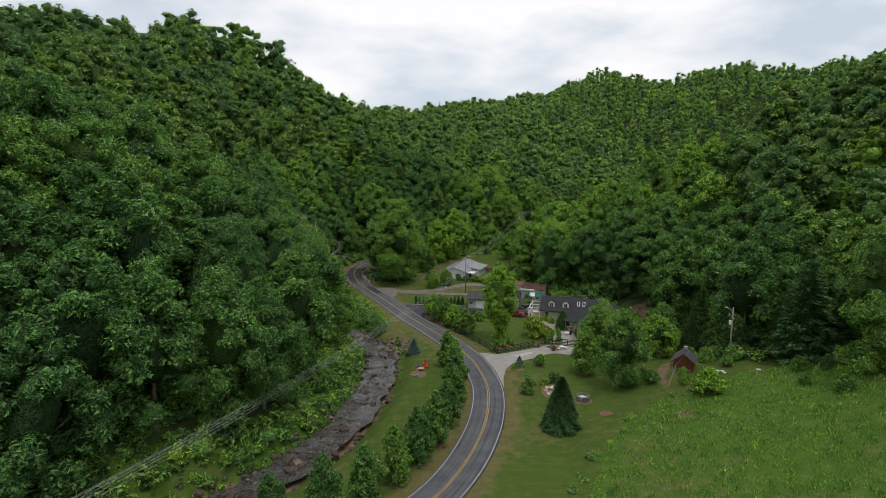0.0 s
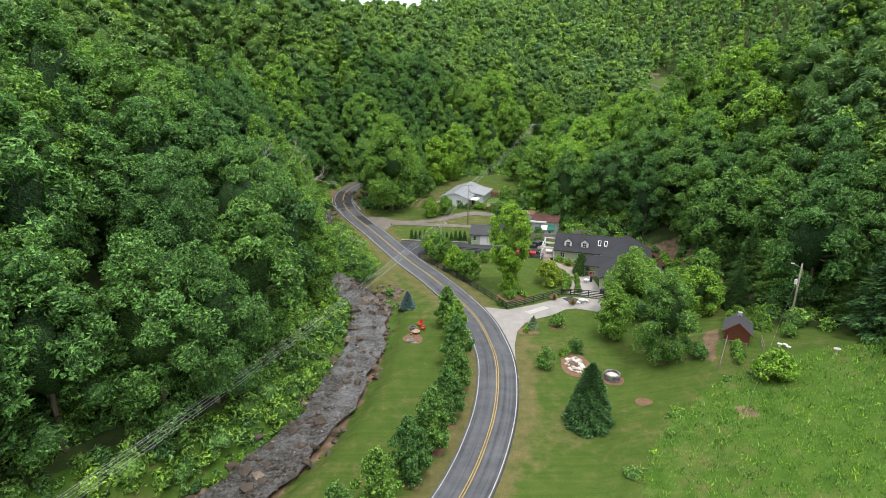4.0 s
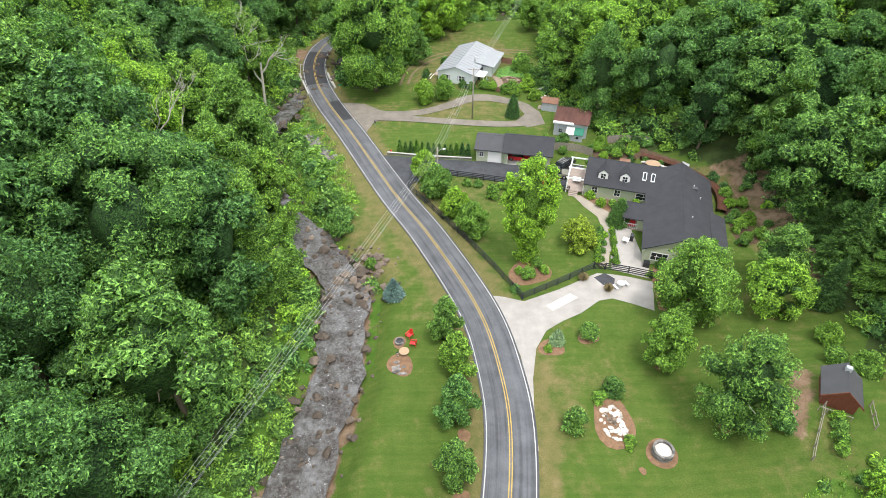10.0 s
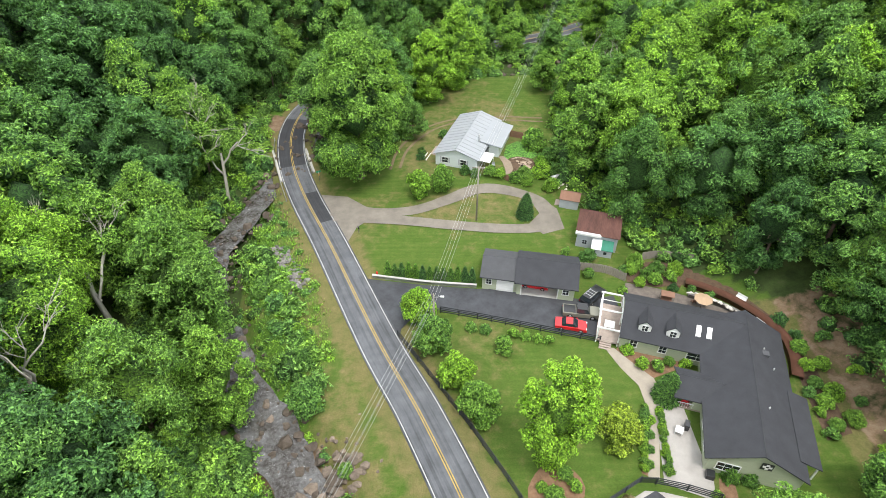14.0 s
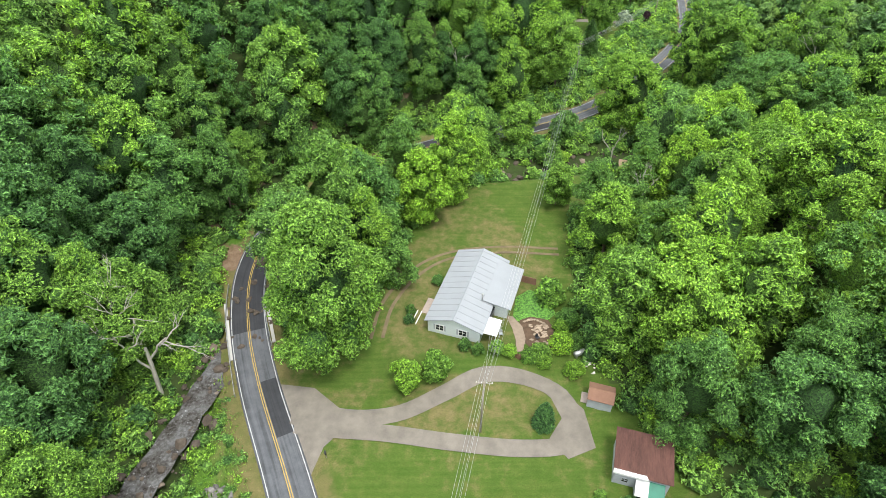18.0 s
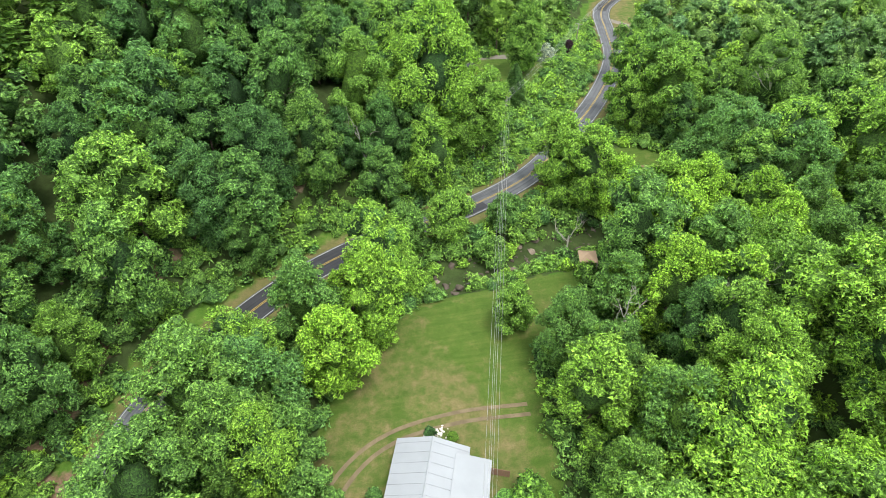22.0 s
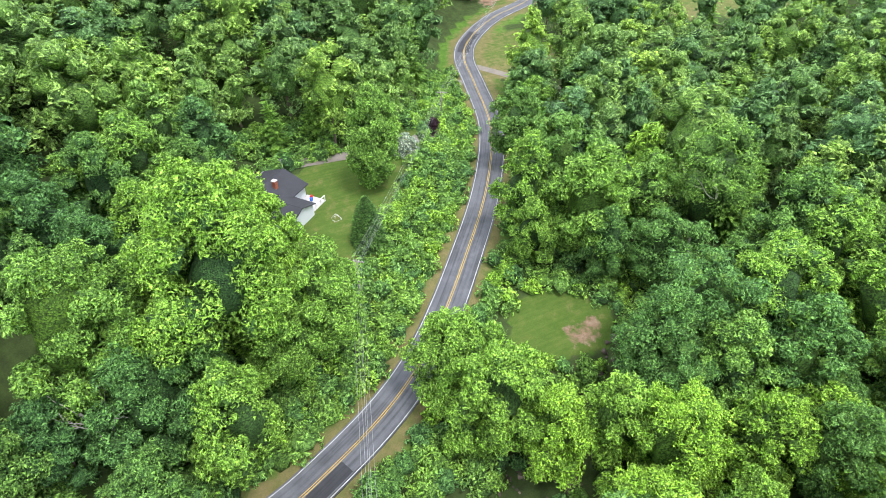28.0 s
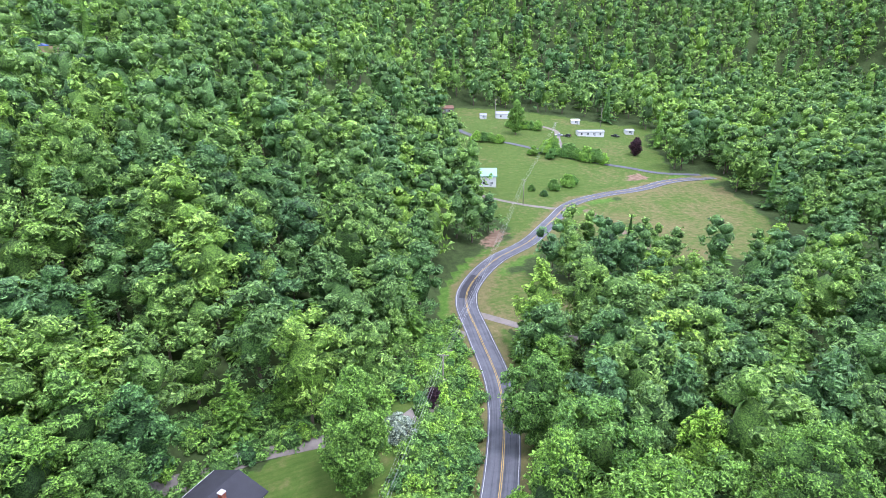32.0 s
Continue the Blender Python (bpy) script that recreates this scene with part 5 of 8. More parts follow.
def barn_shed():
    s = thing("barn_shed", 43.1, 95.8, 4.35, -28, "small red-brown garden barn with a dark gable roof", "shed")
    gable_body(s, M_BARN, -1.6, 1.6, -1.9, 1.9, -0.3, 1.75, 3.1, "y", "wall", "red-brown board walls")
    gable_roof(s, M_SHINGLE2, -1.6, 1.6, -1.9, 1.9, 1.8, 3.16, "y", 0.38, 0.1, "dark grey shingle roof")
    for sx in (-1, 1):
        extrude("trim", s, M_BARN, [(0, 3.02), (0, 3.3), (sx * 2.02, 1.6), (sx * 2.02, 1.36)], -2.24, -2.17, "y", "red-brown roof trim")
    for i in range(8):
        box("wall_board", s, M_BARN, -1.4 + i * 0.36, -1.08 + i * 0.36, -1.93, -1.9, -0.3, 1.72)
    cup = box("cupola", s, M_GREYWALL, -0.28, 0.28, 0.9, 1.4, 2.95, 3.6, "small roof cupola")
    for i in range(5):
        box("porch_rail", s, M_WOODFENCE, -1.7 + i * 0.75, -1.62 + i * 0.75, -2.9, -2.82, -0.5, 0.7)
    box("porch_rail", s, M_WOODFENCE, -1.7, 1.4, -2.9, -2.83, 0.6, 0.68)
    return s


barn_shed()


def hillside_house():
    h = thing("hillside_house", 30.4, 302.6, 9.6, 40, "low house with a broad dark shingle roof and brick chimney", "house")
    gable_body(h, M_PALEBLUE, -4.3, 4.3, -13.5, 7.0, -0.5, 2.5, 4.1, "x")
    gable_roof(h, M_SHINGLE, -4.3, 4.3, -13.5, 7.0, 2.55, 4.2, "x", 0.6, 0.14, "broad dark shingle roof")
    gable_body(h, M_PALEBLUE, -3.4, 2.8, -9.0, -3.6, -0.5, 2.3, 3.5, "y", "wing_wall")
    gable_roof(h, M_SHINGLE, -3.4, 2.8, -9.0, -2.4, 2.35, 3.55, "y", 0.5, 0.14, "", "wing_roof")
    c = box("chimney", h, M_BRICK, 2.3, 3.0, -2.0, -1.3, 3.0, 5.1, "red brick chimney")
    box("chimney_cap", c, M_CONC, 2.23, 3.07, -2.07, -1.23, 5.1, 5.2)
    box("porch_slab", h, M_CONC, 2.82, 7.2, -8.4, -4.32, -0.5, 0.1, "cluttered corner porch")
    for x in (4.4, 5.8, 7.0):
        box("porch_post", h, M_WHITE, x, x + 0.1, -8.35, -8.25, 0.1, 1.1)
    box("porch_rail", h, M_WHITE, 2.9, 7.1, -8.35, -8.25, 1.1, 1.2, "white porch rail")
    window(h, 7.01, 2.2, 1.4, 1.1, 1.1, "+x")
    box("gutter", h, M_WHITE, -13.9, 7.4, 4.86, 4.98, 2.3, 2.44, "white rain gutter along the back eave")
    extrude("vent_strip", h, M_WHITE, [(-2.0, 3.5), (-1.9, 3.5), (-1.9, 3.66), (-2.0, 3.62)], -4.5, 0.8, "x", "white roof line")
    tube("mast", h, M_STEEL, (9.6, 2.4, 0), (9.6, 2.4, 4.4), 0.03)
    for i in range(4):
        tube("aerial_rod", h, M_STEEL, (9.2, 2.4 - 0.3 + 0.2 * i, 4.35), (10.0, 2.4 - 0.3 + 0.2 * i, 4.35), 0.012, None, 5)
    for i in range(5):
        box("storage_bin", h, (M_BLUE, M_WHITE, M_GREYWALL, M_BLUE, M_RED)[i], 3.6 + 0.7 * i, 4.1 + 0.7 * i, -6.4 + 0.5 * (i % 3), -6.0 + 0.5 * (i % 3), 0.1, 0.6 + 0.12 * (i % 2), "plastic bin on the porch", 0.03)
    return h


hillside_house()


def far_house(name, x, y, yaw, lx, ly, wall, roof, label, eave=2.6, rise=1.3, z=None, wins=3):
    h = thing(name, x, y, z, yaw, label, "house")
    gable_body(h, wall, -ly / 2, ly / 2, -lx / 2, lx / 2, -1.0, eave, eave + rise, "x")
    gable_roof(h, roof, -ly / 2, ly / 2, -lx / 2, lx / 2, eave + 0.05, eave + rise + 0.08, "x", 0.4, 0.14)
    for i in range(wins):
        window(h, -lx / 2 + lx * (i + 0.6) / (wins + 0.2), -ly / 2 - 0.01, 1.4, 1.0, 1.1, "-y")
    d = box("door", h, M_GREYWALL, lx * 0.12, lx * 0.12 + 0.9, -ly / 2 - 0.06, -ly / 2, 0, 2.05)
    return h


gh = far_house("green_roof_house", 159.5, 453.5, -28, 7.5, 8.0, M_WHITE, M_TEAL, "white two-storey farmhouse with a pale green metal roof", 4.6, 2.4, None, 2)
far_house("brown_cabin", 201, 586, -20, 13, 8, M_WOODFENCE, M_BROWNROOF, "brown ranch house at the edge of the far woods")
far_house("white_outbuilding", 217.5, 561, -20, 4, 3, M_WHITE, M_METAL, "small white outbuilding by the far lane", 2.2, 0.8, None, 1)
far_house("white_ranch", 235, 559, -25, 16, 7, M_WHITE, M_METAL, "long white ranch house above the field")
far_house("mobile_home", 263, 510, -22, 16, 5, M_WHITE, M_METAL, "white mobile home with a pale roof", 2.6, 0.6, None, 4)
far_house("white_storage_shed", 291, 507, -25, 5, 4, M_WHITE, M_METAL, "small white storage shed", 2.1, 0.7, None, 1)
far_house("utility_shed", 272, 536, -25, 5, 3.5, M_WHITE, M_WHITE, "small white utility shed near the trees", 2.1, 0.6, None, 1)
far_house("grey_ranch", 345, 453, -35, 15, 8, M_GREYWALL, M_SHINGLE2, "grey ranch house among far trees")
far_house("grey_garage", 303, 398, -35, 7, 6, M_GREYWALL, M_METAL, "pale grey garage behind the tree line", 2.4, 0.8, None, 1)
far_house("pasture_shed", 137.5, 352, 20, 7, 5, M_GREYWALL, M_METAL, "shed with a pale metal roof among trees", 2.4, 0.8, None, 1)


def canopy_tent():
    c = thing("canopy_shelter", 42.8, 233.9, None, -15, "tan-roofed picnic shelter at the field's edge", "shelter")
    v = [(-1.6, -1.6, 2.3), (1.6, -1.6, 2.3), (1.6, 1.6, 2.3), (-1.6, 1.6, 2.3), (0, 0, 3.1), (-1.6, -1.6, 2.2), (1.6, -1.6, 2.2), (1.6, 1.6, 2.2), (-1.6, 1.6, 2.2)]
    f = [(0, 1, 4), (1, 2, 4), (2, 3, 4), (3, 0, 4), (0, 5, 6, 1), (1, 6, 7, 2), (2, 7, 8, 3), (3, 8, 5, 0), (5, 8, 7, 6)]
    part("roof", fresh_mesh("roof", v, f, M_TAN), None, c)
    for x in (-1.5, 1.5):
        for y in (-1.5, 1.5):
            tube("post", c, M_WOODFENCE, (x, y, -0.4), (x, y, 2.25), 0.07)
    box("platform", c, M_WOODFENCE, -1.7, 1.7, -1.7, 1.7, -0.4, 0.12)
    return c


canopy_tent()

# ---- vehicles ----
def wheel(parent, x, y, r=0.36, w=0.24):
    t = tube("tyre", parent, M_RUBBER, (x - w / 2, y, r), (x + w / 2, y, r), r, r, 14)
    tube("rim", t, M_STEEL, (x - w / 2 - 0.012, y, r), (x + w / 2 + 0.012, y, r), r * 0.58, r * 0.58, 10)


def car(x, y, yaw, paint, label, length=4.5, width=1.8, kind="saloon", z=None):
    """Front is +y. The body's side is one outline; the cabin tapers inward."""
    c = thing("car", x, y, z, yaw, label, "car")
    L, W = length / 2, width / 2
    if kind == "truck":
        side = [(-L, 0.55), (-L, 1.05), (L * 0.42, 1.08), (L * 0.48, 1.16), (L * 0.95, 1.1), (L, 0.95), (L, 0.5), (L * 0.8, 0.38), (-L * 0.95, 0.38)]
        roof = [(-L * 0.28, 1.06), (-L * 0.26, 1.75), (L * 0.3, 1.76), (L * 0.46, 1.14)]
    elif kind == "suv":
        side = [(-L, 0.5), (-L, 1.02), (L * 0.4, 1.05), (L * 0.9, 0.98), (L, 0.82), (L, 0.45), (L * 0.8, 0.32), (-L * 0.9, 0.32)]
        roof = [(-L * 0.97, 1.02), (-L * 0.86, 1.66), (L * 0.14, 1.7), (L * 0.42, 1.04)]
    else:
        side = [(-L, 0.45), (-L, 0.86), (-L * 0.7, 0.95), (L * 0.42, 0.93), (L * 0.92, 0.78), (L, 0.62), (L, 0.38), (L * 0.8, 0.26), (-L * 0.9, 0.26)]
        roof = [(-L * 0.62, 0.93), (-L * 0.36, 1.36), (L * 0.1, 1.38), (L * 0.42, 0.92)]
    bm = bmesh.new()
    n = len(side)
    ring = [[bm.verts.new((sx * W * k, p[0] * q, p[1])) for p in side] for sx, k, q in ((-1, 0.9, 0.985), (-1, 1.0, 1.0), (1, 1.0, 1.0), (1, 0.9, 0.985))]
    for i, k in ((0, 0.0), (1, 0.0)):
        pass
    for v in ring[1] + ring[2]:
        v.co.x *= 1.0
    for a, b in zip(ring[:-1], ring[1:]):
        for i in range(n):
            bm.faces.new([a[i], a[(i + 1) % n], b[(i + 1) % n], b[i]])
    bm.faces.new(ring[0])
    bm.faces.new(ring[3][::-1])
    for v in ring[1] + ring[2]:
        v.co.z -= 0.0
    for v in ring[1]:
        v.co.x = -W * 0.98
    for v in ring[2]:
        v.co.x = W * 0.98
    for v in ring[0]:
        v.co.x = -W
        v.co.z = v.co.z * 0.94 + 0.03
    for v in ring[3]:
        v.co.x = W
        v.co.z = v.co.z * 0.94 + 0.03
    bmesh.ops.recalc_face_normals(bm, faces=bm.faces[:])
    me = bpy.data.meshes.new("body")
    bm.to_mesh(me)
    bm.free()
    part("body", me, paint, c)
    m = len(roof)
    v = [(-W * 0.9 if i in (0, m - 1) else -W * 0.74, p[0], p[1]) for i, p in enumerate(roof)] + [(W * 0.9 if i in (0, m - 1) else W * 0.74, p[0], p[1]) for i, p in enumerate(roof)]
    f = [tuple(range(m))[::-1], tuple(range(m, 2 * m))] + [(i, i + 1, i + 1 + m, i + m) for i in range(m - 1)]
    part("cabin_glass", fresh_mesh("cabin_glass", v, f, M_GLASS), None, c, "dark tinted glass")
    top = M_BLACK if kind == "truck" else paint
    box("roof_panel", c, top, -W * 0.73, W * 0.73, roof[1][0] + 0.04, roof[2][0] - 0.04, roof[1][1] - 0.02, roof[1][1] + 0.05, "", 0.02)
    if kind == "truck":
        box("bed_cover", c, M_BLACK, -W * 0.8, W * 0.8, -L * 0.95, -L * 0.32, 1.055, 1.1, "black cargo bed cover")
    if kind == "suv":
        for sx in (-0.6, 0.6):
            box("roof_rail", c, M_STEEL, sx * W - 0.03, sx * W + 0.03, -L * 0.75, L * 0.05, 1.71, 1.77)
        for i in range(3):
            box("roof_bar", c, M_STEEL, -W * 0.6, W * 0.6, -L * 0.6 + i * L * 0.25, -L * 0.6 + i * L * 0.25 + 0.08, 1.74, 1.78)
    for sy in (-0.6, 0.62):
        for sx in (-1, 1):
            wheel(c, sx * (W - 0.1), sy * L, 0.4 if kind != "saloon" else 0.33)
    for sx in (-1, 1):
        box("headlight", c, M_WHITE, sx * W * 0.72 - 0.16, sx * W * 0.72 + 0.16, L * 0.93, L * 0.995, 0.68, 0.82, "", 0.02)
        box("tail_light", c, M_RED, sx * W * 0.82 - 0.1, sx * W * 0.82 + 0.1, -L - 0.012, -L + 0.05, 0.7, 0.84)
        box("mirror", c, paint, sx * (W + 0.08) - 0.08, sx * (W + 0.08) + 0.08, L * 0.3, L * 0.3 + 0.14, 0.98, 1.12, "", 0.02)
    return c


car(19.3, 144.7, -102, M_RED, "bright red coupe parked on the asphalt drive")
car(21.2, 147.2, -99, M_OLIVE, "khaki pickup truck with a black cargo cover", 5.3, 1.9, "truck")
car(23.6, 150.6, -45, M_BLACK, "black sport utility car with silver roof rails", 4.7, 1.85, "suv")
car(15.2, 153.4, -105, M_RED, "red sports car parked inside the carport", 4.3, 1.75)


# ---- fences ----
def rail_fence(name, pts, label, material, h=1.25, rails=4, gap=2.4, group="", thick=0.05, post=0.07, boards=0.14):
    f = thing(name, pts[0][0], pts[0][1], 0, 0, label, "fence", group)
    ox, oy = pts[0]
    line = []
    for (x0, y0), (x1, y1) in zip(pts[:-1], pts[1:]):
        d = math.hypot(x1 - x0, y1 - y0)
        k = max(1, round(d / gap))
        line += [(x0 + (x1 - x0) * i / k, y0 + (y1 - y0) * i / k) for i in range(k)]
    line.append(pts[-1])
    zs = land(np.array([p[0] for p in line]), np.array([p[1] for p in line]))
    for (x, y), z in zip(line, zs):
        box("post", f, material, x - ox - post, x - ox + post, y - oy - post, y - oy + post, z - 0.3, z + h + 0.08)
    for (a, za), (b, zb) in zip(zip(line[:-1], zs[:-1]), zip(line[1:], zs[1:])):
        dx, dy = b[0] - a[0], b[1] - a[1]
        d = math.hypot(dx, dy)
        nx, ny = -dy / d * thick / 2, dx / d * thick / 2
        for r in range(rails):
            z0 = 0.2 + (h - 0.25) * r / max(1, rails - 1)
            v = [(p[0] - ox + s * nx, p[1] - oy + s * ny, zz + z0 + t) for p, zz in ((a, za), (b, zb)) for s in (-1, 1) for t in (0, boards)]
            fs = [(0, 1, 3, 2), (4, 6, 7, 5), (0, 4, 5, 1), (2, 3, 7, 6), (1, 5, 7, 3), (0, 2, 6, 4)]
            part("rail", fresh_mesh("rail", v, fs, material), None, f)
    return f


rail_fence("rail_fence", [(-5.4, 143.2), (-1, 136.4), (4.3, 128.3), (8.2, 121.6), (11.6, 115.2)], "black four-rail board fence along the road", M_FENCE, group="yard fences")
rail_fence("rail_fence", [(11.7, 115.1), (17, 118.0), (22.9, 121.4)], "black board fence beside the gravel drive", M_FENCE, group="yard fences")
rail_fence("rail_fence", [(24.6, 121.2), (27.8, 120.4), (31.0, 119.3)], "black board fence across the patio", M_FENCE, group="yard fences")
rail_fence("rail_fence", [(0.6, 147.7), (6, 146.4), (12, 144.8), (17.7, 143.2), (22.8, 141.8)], "black board fence along the asphalt drive", M_FENCE, group="yard fences")
rail_fence("wire_fence", [(37.6, 89.0), (41.0, 94.4)], "low weathered garden fence by the barn", M_WOODFENCE, 0.9, 2, 1.8, "", 0.05, 0.05, 0.08)
rail_fence("wire_fence", [(44.8, 91.6), (45.9, 94.4)], "short weathered fence beside the barn", M_WOODFENCE, 0.9, 2, 1.5, "", 0.05, 0.05, 0.08)
gate = thing("gate", 23.0, 121.4, 0, 0, "black slatted garden gate", "gate")
for i in range(9):
    box("slat", gate, M_FENCE, i * 0.18, i * 0.18 + 0.09, -0.03 - i * 0.01, 0.03 - i * 0.01, 0.15, 1.35)
box("gate_rail", gate, M_FENCE, 0, 1.55, -0.09, -0.04, 1.05, 1.15)


def board_wall(name, pts, h, material, label, board=0.28, thick=0.05, tilt=0.0):
    """Upright boards side by side, following the land."""
    f = thing(name, pts[0][0], pts[0][1], 0, 0, label, "fence")
    ln = spline([(x, y, 0) for x, y in pts], board)
    zs = land(ln[:, 0], ln[:, 1])
    ox, oy = pts[0]
    for i, (a, b) in enumerate(zip(ln[:-1], ln[1:])):
        d = b[:2] - a[:2]
        d = d / (np.linalg.norm(d) + 1e-9) * board * 0.48
        nx, ny = -d[1] / board * thick * 2, d[0] / board * thick * 2
        c = (a[:2] + b[:2]) / 2 - (ox, oy)
        z0, z1 = zs[i] - 0.3, zs[i] + h * (1 + 0.03 * math.sin(i * 2.3))
        v = [(c[0] + s * d[0] + t * nx + tilt * q * ny * 0, c[1] + s * d[1] + t * ny, z) for z, q in ((z0, 0), (z1, 1)) for s in (-1, 1) for t in (-0.5, 0.5)]
        part("board", fresh_mesh("board", v, [(0, 1, 3, 2), (4, 6, 7, 5), (0, 4, 5, 1), (2, 3, 7, 6), (1, 5, 7, 3), (0, 2, 6, 4)], material), None, f)
    return f


board_wall("privacy_fence", [(21.8, 157.2), (24.6, 156.9), (27.2, 156.2), (29.6, 154.4)], 1.6, M_WOODFENCE, "grey weathered privacy fence behind the garage")
board_wall("privacy_fence", [(33.5, 159.6), (37, 160.0), (41.4, 158.5)], 1.6, M_WOODFENCE, "grey weathered fence at the wood's edge")
BARRIER = spline([(38.8, 153.8, 0), (41.4, 152.4, 0), (44.4, 150.0, 0), (47.3, 146.2, 0), (48.8, 142.4, 0), (48.4, 138.6, 0), (47.2, 135.4, 0)], 0.9)
tagged(ribbon("brown_barrier", BARRIER, -0.75, 0.75, M_BROWNWALL, 0.75, 3, False, 0, 1.1), "brown timber retaining terrace curving behind the house", "retaining wall", kind="structure")
STONEWALL = spline([(38.2, 151.0, 0), (41.5, 149.6, 0), (44.5, 147.0, 0), (46.4, 143.5, 0)], 0.8)
tagged(ribbon("stone_wall", STONEWALL, -0.3, 0.3, M_STONE, 0.7, 2, False, 0, 0.9), "low stacked stone wall behind the house", "wall", kind="structure")


# ---- garden furniture and ornaments ----
def lathe(name, parent, material, prof, n=14, label="", cx=0.0, cy=0.0):
    v = [(cx + r * math.cos(2 * math.pi * j / n), cy + r * math.sin(2 * math.pi * j / n), z) for r, z in prof for j in range(n)]
    f = [(i * n + j, i * n + (j + 1) % n, (i + 1) * n + (j + 1) % n, (i + 1) * n + j) for i in range(len(prof) - 1) for j in range(n)]
    f += [tuple(range(n - 1, -1, -1)), tuple(range((len(prof) - 1) * n, len(prof) * n))]
    return part(name, fresh_mesh(name, v, f, material, False), None, parent, label)


def lawn_chair(x, y, yaw):
    c = thing("lawn_chair", x, y, None, yaw, "red slatted lawn chair by the fire pit", "chair", "chairs round the fire pit")
    for i in range(5):
        box("seat_slat", c, M_RED, -0.28 + i * 0.115, -0.19 + i * 0.115, -0.1, 0.5, 0.36 - 0.0, 0.39)
        extrude("back_slat", c, M_RED, [(-0.1, 0.36), (-0.07, 0.36), (-0.36, 1.08 - 0.05 * abs(i - 2)), (-0.39, 1.08 - 0.05 * abs(i - 2))], -0.28 + i * 0.115, -0.19 + i * 0.115, "x")
    for sx in (-1, 1):
        box("arm", c, M_RED, sx * 0.36 - 0.06, sx * 0.36 + 0.06, -0.3, 0.52, 0.56, 0.59)
        box("leg", c, M_RED, sx * 0.34 - 0.03, sx * 0.34 + 0.03, 0.42, 0.5, 0, 0.56)
        box("leg", c, M_RED, sx * 0.34 - 0.03, sx * 0.34 + 0.03, -0.32, -0.24, 0, 0.56)
    return c


lawn_chair(-3.7, 108.4, 140)
lawn_chair(-3.1, 106.9, 80)


def stone_ring(name, x, y, r, h, label, rows=2, n=12, material=None, fill=None):
    s = thing(name, x, y, None, 0, label, "fire pit")
    for k in range(rows):
        for j in range(n):
            q0, q1 = (j + 0.5 * (k % 2)) * 6.2832 / n, (j + 0.92 + 0.5 * (k % 2)) * 6.2832 / n
            z0, z1 = k * h / rows, (k + 0.94) * h / rows
            v = [(rr * math.cos(q), rr * math.sin(q), z) for z in (z0, z1) for q in (q0, q1) for rr in (r * 0.78, r)]
            part("stone", fresh_mesh("stone", v, [(0, 1, 3, 2), (4, 6, 7, 5), (0, 4, 5, 1), (2, 3, 7, 6), (1, 5, 7, 3), (0, 2, 6, 4)], material or M_STONE), None, s)
    lathe("filling", s, fill or M_MULCH, [(r * 0.8, 0.02), (r * 0.8, h * 0.6)], 14)
    return s


round_patch("mulch_bed", -5.0, 107.3, 0.95, M_MULCH, 0.05, "ring of mulch under the lawn fire pit")
round_patch("mulch_bed", -4.7, 103.7, 1.5, M_MULCH, 0.05, "mulch bed round the flat stones", "mulch", 1.3)
stone_ring("fire_pit", -5.0, 107.3, 0.62, 0.4, "small stone fire pit on the creek lawn", 2, 10, None, M_BLACK)
st = thing("stump_table", -4.3, 105.5, None, 20, "broad tan tree-stump table", "table")
lathe("stump", st, M_BARK, [(0.5, -0.1), (0.42, 0.2), (0.46, 0.42)], 12)
lathe("top", st, M_TAN, [(0.62, 0.42), (0.66, 0.46), (0.64, 0.5)], 14, "pale sawn wooden top")
lan = thing("lantern", -5.1, 105.0, None, 0, "small dark and white garden lantern", "lantern")
for k, mt in enumerate((M_BLACK, M_WHITE, M_BRICK, M_WHITE)):
    lathe("band", lan, mt, [(0.11, k * 0.2), (0.11, k * 0.2 + 0.19)], 8)
lathe("cap", lan, M_BLACK, [(0.15, 0.8), (0.03, 0.95)], 8)
pad = thing("stone_pad", -4.9, 103.2, None, 12, "bed of flat grey slate stones", "stones")
g_ = np.random.default_rng(4)
for i in range(14):
    x, y, a = g_.uniform(-0.75, 0.75), g_.uniform(-1.1, 1.0), g_.uniform(0, 3)
    v = [((rr * math.cos(q + a)) + x, rr * math.sin(q + a) * 0.7 + y, z) for z in (-0.05, 0.09 + 0.02 * (i % 4)) for q, rr in zip(np.arange(6) * 1.047, g_.uniform(0.22, 0.36, 6))]
    part("slate", fresh_mesh("slate", v, [(5, 4, 3, 2, 1, 0), (6, 7, 8, 9, 10, 11)] + [(j, (j + 1) % 6, (j + 1) % 6 + 6, j + 6) for j in range(6)], M_STONE), None, pad)
round_patch("mulch_bed", 24.1, 91.6, 1.75, M_MULCH, 0.05, "mulch ring round the stone well", wob=0.05)
stone_ring("stone_planter", 24.1, 91.6, 1.15, 0.95, "round stacked-stone planter with a pale top", 4, 16, None, M_PALEROCK)


def boulder(name, parent, material, x, y, z, r, seed, flat=0.6):
    v = blob(ICO1_V, (x, y, z), (r, r * (0.7 + 0.5 * ((seed * 37) % 10) / 10), r * flat), seed, 0.35)
    return part(name, fresh_mesh(name, v, ICO1_F, material), None, parent)


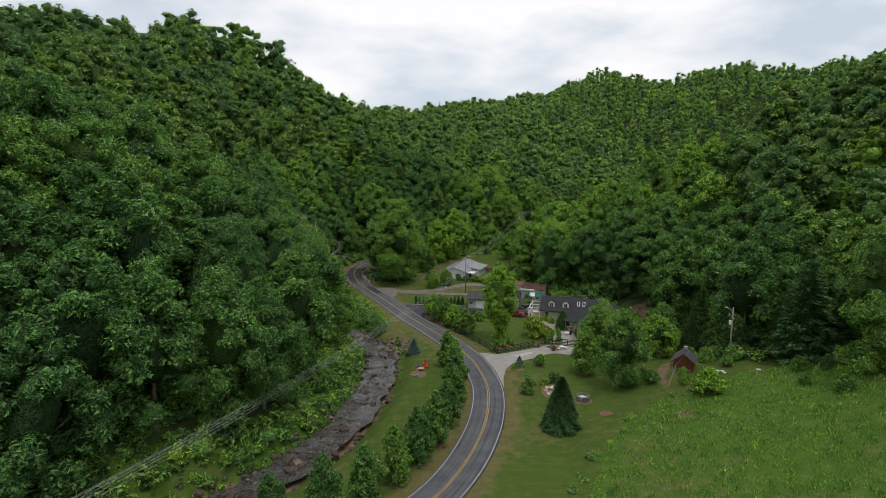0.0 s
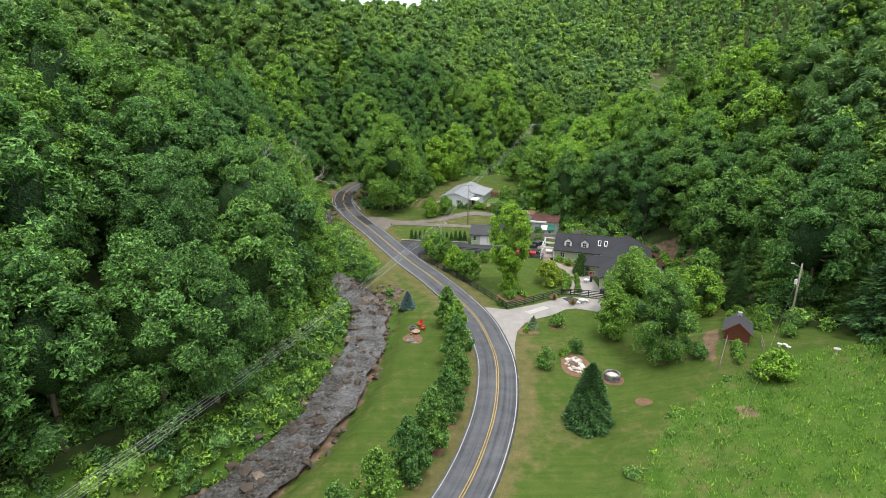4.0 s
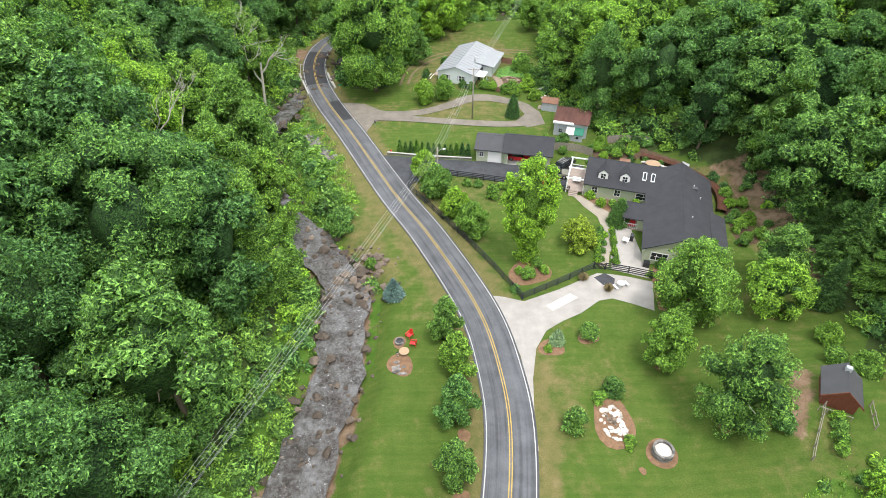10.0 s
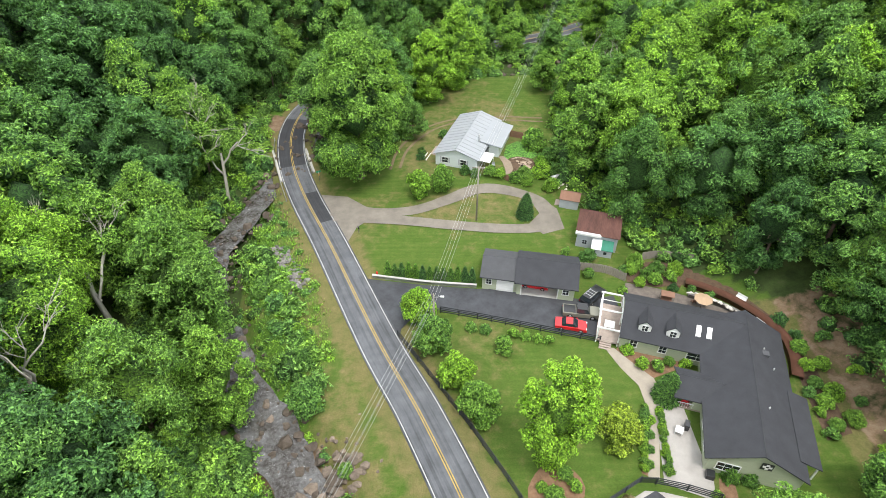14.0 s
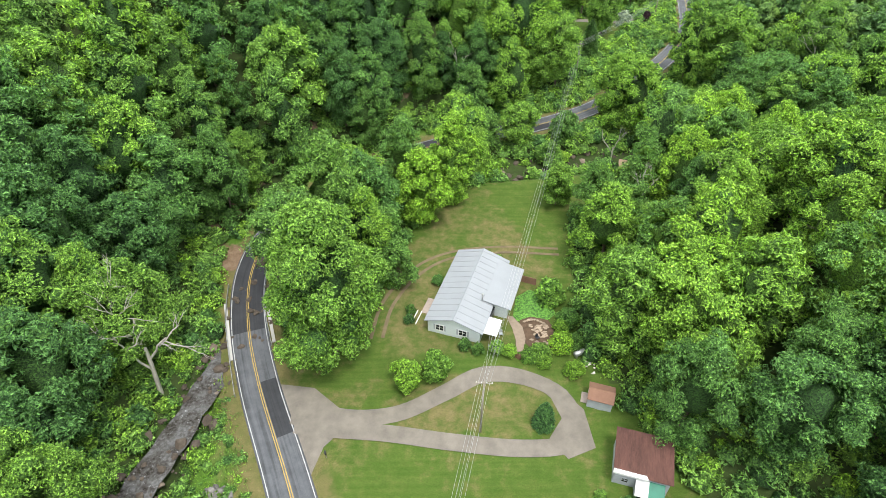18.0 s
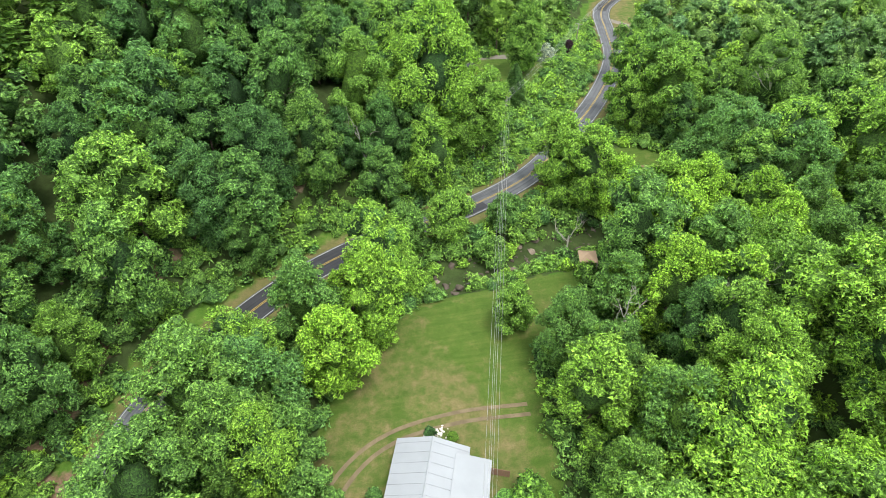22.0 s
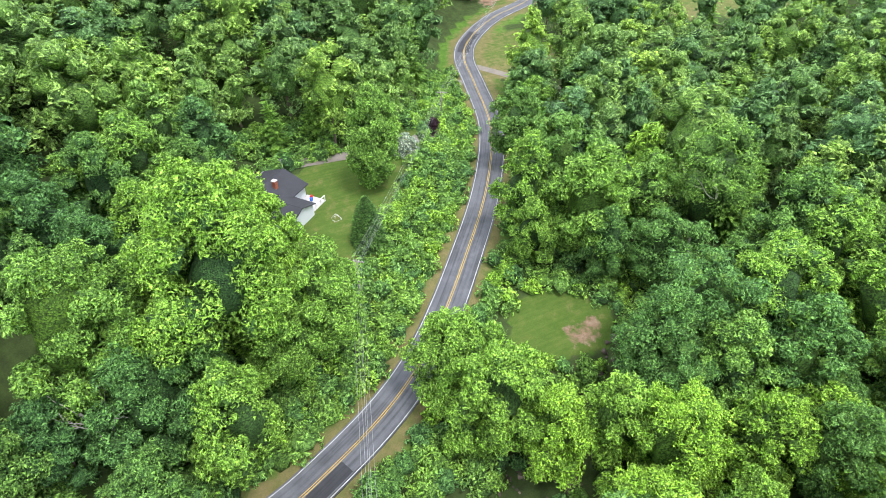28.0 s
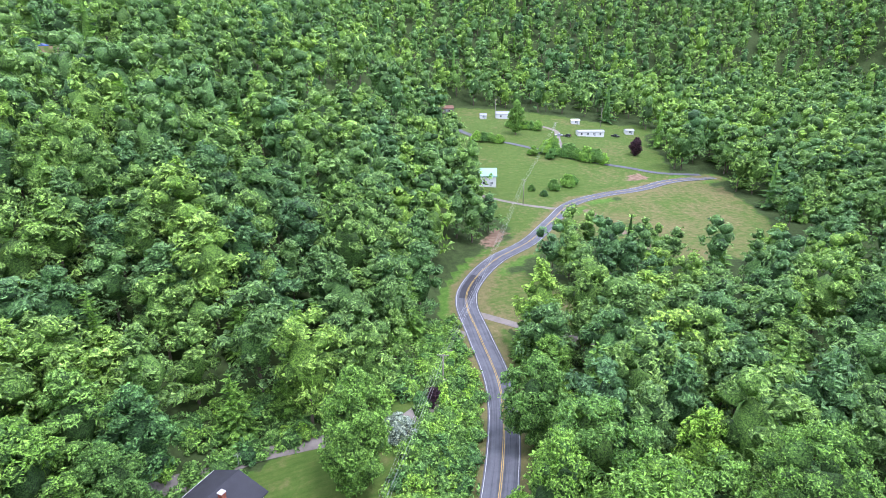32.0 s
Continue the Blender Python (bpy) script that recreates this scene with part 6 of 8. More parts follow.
bed = thing("rock_garden", 19.8, 95.4, None, 0, "garden bed of white and brown rocks", "rock garden")
round_patch("mulch_bed", 19.8, 95.6, 2.5, M_MULCH, 0.05, "mulch bed under the rock garden", "mulch", 1.35)
for i in range(80):
    q, r = g_.uniform(0, 6.28), math.sqrt(g_.uniform(0, 1))
    x, y = 1.45 * r * math.cos(q), 2.2 * r * math.sin(q)
    boulder("rock", bed, M_ROCK if (x + 0.3) ** 2 + (y - 0.2) ** 2 < 0.6 else M_PALEROCK, x, y, 0.12, g_.uniform(0.14, 0.32), i)
for x, y, r in ((26.1, 84.6, 1.0), (27.3, 103.4, 0.75), (31.6, 94.2, 1.0), (19.5, 108.1, 1.3), (14.4, 106.3, 1.5), (15.3, 94.8, 0.65), (-3.2, 70.6, 0.8), (-6.1, 66.2, 0.8), (-0.5, 75.9, 0.8), (0.8, 80.9, 0.8), (2.4, 87, 0.8), (2.9, 93.8, 0.8), (2.6, 100.2, 0.8), (13.4, 120.8, 3.0), (21.5, 89.6, 0.4)):
    round_patch("mulch_bed", x, y, r, M_MULCH, 0.05, "ring of brown mulch on the lawn")
sheet("mulch_bed", [(24.5, 140.0), (26.5, 137.6), (28.3, 135.4), (29.0, 135.8), (35.6, 138.4), (35.6, 139.6), (26, 142.3)], M_MULCH, 0.05, "planted bed along the house front", "mulch")
sheet("mulch_bed", [(25.9, 126.8), (26.7, 131.2), (25.9, 131.6), (24.6, 127), (23.4, 122.4), (24.0, 122.1)], M_MULCH, 0.05, "narrow flower bed beside the path", "mulch")
sheet("mulch_bed", [(30.8, 118.6), (31.9, 121.8), (33.5, 121.6), (32.6, 116.2), (31.2, 112.6), (30.2, 113.0)], M_MULCH, 0.055, "mulch bed at the edge of the patio", "mulch")
bench_set = thing("patio_table", 26.0, 117.6, None, 0, "round white concrete patio table", "table")
lathe("pedestal", bench_set, M_WHITE, [(0.28, 0), (0.16, 0.2), (0.2, 0.68)], 10)
lathe("top", bench_set, M_WHITE, [(0.55, 0.68), (0.58, 0.72), (0.56, 0.78)], 16)
for a in (0.3, 3.6):
    b = thing("patio_bench", 26.0 + 0.95 * math.cos(a), 117.6 + 0.95 * math.sin(a), None, math.degrees(a), "curved white concrete bench", "bench", "benches round the patio table")
    box("seat", b, M_WHITE, -0.17, 0.17, -0.5, 0.5, 0.38, 0.46, "", 0.03)
    for y in (-0.3, 0.3):
        box("foot", b, M_WHITE, -0.12, 0.12, y - 0.06, y + 0.06, 0, 0.38)
gr = thing("barbecue", 30.3, 128.2, None, 70, "black covered barbecue on the patio", "barbecue")
box("lid", gr, M_BLACK, -0.5, 0.5, -0.28, 0.28, 0.75, 1.12, "", 0.08)
box("cart", gr, M_BLACK, -0.45, 0.45, -0.25, 0.25, 0.1, 0.75)
pt = thing("side_table", 29.2, 127.6, None, 60, "small white patio table", "table")
box("top", pt, M_WHITE, -0.5, 0.5, -0.45, 0.45, 0.66, 0.71, "", 0.02)
for sx in (-0.42, 0.42):
    for sy in (-0.38, 0.38):
        box("leg", pt, M_WHITE, sx - 0.03, sx + 0.03, sy - 0.03, sy + 0.03, 0, 0.66)
um = thing("patio_umbrella", 39.2, 148.4, None, 0, "tan patio umbrella behind the house", "umbrella")
tube("pole", um, M_WOODFENCE, (0, 0, 0), (0, 0, 2.5), 0.04)
v = [(0, 0, 2.55)] + [(1.35 * math.cos(k * math.pi / 4), 1.35 * math.sin(k * math.pi / 4), 2.0) for k in range(8)] + [(1.3 * math.cos(k * math.pi / 4), 1.3 * math.sin(k * math.pi / 4), 1.94) for k in range(8)]
part("canopy", fresh_mesh("canopy", v, [(0, k + 1, (k + 1) % 8 + 1) for k in range(8)] + [(k + 1, k + 9, (k + 1) % 8 + 9, (k + 1) % 8 + 1) for k in range(8)], M_TAN), None, um)
wb = thing("garden_bench", 48.2, 92.4, None, 130, "white curved garden bench near the barn", "bench")
for a in (-0.6, 0.0, 0.6):
    box("seat", wb, M_WHITE, a * 0.9 - 0.3, a * 0.9 + 0.3, abs(a) * 0.7 - 0.2, abs(a) * 0.7 + 0.2, 0.38, 0.48, "", 0.03)
for a in (-0.6, 0.6):
    box("foot", wb, M_WHITE, a * 0.9 - 0.1, a * 0.9 + 0.1, 0.3, 0.55, 0, 0.38)
bb = thing("bird_bath", 51.0, 86.5, None, 0, "pale stone bird bath in the meadow", "bird bath")
lathe("stem", bb, M_PALEROCK, [(0.22, 0), (0.1, 0.2), (0.1, 0.6)], 10)
lathe("bowl", bb, M_PALEROCK, [(0.12, 0.6), (0.42, 0.72), (0.42, 0.78), (0.3, 0.74)], 14)
hyd = thing("hydrant", -9.5, 156.1, None, 0, "small red marker post by the drive wall", "post")
lathe("body", hyd, M_RED, [(0.16, 0), (0.14, 0.55), (0.05, 0.72)], 8)
mb = thing("mailbox", -13.6, 166.9, None, 20, "black mailbox on a post with a planter", "mailbox")
box("post", mb, M_WOODFENCE, -0.05, 0.05, -0.05, 0.05, 0, 1.1)
extrude("box", mb, M_BLACK, [(-0.13, 1.1), (0.13, 1.1), (0.13, 1.25), (0.07, 1.35), (-0.07, 1.35), (-0.13, 1.25)], -0.28, 0.28, "y")
sg = thing("road_sign", -23.2, 183.6, None, 30, "small green and yellow road sign on a post", "sign")
tube("post", sg, M_STEEL, (0, 0, -0.3), (0, 0, 2.3), 0.035)
box("sign_plate", sg, M_SIGN, -0.45, 0.45, -0.03, 0.0, 2.05, 2.35)
box("marker_plate", sg, M_YELLOW, -0.15, 0.15, -0.035, -0.005, 1.3, 1.75)


# ---- bridge rails and poles ----
def guard_rail(pts, label):
    f = thing("guard_rail", pts[0][0], pts[0][1], 0, 0, label, "guard rail", "bridge rails")
    ox, oy = pts[0]
    ln = spline([(x, y, 0) for x, y in pts], 2.0)
    zz = along(ln[:, 0], ln[:, 1], ROAD)[3][0]
    for (x, y, _), z in zip(ln, zz):
        box("post", f, M_STEEL, x - ox - 0.07, x - ox + 0.07, y - oy - 0.07, y - oy + 0.07, z - 0.5, z + 0.72)
    up = ln.copy()
    up[:, 2] = zz
    up[:, :2] -= (ox, oy)
    for dz in (0.45, 0.6):
        o = ribbon("beam", up, -0.05, 0.05, M_STEEL, dz + 0.12, 2, True, 0, 0.14)
        o.parent = f
    return f


guard_rail([(-28.3, 176.6), (-31.4, 184.5), (-34.0, 191.8), (-35.6, 199.5)], "grey steel guard rail on the creek bridge")
guard_rail([(-25.2, 186.4), (-27.6, 192.8), (-29.2, 199.5)], "short grey guard rail on the bridge's inner side")
br = thing("bridge", -29.8, 190.5, 0, 20, "concrete road bridge over the creek", "bridge")
box("edge_beam", br, M_CONC, -3.6, -3.1, -6.5, 6.5, -0.6, 0.18)
box("edge_beam", br, M_CONC, 3.1, 3.6, -5, 5, -0.6, 0.12)


def pole(x, y, top, label, arms=1, lean=0.0, lamp=False, yaw=0.0):
    z0 = float(land(np.array([x]), np.array([y]))[0])
    p = thing("utility_pole", x, y, z0, yaw, label, "utility pole", "power line poles")
    tube("pole", p, M_POLE, (0, 0, -0.5), (0, 0, top - z0), 0.17, 0.11, 9)
    for k in range(arms):
        a = box("crossarm", p, M_POLE, -1.1, 1.1, -0.06, 0.06, top - z0 - 0.35 - k * 0.9, top - z0 - 0.22 - k * 0.9)
        for sx in (-1.0, -0.35, 0.35, 1.0):
            lathe("insulator", a, M_WHITE, [(0.045, top - z0 - 0.22 - k * 0.9), (0.06, top - z0 - 0.12 - k * 0.9), (0.03, top - z0 - 0.04 - k * 0.9)], 6, "", sx, 0)
    if lamp:
        tube("lamp_arm", p, M_STEEL, (0, 0, top - z0 - 0.7), (1.1, -0.3, top - z0 - 0.2), 0.035)
        box("lamp_head", p, M_WHITE, 0.9, 1.4, -0.45, -0.2, top - z0 - 0.28, top - z0 - 0.14, "pale street lamp head", 0.03)
    return p


pole(-0.3, 142.9, 8.6, "weathered wooden pole with a street lamp", 0, lamp=True)
pole(7.0, 170.6, 11.2, "weathered utility pole in the gravel loop", 1, yaw=-5)
pole(39.4, 276.7, 15.8, "tall utility pole on the brushy bank", 1, yaw=-38)
pole(74.4, 322.1, 14.5, "utility pole with crossarm beside the drive", 1, yaw=-32)
rp = pole(53.2, 99.8, 14.4, "wooden pole with a lamp and transformer", 0, lamp=True, yaw=160)
lathe("transformer", rp, M_WHITE, [(0.22, 7.0), (0.22, 7.7), (0.1, 7.8)], 10, "pale grey transformer can", 0.35, 0)
pole(-40, 38, 9.5, "utility pole beyond the creek", 0)
pole(160, 425, 18, "utility pole beside the field lane", 1, yaw=-40)
pole(229.5, 500, 28, "utility pole beside the upper lane", 1, yaw=-40)
pole(226, 560, 36, "far utility pole behind the white house", 1)
pole(283, 524, 31, "far utility pole by the trees", 1)


def wires(pts, sag, offs, label, r=0.016):
    """Hanging cables between poles."""
    f = thing("power_lines", pts[0][0], pts[0][1], pts[0][2], 0, label, "cables")
    o = Vector(pts[0])
    for off, dz in offs:
        chain = []
        for a, b in zip(pts[:-1], pts[1:]):
            d = Vector((b[0] - a[0], b[1] - a[1], 0)).normalized()
            sd = Vector((d.y, -d.x, 0)) * off
            for i in range(12):
                t = i / 12
                p = Vector(a).lerp(Vector(b), t) + sd - o
                p.z += dz - 4 * sag * t * (1 - t) * (b[1] - a[1]) / 60
                chain.append(p)
        chain.append(Vector(pts[-1]) + sd - o)
        v = [(p.x + r * cx, p.y, p.z + r * cz) for p in chain for cx, cz in ((-1, -0.6), (1, -0.6), (0, 1))]
        fs = [(i * 3 + j, i * 3 + (j + 1) % 3, i * 3 + 3 + (j + 1) % 3, i * 3 + 3 + j) for i in range(len(chain) - 1) for j in range(3)]
        part("cable", fresh_mesh("cable", v, fs, M_WIRE), None, f)


wires([(-40, 38, 9.3), (-0.3, 142.9, 8.5), (7.0, 170.6, 11.0), (39.4, 276.7, 15.6), (74.4, 322.1, 14.3), (160, 425, 17.8), (229.5, 500, 27.8)], 1.0, ((-0.7, 0), (-0.25, 0.1), (0.25, 0.1), (0.7, 0), (0.0, -0.9)), "bundle of pale power lines following the valley")
wires([(7.0, 170.6, 10.0), (9.5, 187, 4.2)], 0.3, ((0, 0),), "single service cable to the pale house")
wires([(53.2, 99.8, 13.5), (24, 60, 16)], 0.6, ((0, 0),), "single cable over the meadow", 0.008)


# ---- terrace behind the house ----
sheet("slate_terrace", [(27.6, 149.6), (29.6, 154.0), (34, 152.8), (38.2, 151.0), (43, 148.2), (46.4, 143.2), (45.0, 139.6), (41.2, 143.8), (34, 146.4)], M_TERRACE, 0.09, "dark slate terrace behind the house", "terrace")
sheet("planting_bed", [(29.8, 154.2), (30.6, 158.4), (36.0, 159.2), (41.0, 157.2), (46.0, 152.6), (49.6, 146.0), (50.8, 138.0), (50.2, 127.5), (46.6, 126.5), (47.8, 136.0), (48.6, 142.6), (44.0, 149.8), (38.6, 153.6), (34.2, 153.0)], M_DARKMULCH, 0.06, "dark mulched bank with shrubs behind the house", "mulch")
rug = thing("outdoor_rug", 39.6, 146.3, None, -17, "dark brown outdoor rug on the terrace", "rug")
box("weave", rug, M_BLACK, -1.3, 1.3, -1.0, 1.0, 0.1, 0.125)
for x, y, a in ((42.1, 145.4, 35), (42.9, 144.5, 70)):
    lo = thing("sun_lounger", x, y, None, a, "pale cushioned lounger on the terrace", "lounger", "loungers on the terrace")
    box("seat", lo, M_WHITE, -0.32, 0.32, -0.6, 0.5, 0.34, 0.44, "", 0.04)
    extrude("backrest", lo, M_WHITE, [(0.48, 0.36), (1.0, 0.8), (0.94, 0.88), (0.44, 0.45)], -0.32, 0.32, "x")
    for sx in (-0.27, 0.27):
        for sy in (-0.5, 0.42):
            box("leg", lo, M_STEEL, sx - 0.025, sx + 0.025, sy - 0.025, sy + 0.025, 0.05, 0.35)
sw = thing("garden_swing", 34.4, 149.6, None, -17, "brown canopied garden swing", "swing")
box("canopy", sw, M_BROWNROOF, -0.95, 0.95, -0.65, 0.65, 1.85, 1.93, "brown canopy", 0.03)
box("seat", sw, M_BROWNROOF, -0.8, 0.8, -0.3, 0.3, 0.5, 0.6, "", 0.03)
box("backrest", sw, M_BROWNROOF, -0.8, 0.8, 0.28, 0.36, 0.6, 1.1, "", 0.03)
for sx in (-0.9, 0.9):
    for sy in (-0.55, 0.55):
        tube("post", sw, M_BLACK, (sx, sy, 0), (sx, sy, 1.86), 0.03)
for x, y, a, m, lab in ((37.1, 148.0, 20, M_BLACK, "dark wicker chair on the terrace"), (38.4, 147.3, 80, M_BROWNROOF, "brown patio chair beside the umbrella"), (38.6, 149.6, 190, M_BROWNROOF, "brown patio chair beside the umbrella"), (37.2, 152.8, 200, M_BROWNROOF, "wooden chair among the shrubs"), (46.0, 150.2, -50, M_WHITE, "white bench seat above the barrier"), (46.4, 145.0, -60, M_WHITE, "white bench seat on the terrace"), (17.0, 186.6, 30, M_BLACK, "dark chair on the flagstones"), (11.2, 187.3, 0, M_GREYWALL, "grey metal patio chair on the deck")):
    ch = thing("garden_chair", x, y, None, a, lab, "chair")
    w = 0.75 if m is M_WHITE else 0.3
    box("seat", ch, m, -w, w, -0.28, 0.28, 0.38, 0.46, "", 0.02)
    box("backrest", ch, m, -w, w, 0.24, 0.31, 0.46, 0.95, "", 0.02)
    for sx in (-w + 0.05, w - 0.05):
        for sy in (-0.22, 0.24):
            box("leg", ch, m, sx - 0.025, sx + 0.025, sy - 0.025, sy + 0.025, 0, 0.4)


def stone_bed(name, spots, sizes, material, label, seed, flat=0.35, lift=0.1):
    """A spread of single stones."""
    g = np.random.default_rng(seed)
    o = thing(name, spots[0][0], spots[0][1], None, 0, label, "stones")
    b = o.matrix_basis.translation
    for x, y in spots:
        r = g.uniform(*sizes)
        z = float(land(np.array([x]), np.array([y]))[0]) - b.z + lift
        part("stone", fresh_mesh("stone", blob(ICO1_V, (x - b.x, y - b.y, z), (r, r * g.uniform(0.6, 1), r * flat), int(g.integers(9999)), 0.4), ICO1_F, material), None, o)
    return o


gs_ = np.random.default_rng(31)
stone_bed("slate_slabs", [(44.0 + 2.4 * t + gs_.normal() * 0.35, 146.0 - 3.2 * t + gs_.normal() * 0.4) for t in gs_.uniform(0, 1, 34)], (0.2, 0.5), M_STONE, "heap of grey slate slabs behind the house", 1, 0.25, 0.16)
stone_bed("edging_stones", [(38.2 + 8.2 * t + gs_.normal() * 0.1, 151.1 - 1.2 * t - 6.7 * t * t) for t in np.linspace(0, 1, 36)], (0.2, 0.34), M_PALEROCK, "pale stones edging the raised bed", 2, 0.7, 0.75)

# ---- stone garden beside the pale house ----
sheet("ground_cover", [(13.4, 190.6), (14.6, 195.8), (17.0, 197.6), (20.4, 196.6), (20.8, 192.0), (18.6, 190.0), (16.2, 189.6)], M_COVER, 0.08, "low dark green ground cover beside the house", "plants")
sheet("bare_soil", [(14.6, 190.4), (16.4, 191.2), (19.4, 190.6), (20.2, 188.2), (19.2, 185.0), (16.2, 184.2), (14.6, 186.0)], M_DARKMULCH, 0.1, "brown soil round the flagstones", "soil", 0.7)
sheet("curved_path", [(12.4, 191.6), (13.6, 191.2), (14.9, 189.0), (15.1, 186.4), (14.4, 184.0), (13.3, 183.8), (13.5, 186.2), (13.2, 188.6)], M_FLAG, 0.13, "curved tan stone path from the deck", "path", 0.7)
stone_bed("flagstones", [(16.0 + gs_.uniform(0, 2.8), 185.4 + gs_.uniform(0, 4.0)) for k in range(48)], (0.2, 0.4), M_FLAG, "loose tan flagstones set in soil", 3, 0.25, 0.14)
stone_bed("path_edging", [(15.3 + 3.8 * t, 190.0 + 1.0 * math.sin(t * 3) - 1.2 * t) for t in np.linspace(0, 1, 18)], (0.16, 0.28), M_FLAG, "row of tan stones round the garden", 4, 0.7, 0.2)
stone_bed("pale_rubble", [(10.4 + gs_.normal() * 1.0, 206.8 + gs_.normal() * 0.5) for k in range(40)] , (0.1, 0.25), M_PALEROCK, "pale rubble behind the house", 5, 0.5, 0.05)
stone_bed("pale_rubble", [(24.4 + gs_.normal() * 0.7, 182.0 + gs_.normal() * 0.6) for k in range(24)], (0.12, 0.3), M_PALEROCK, "pale rocks at the wood's edge", 6, 0.5, 0.05)
board_wall("garden_fence", [(13.6, 201.0), (16.0, 199.8), (18.4, 198.8)], 1.5, M_BROWNROOF, "brown board fence behind the pale house")
board_wall("garden_fence", [(12.8, 183.4), (13.6, 182.6), (15.0, 183.0)], 1.2, M_BROWNROOF, "short brown fence at the end of the path")
tank = thing("propane_tank", 23.2, 183.8, None, 25, "grey horizontal fuel tank at the wood's edge", "tank")
tube("shell", tank, M_STEEL, (-0.9, 0, 0.75), (0.9, 0, 0.75), 0.42, None, 12)
for sx in (-0.6, 0.6):
    box("foot", tank, M_STEEL, sx - 0.1, sx + 0.1, -0.3, 0.3, 0, 0.4)

# ---- yard of the hillside house ----
gc_ = np.random.default_rng(44)
for i in range(26):
    t = gc_.uniform(0, 1)
    x, y = 18.8 + 5.4 * t + gc_.normal() * 0.35, 305.6 + 4.0 * t + gc_.normal() * 0.35
    w, d, hh = gc_.uniform(0.15, 0.5), gc_.uniform(0.12, 0.4), gc_.uniform(0.2, 0.75)
    jb = thing("storage_box", x, y, None, gc_.uniform(0, 180), ("white plastic crate in the yard clutter", "grey metal box in the yard clutter", "black bin in the yard clutter", "weathered wooden crate in the yard clutter")[i % 4], "box", "clutter behind the hillside house")
    m = (M_WHITE, M_STEEL, M_BLACK, M_WOODFENCE)[i % 4]
    box("body", jb, m, -w, w, -d, d, -0.1, hh, "", 0.02)
    box("rim", jb, m, -w - 0.03, w + 0.03, -d - 0.03, d + 0.03, hh - 0.01, hh + 0.05)
pb = thing("work_table", 22.4, 308.9, None, 22, "long pale work table behind the house", "table")
box("top", pb, M_WHITE, -1.3, 1.3, -0.5, 0.5, 0.8, 0.88, "", 0.02)
for sx in (-1.15, 1.15):
    for sy in (-0.4, 0.4):
        box("leg", pb, M_WOODFENCE, sx - 0.04, sx + 0.04, sy - 0.04, sy + 0.04, -0.1, 0.8)
fr = thing("drying_frame", 41.4, 294.9, None, 10, "pale pyramid-shaped mesh frame on the lawn", "frame")
for sx in (-1, 1):
    for sy in (-1, 1):
        tube("strut", fr, M_WHITE, (sx * 0.7, sy * 0.7, 0), (0, 0, 1.1), 0.018, None, 5)
    tube("foot_rail", fr, M_WHITE, (sx * 0.7, -0.7, 0.02), (sx * 0.7, 0.7, 0.02), 0.018, None, 5)
    tube("foot_rail", fr, M_WHITE, (-0.7, sx * 0.7, 0.02), (0.7, sx * 0.7, 0.02), 0.018, None, 5)
car(247, 511, 30, M_BLACK, "dark car parked before the mobile home", 4.6, 1.8, "suv")
car(243, 514, 60, M_GREYWALL, "grey car parked before the mobile home")
car(277, 503, 20, M_BLACK, "dark pickup beside the mobile home", 5.2, 1.9, "truck")
car(138, 362, 40, M_WHITE, "white car beside the pasture shed")
far_house("hill_trailer", 9.5, 484.0, 12, 15, 5, M_GREYWALL, M_METAL, "grey trailer with a pale roof in a hill clearing", 2.6, 0.5, None, 3)
for x, y, a, m, lab in ((-6, 496, 20, M_WHITE, "white car in the hill clearing"), (-3.5, 499, 50, M_BLUE, "blue car in the hill clearing"), (-1.5, 494, 90, M_BLACK, "dark car in the hill clearing"), (3.5, 497, 15, M_BLACK, "dark truck in the hill clearing")):
    car(x, y, a, m, lab)

# ---- planted trees and shrubs ----
K_ROW = plant("street_maple", tree_meshes("cone", 8.2, 4.3, 8800, 0.15, 11, 0.14, tint=0.05), "young upright maple in a row beside the road", "tree", "row of maples along the road")
for i, (x, y) in enumerate(((-6.2, 66.5), (-3.5, 71.5), (-1.0, 76.7), (0.6, 82.2), (1.8, 88.6), (2.1, 95.6), (2.4, 102.2), (0.9, 108), (-9.3, 62), (-13.6, 58.6), (-18.6, 55.4))):
    if i:
        put(K_ROW, x, y, rng.uniform(0.9, 1.06))
    else:
        K_ROW.matrix_basis = at_ground(x, y)


def hero(name, x, y, kind, h, w, leaves, size, label, seed, leaf=None, bark=None, trunk=0.25, category="tree", group="", tint=0.25):
    if kind in CROWNS:
        leaves, size = int(leaves * 1.7), size * 0.74
    t = plant(name, tree_meshes(kind, h, w, leaves, size, seed, trunk, leaf, bark, tint), label, category, group)
    t.matrix_basis = at_ground(x, y, seed * 1.3)
    return t


hero("tulip_tree", 13.1, 123.6, "egg", 18, 8.4, 14000, 0.22, "tall oval tree with dense bright green leaves in the yard", 21, trunk=0.4, tint=0.6)
hero("golden_shrub_tree", 21.4, 127.2, "ball", 4.6, 5.8, 3800, 0.24, "low spreading tree with yellow-green leaves", 22, M_LIME, trunk=0.15)
K_FT = hero("fence_tree", -2.6, 146.4, "oval", 6.0, 5.0, 3600, 0.26, "small round-headed tree beside the black fence", 23, trunk=0.12, group="trees along the fence")
for x, y, s in ((-0.4, 140.8, 1.08), (2.7, 135.0, 0.95), (5.3, 130.2, 1.0)):
    put(K_FT, x, y, s)
hero("sapling", 9.2, 140.4, "ball", 2.8, 2.6, 1200, 0.2, "small young tree on the lawn", 24, trunk=0.06)
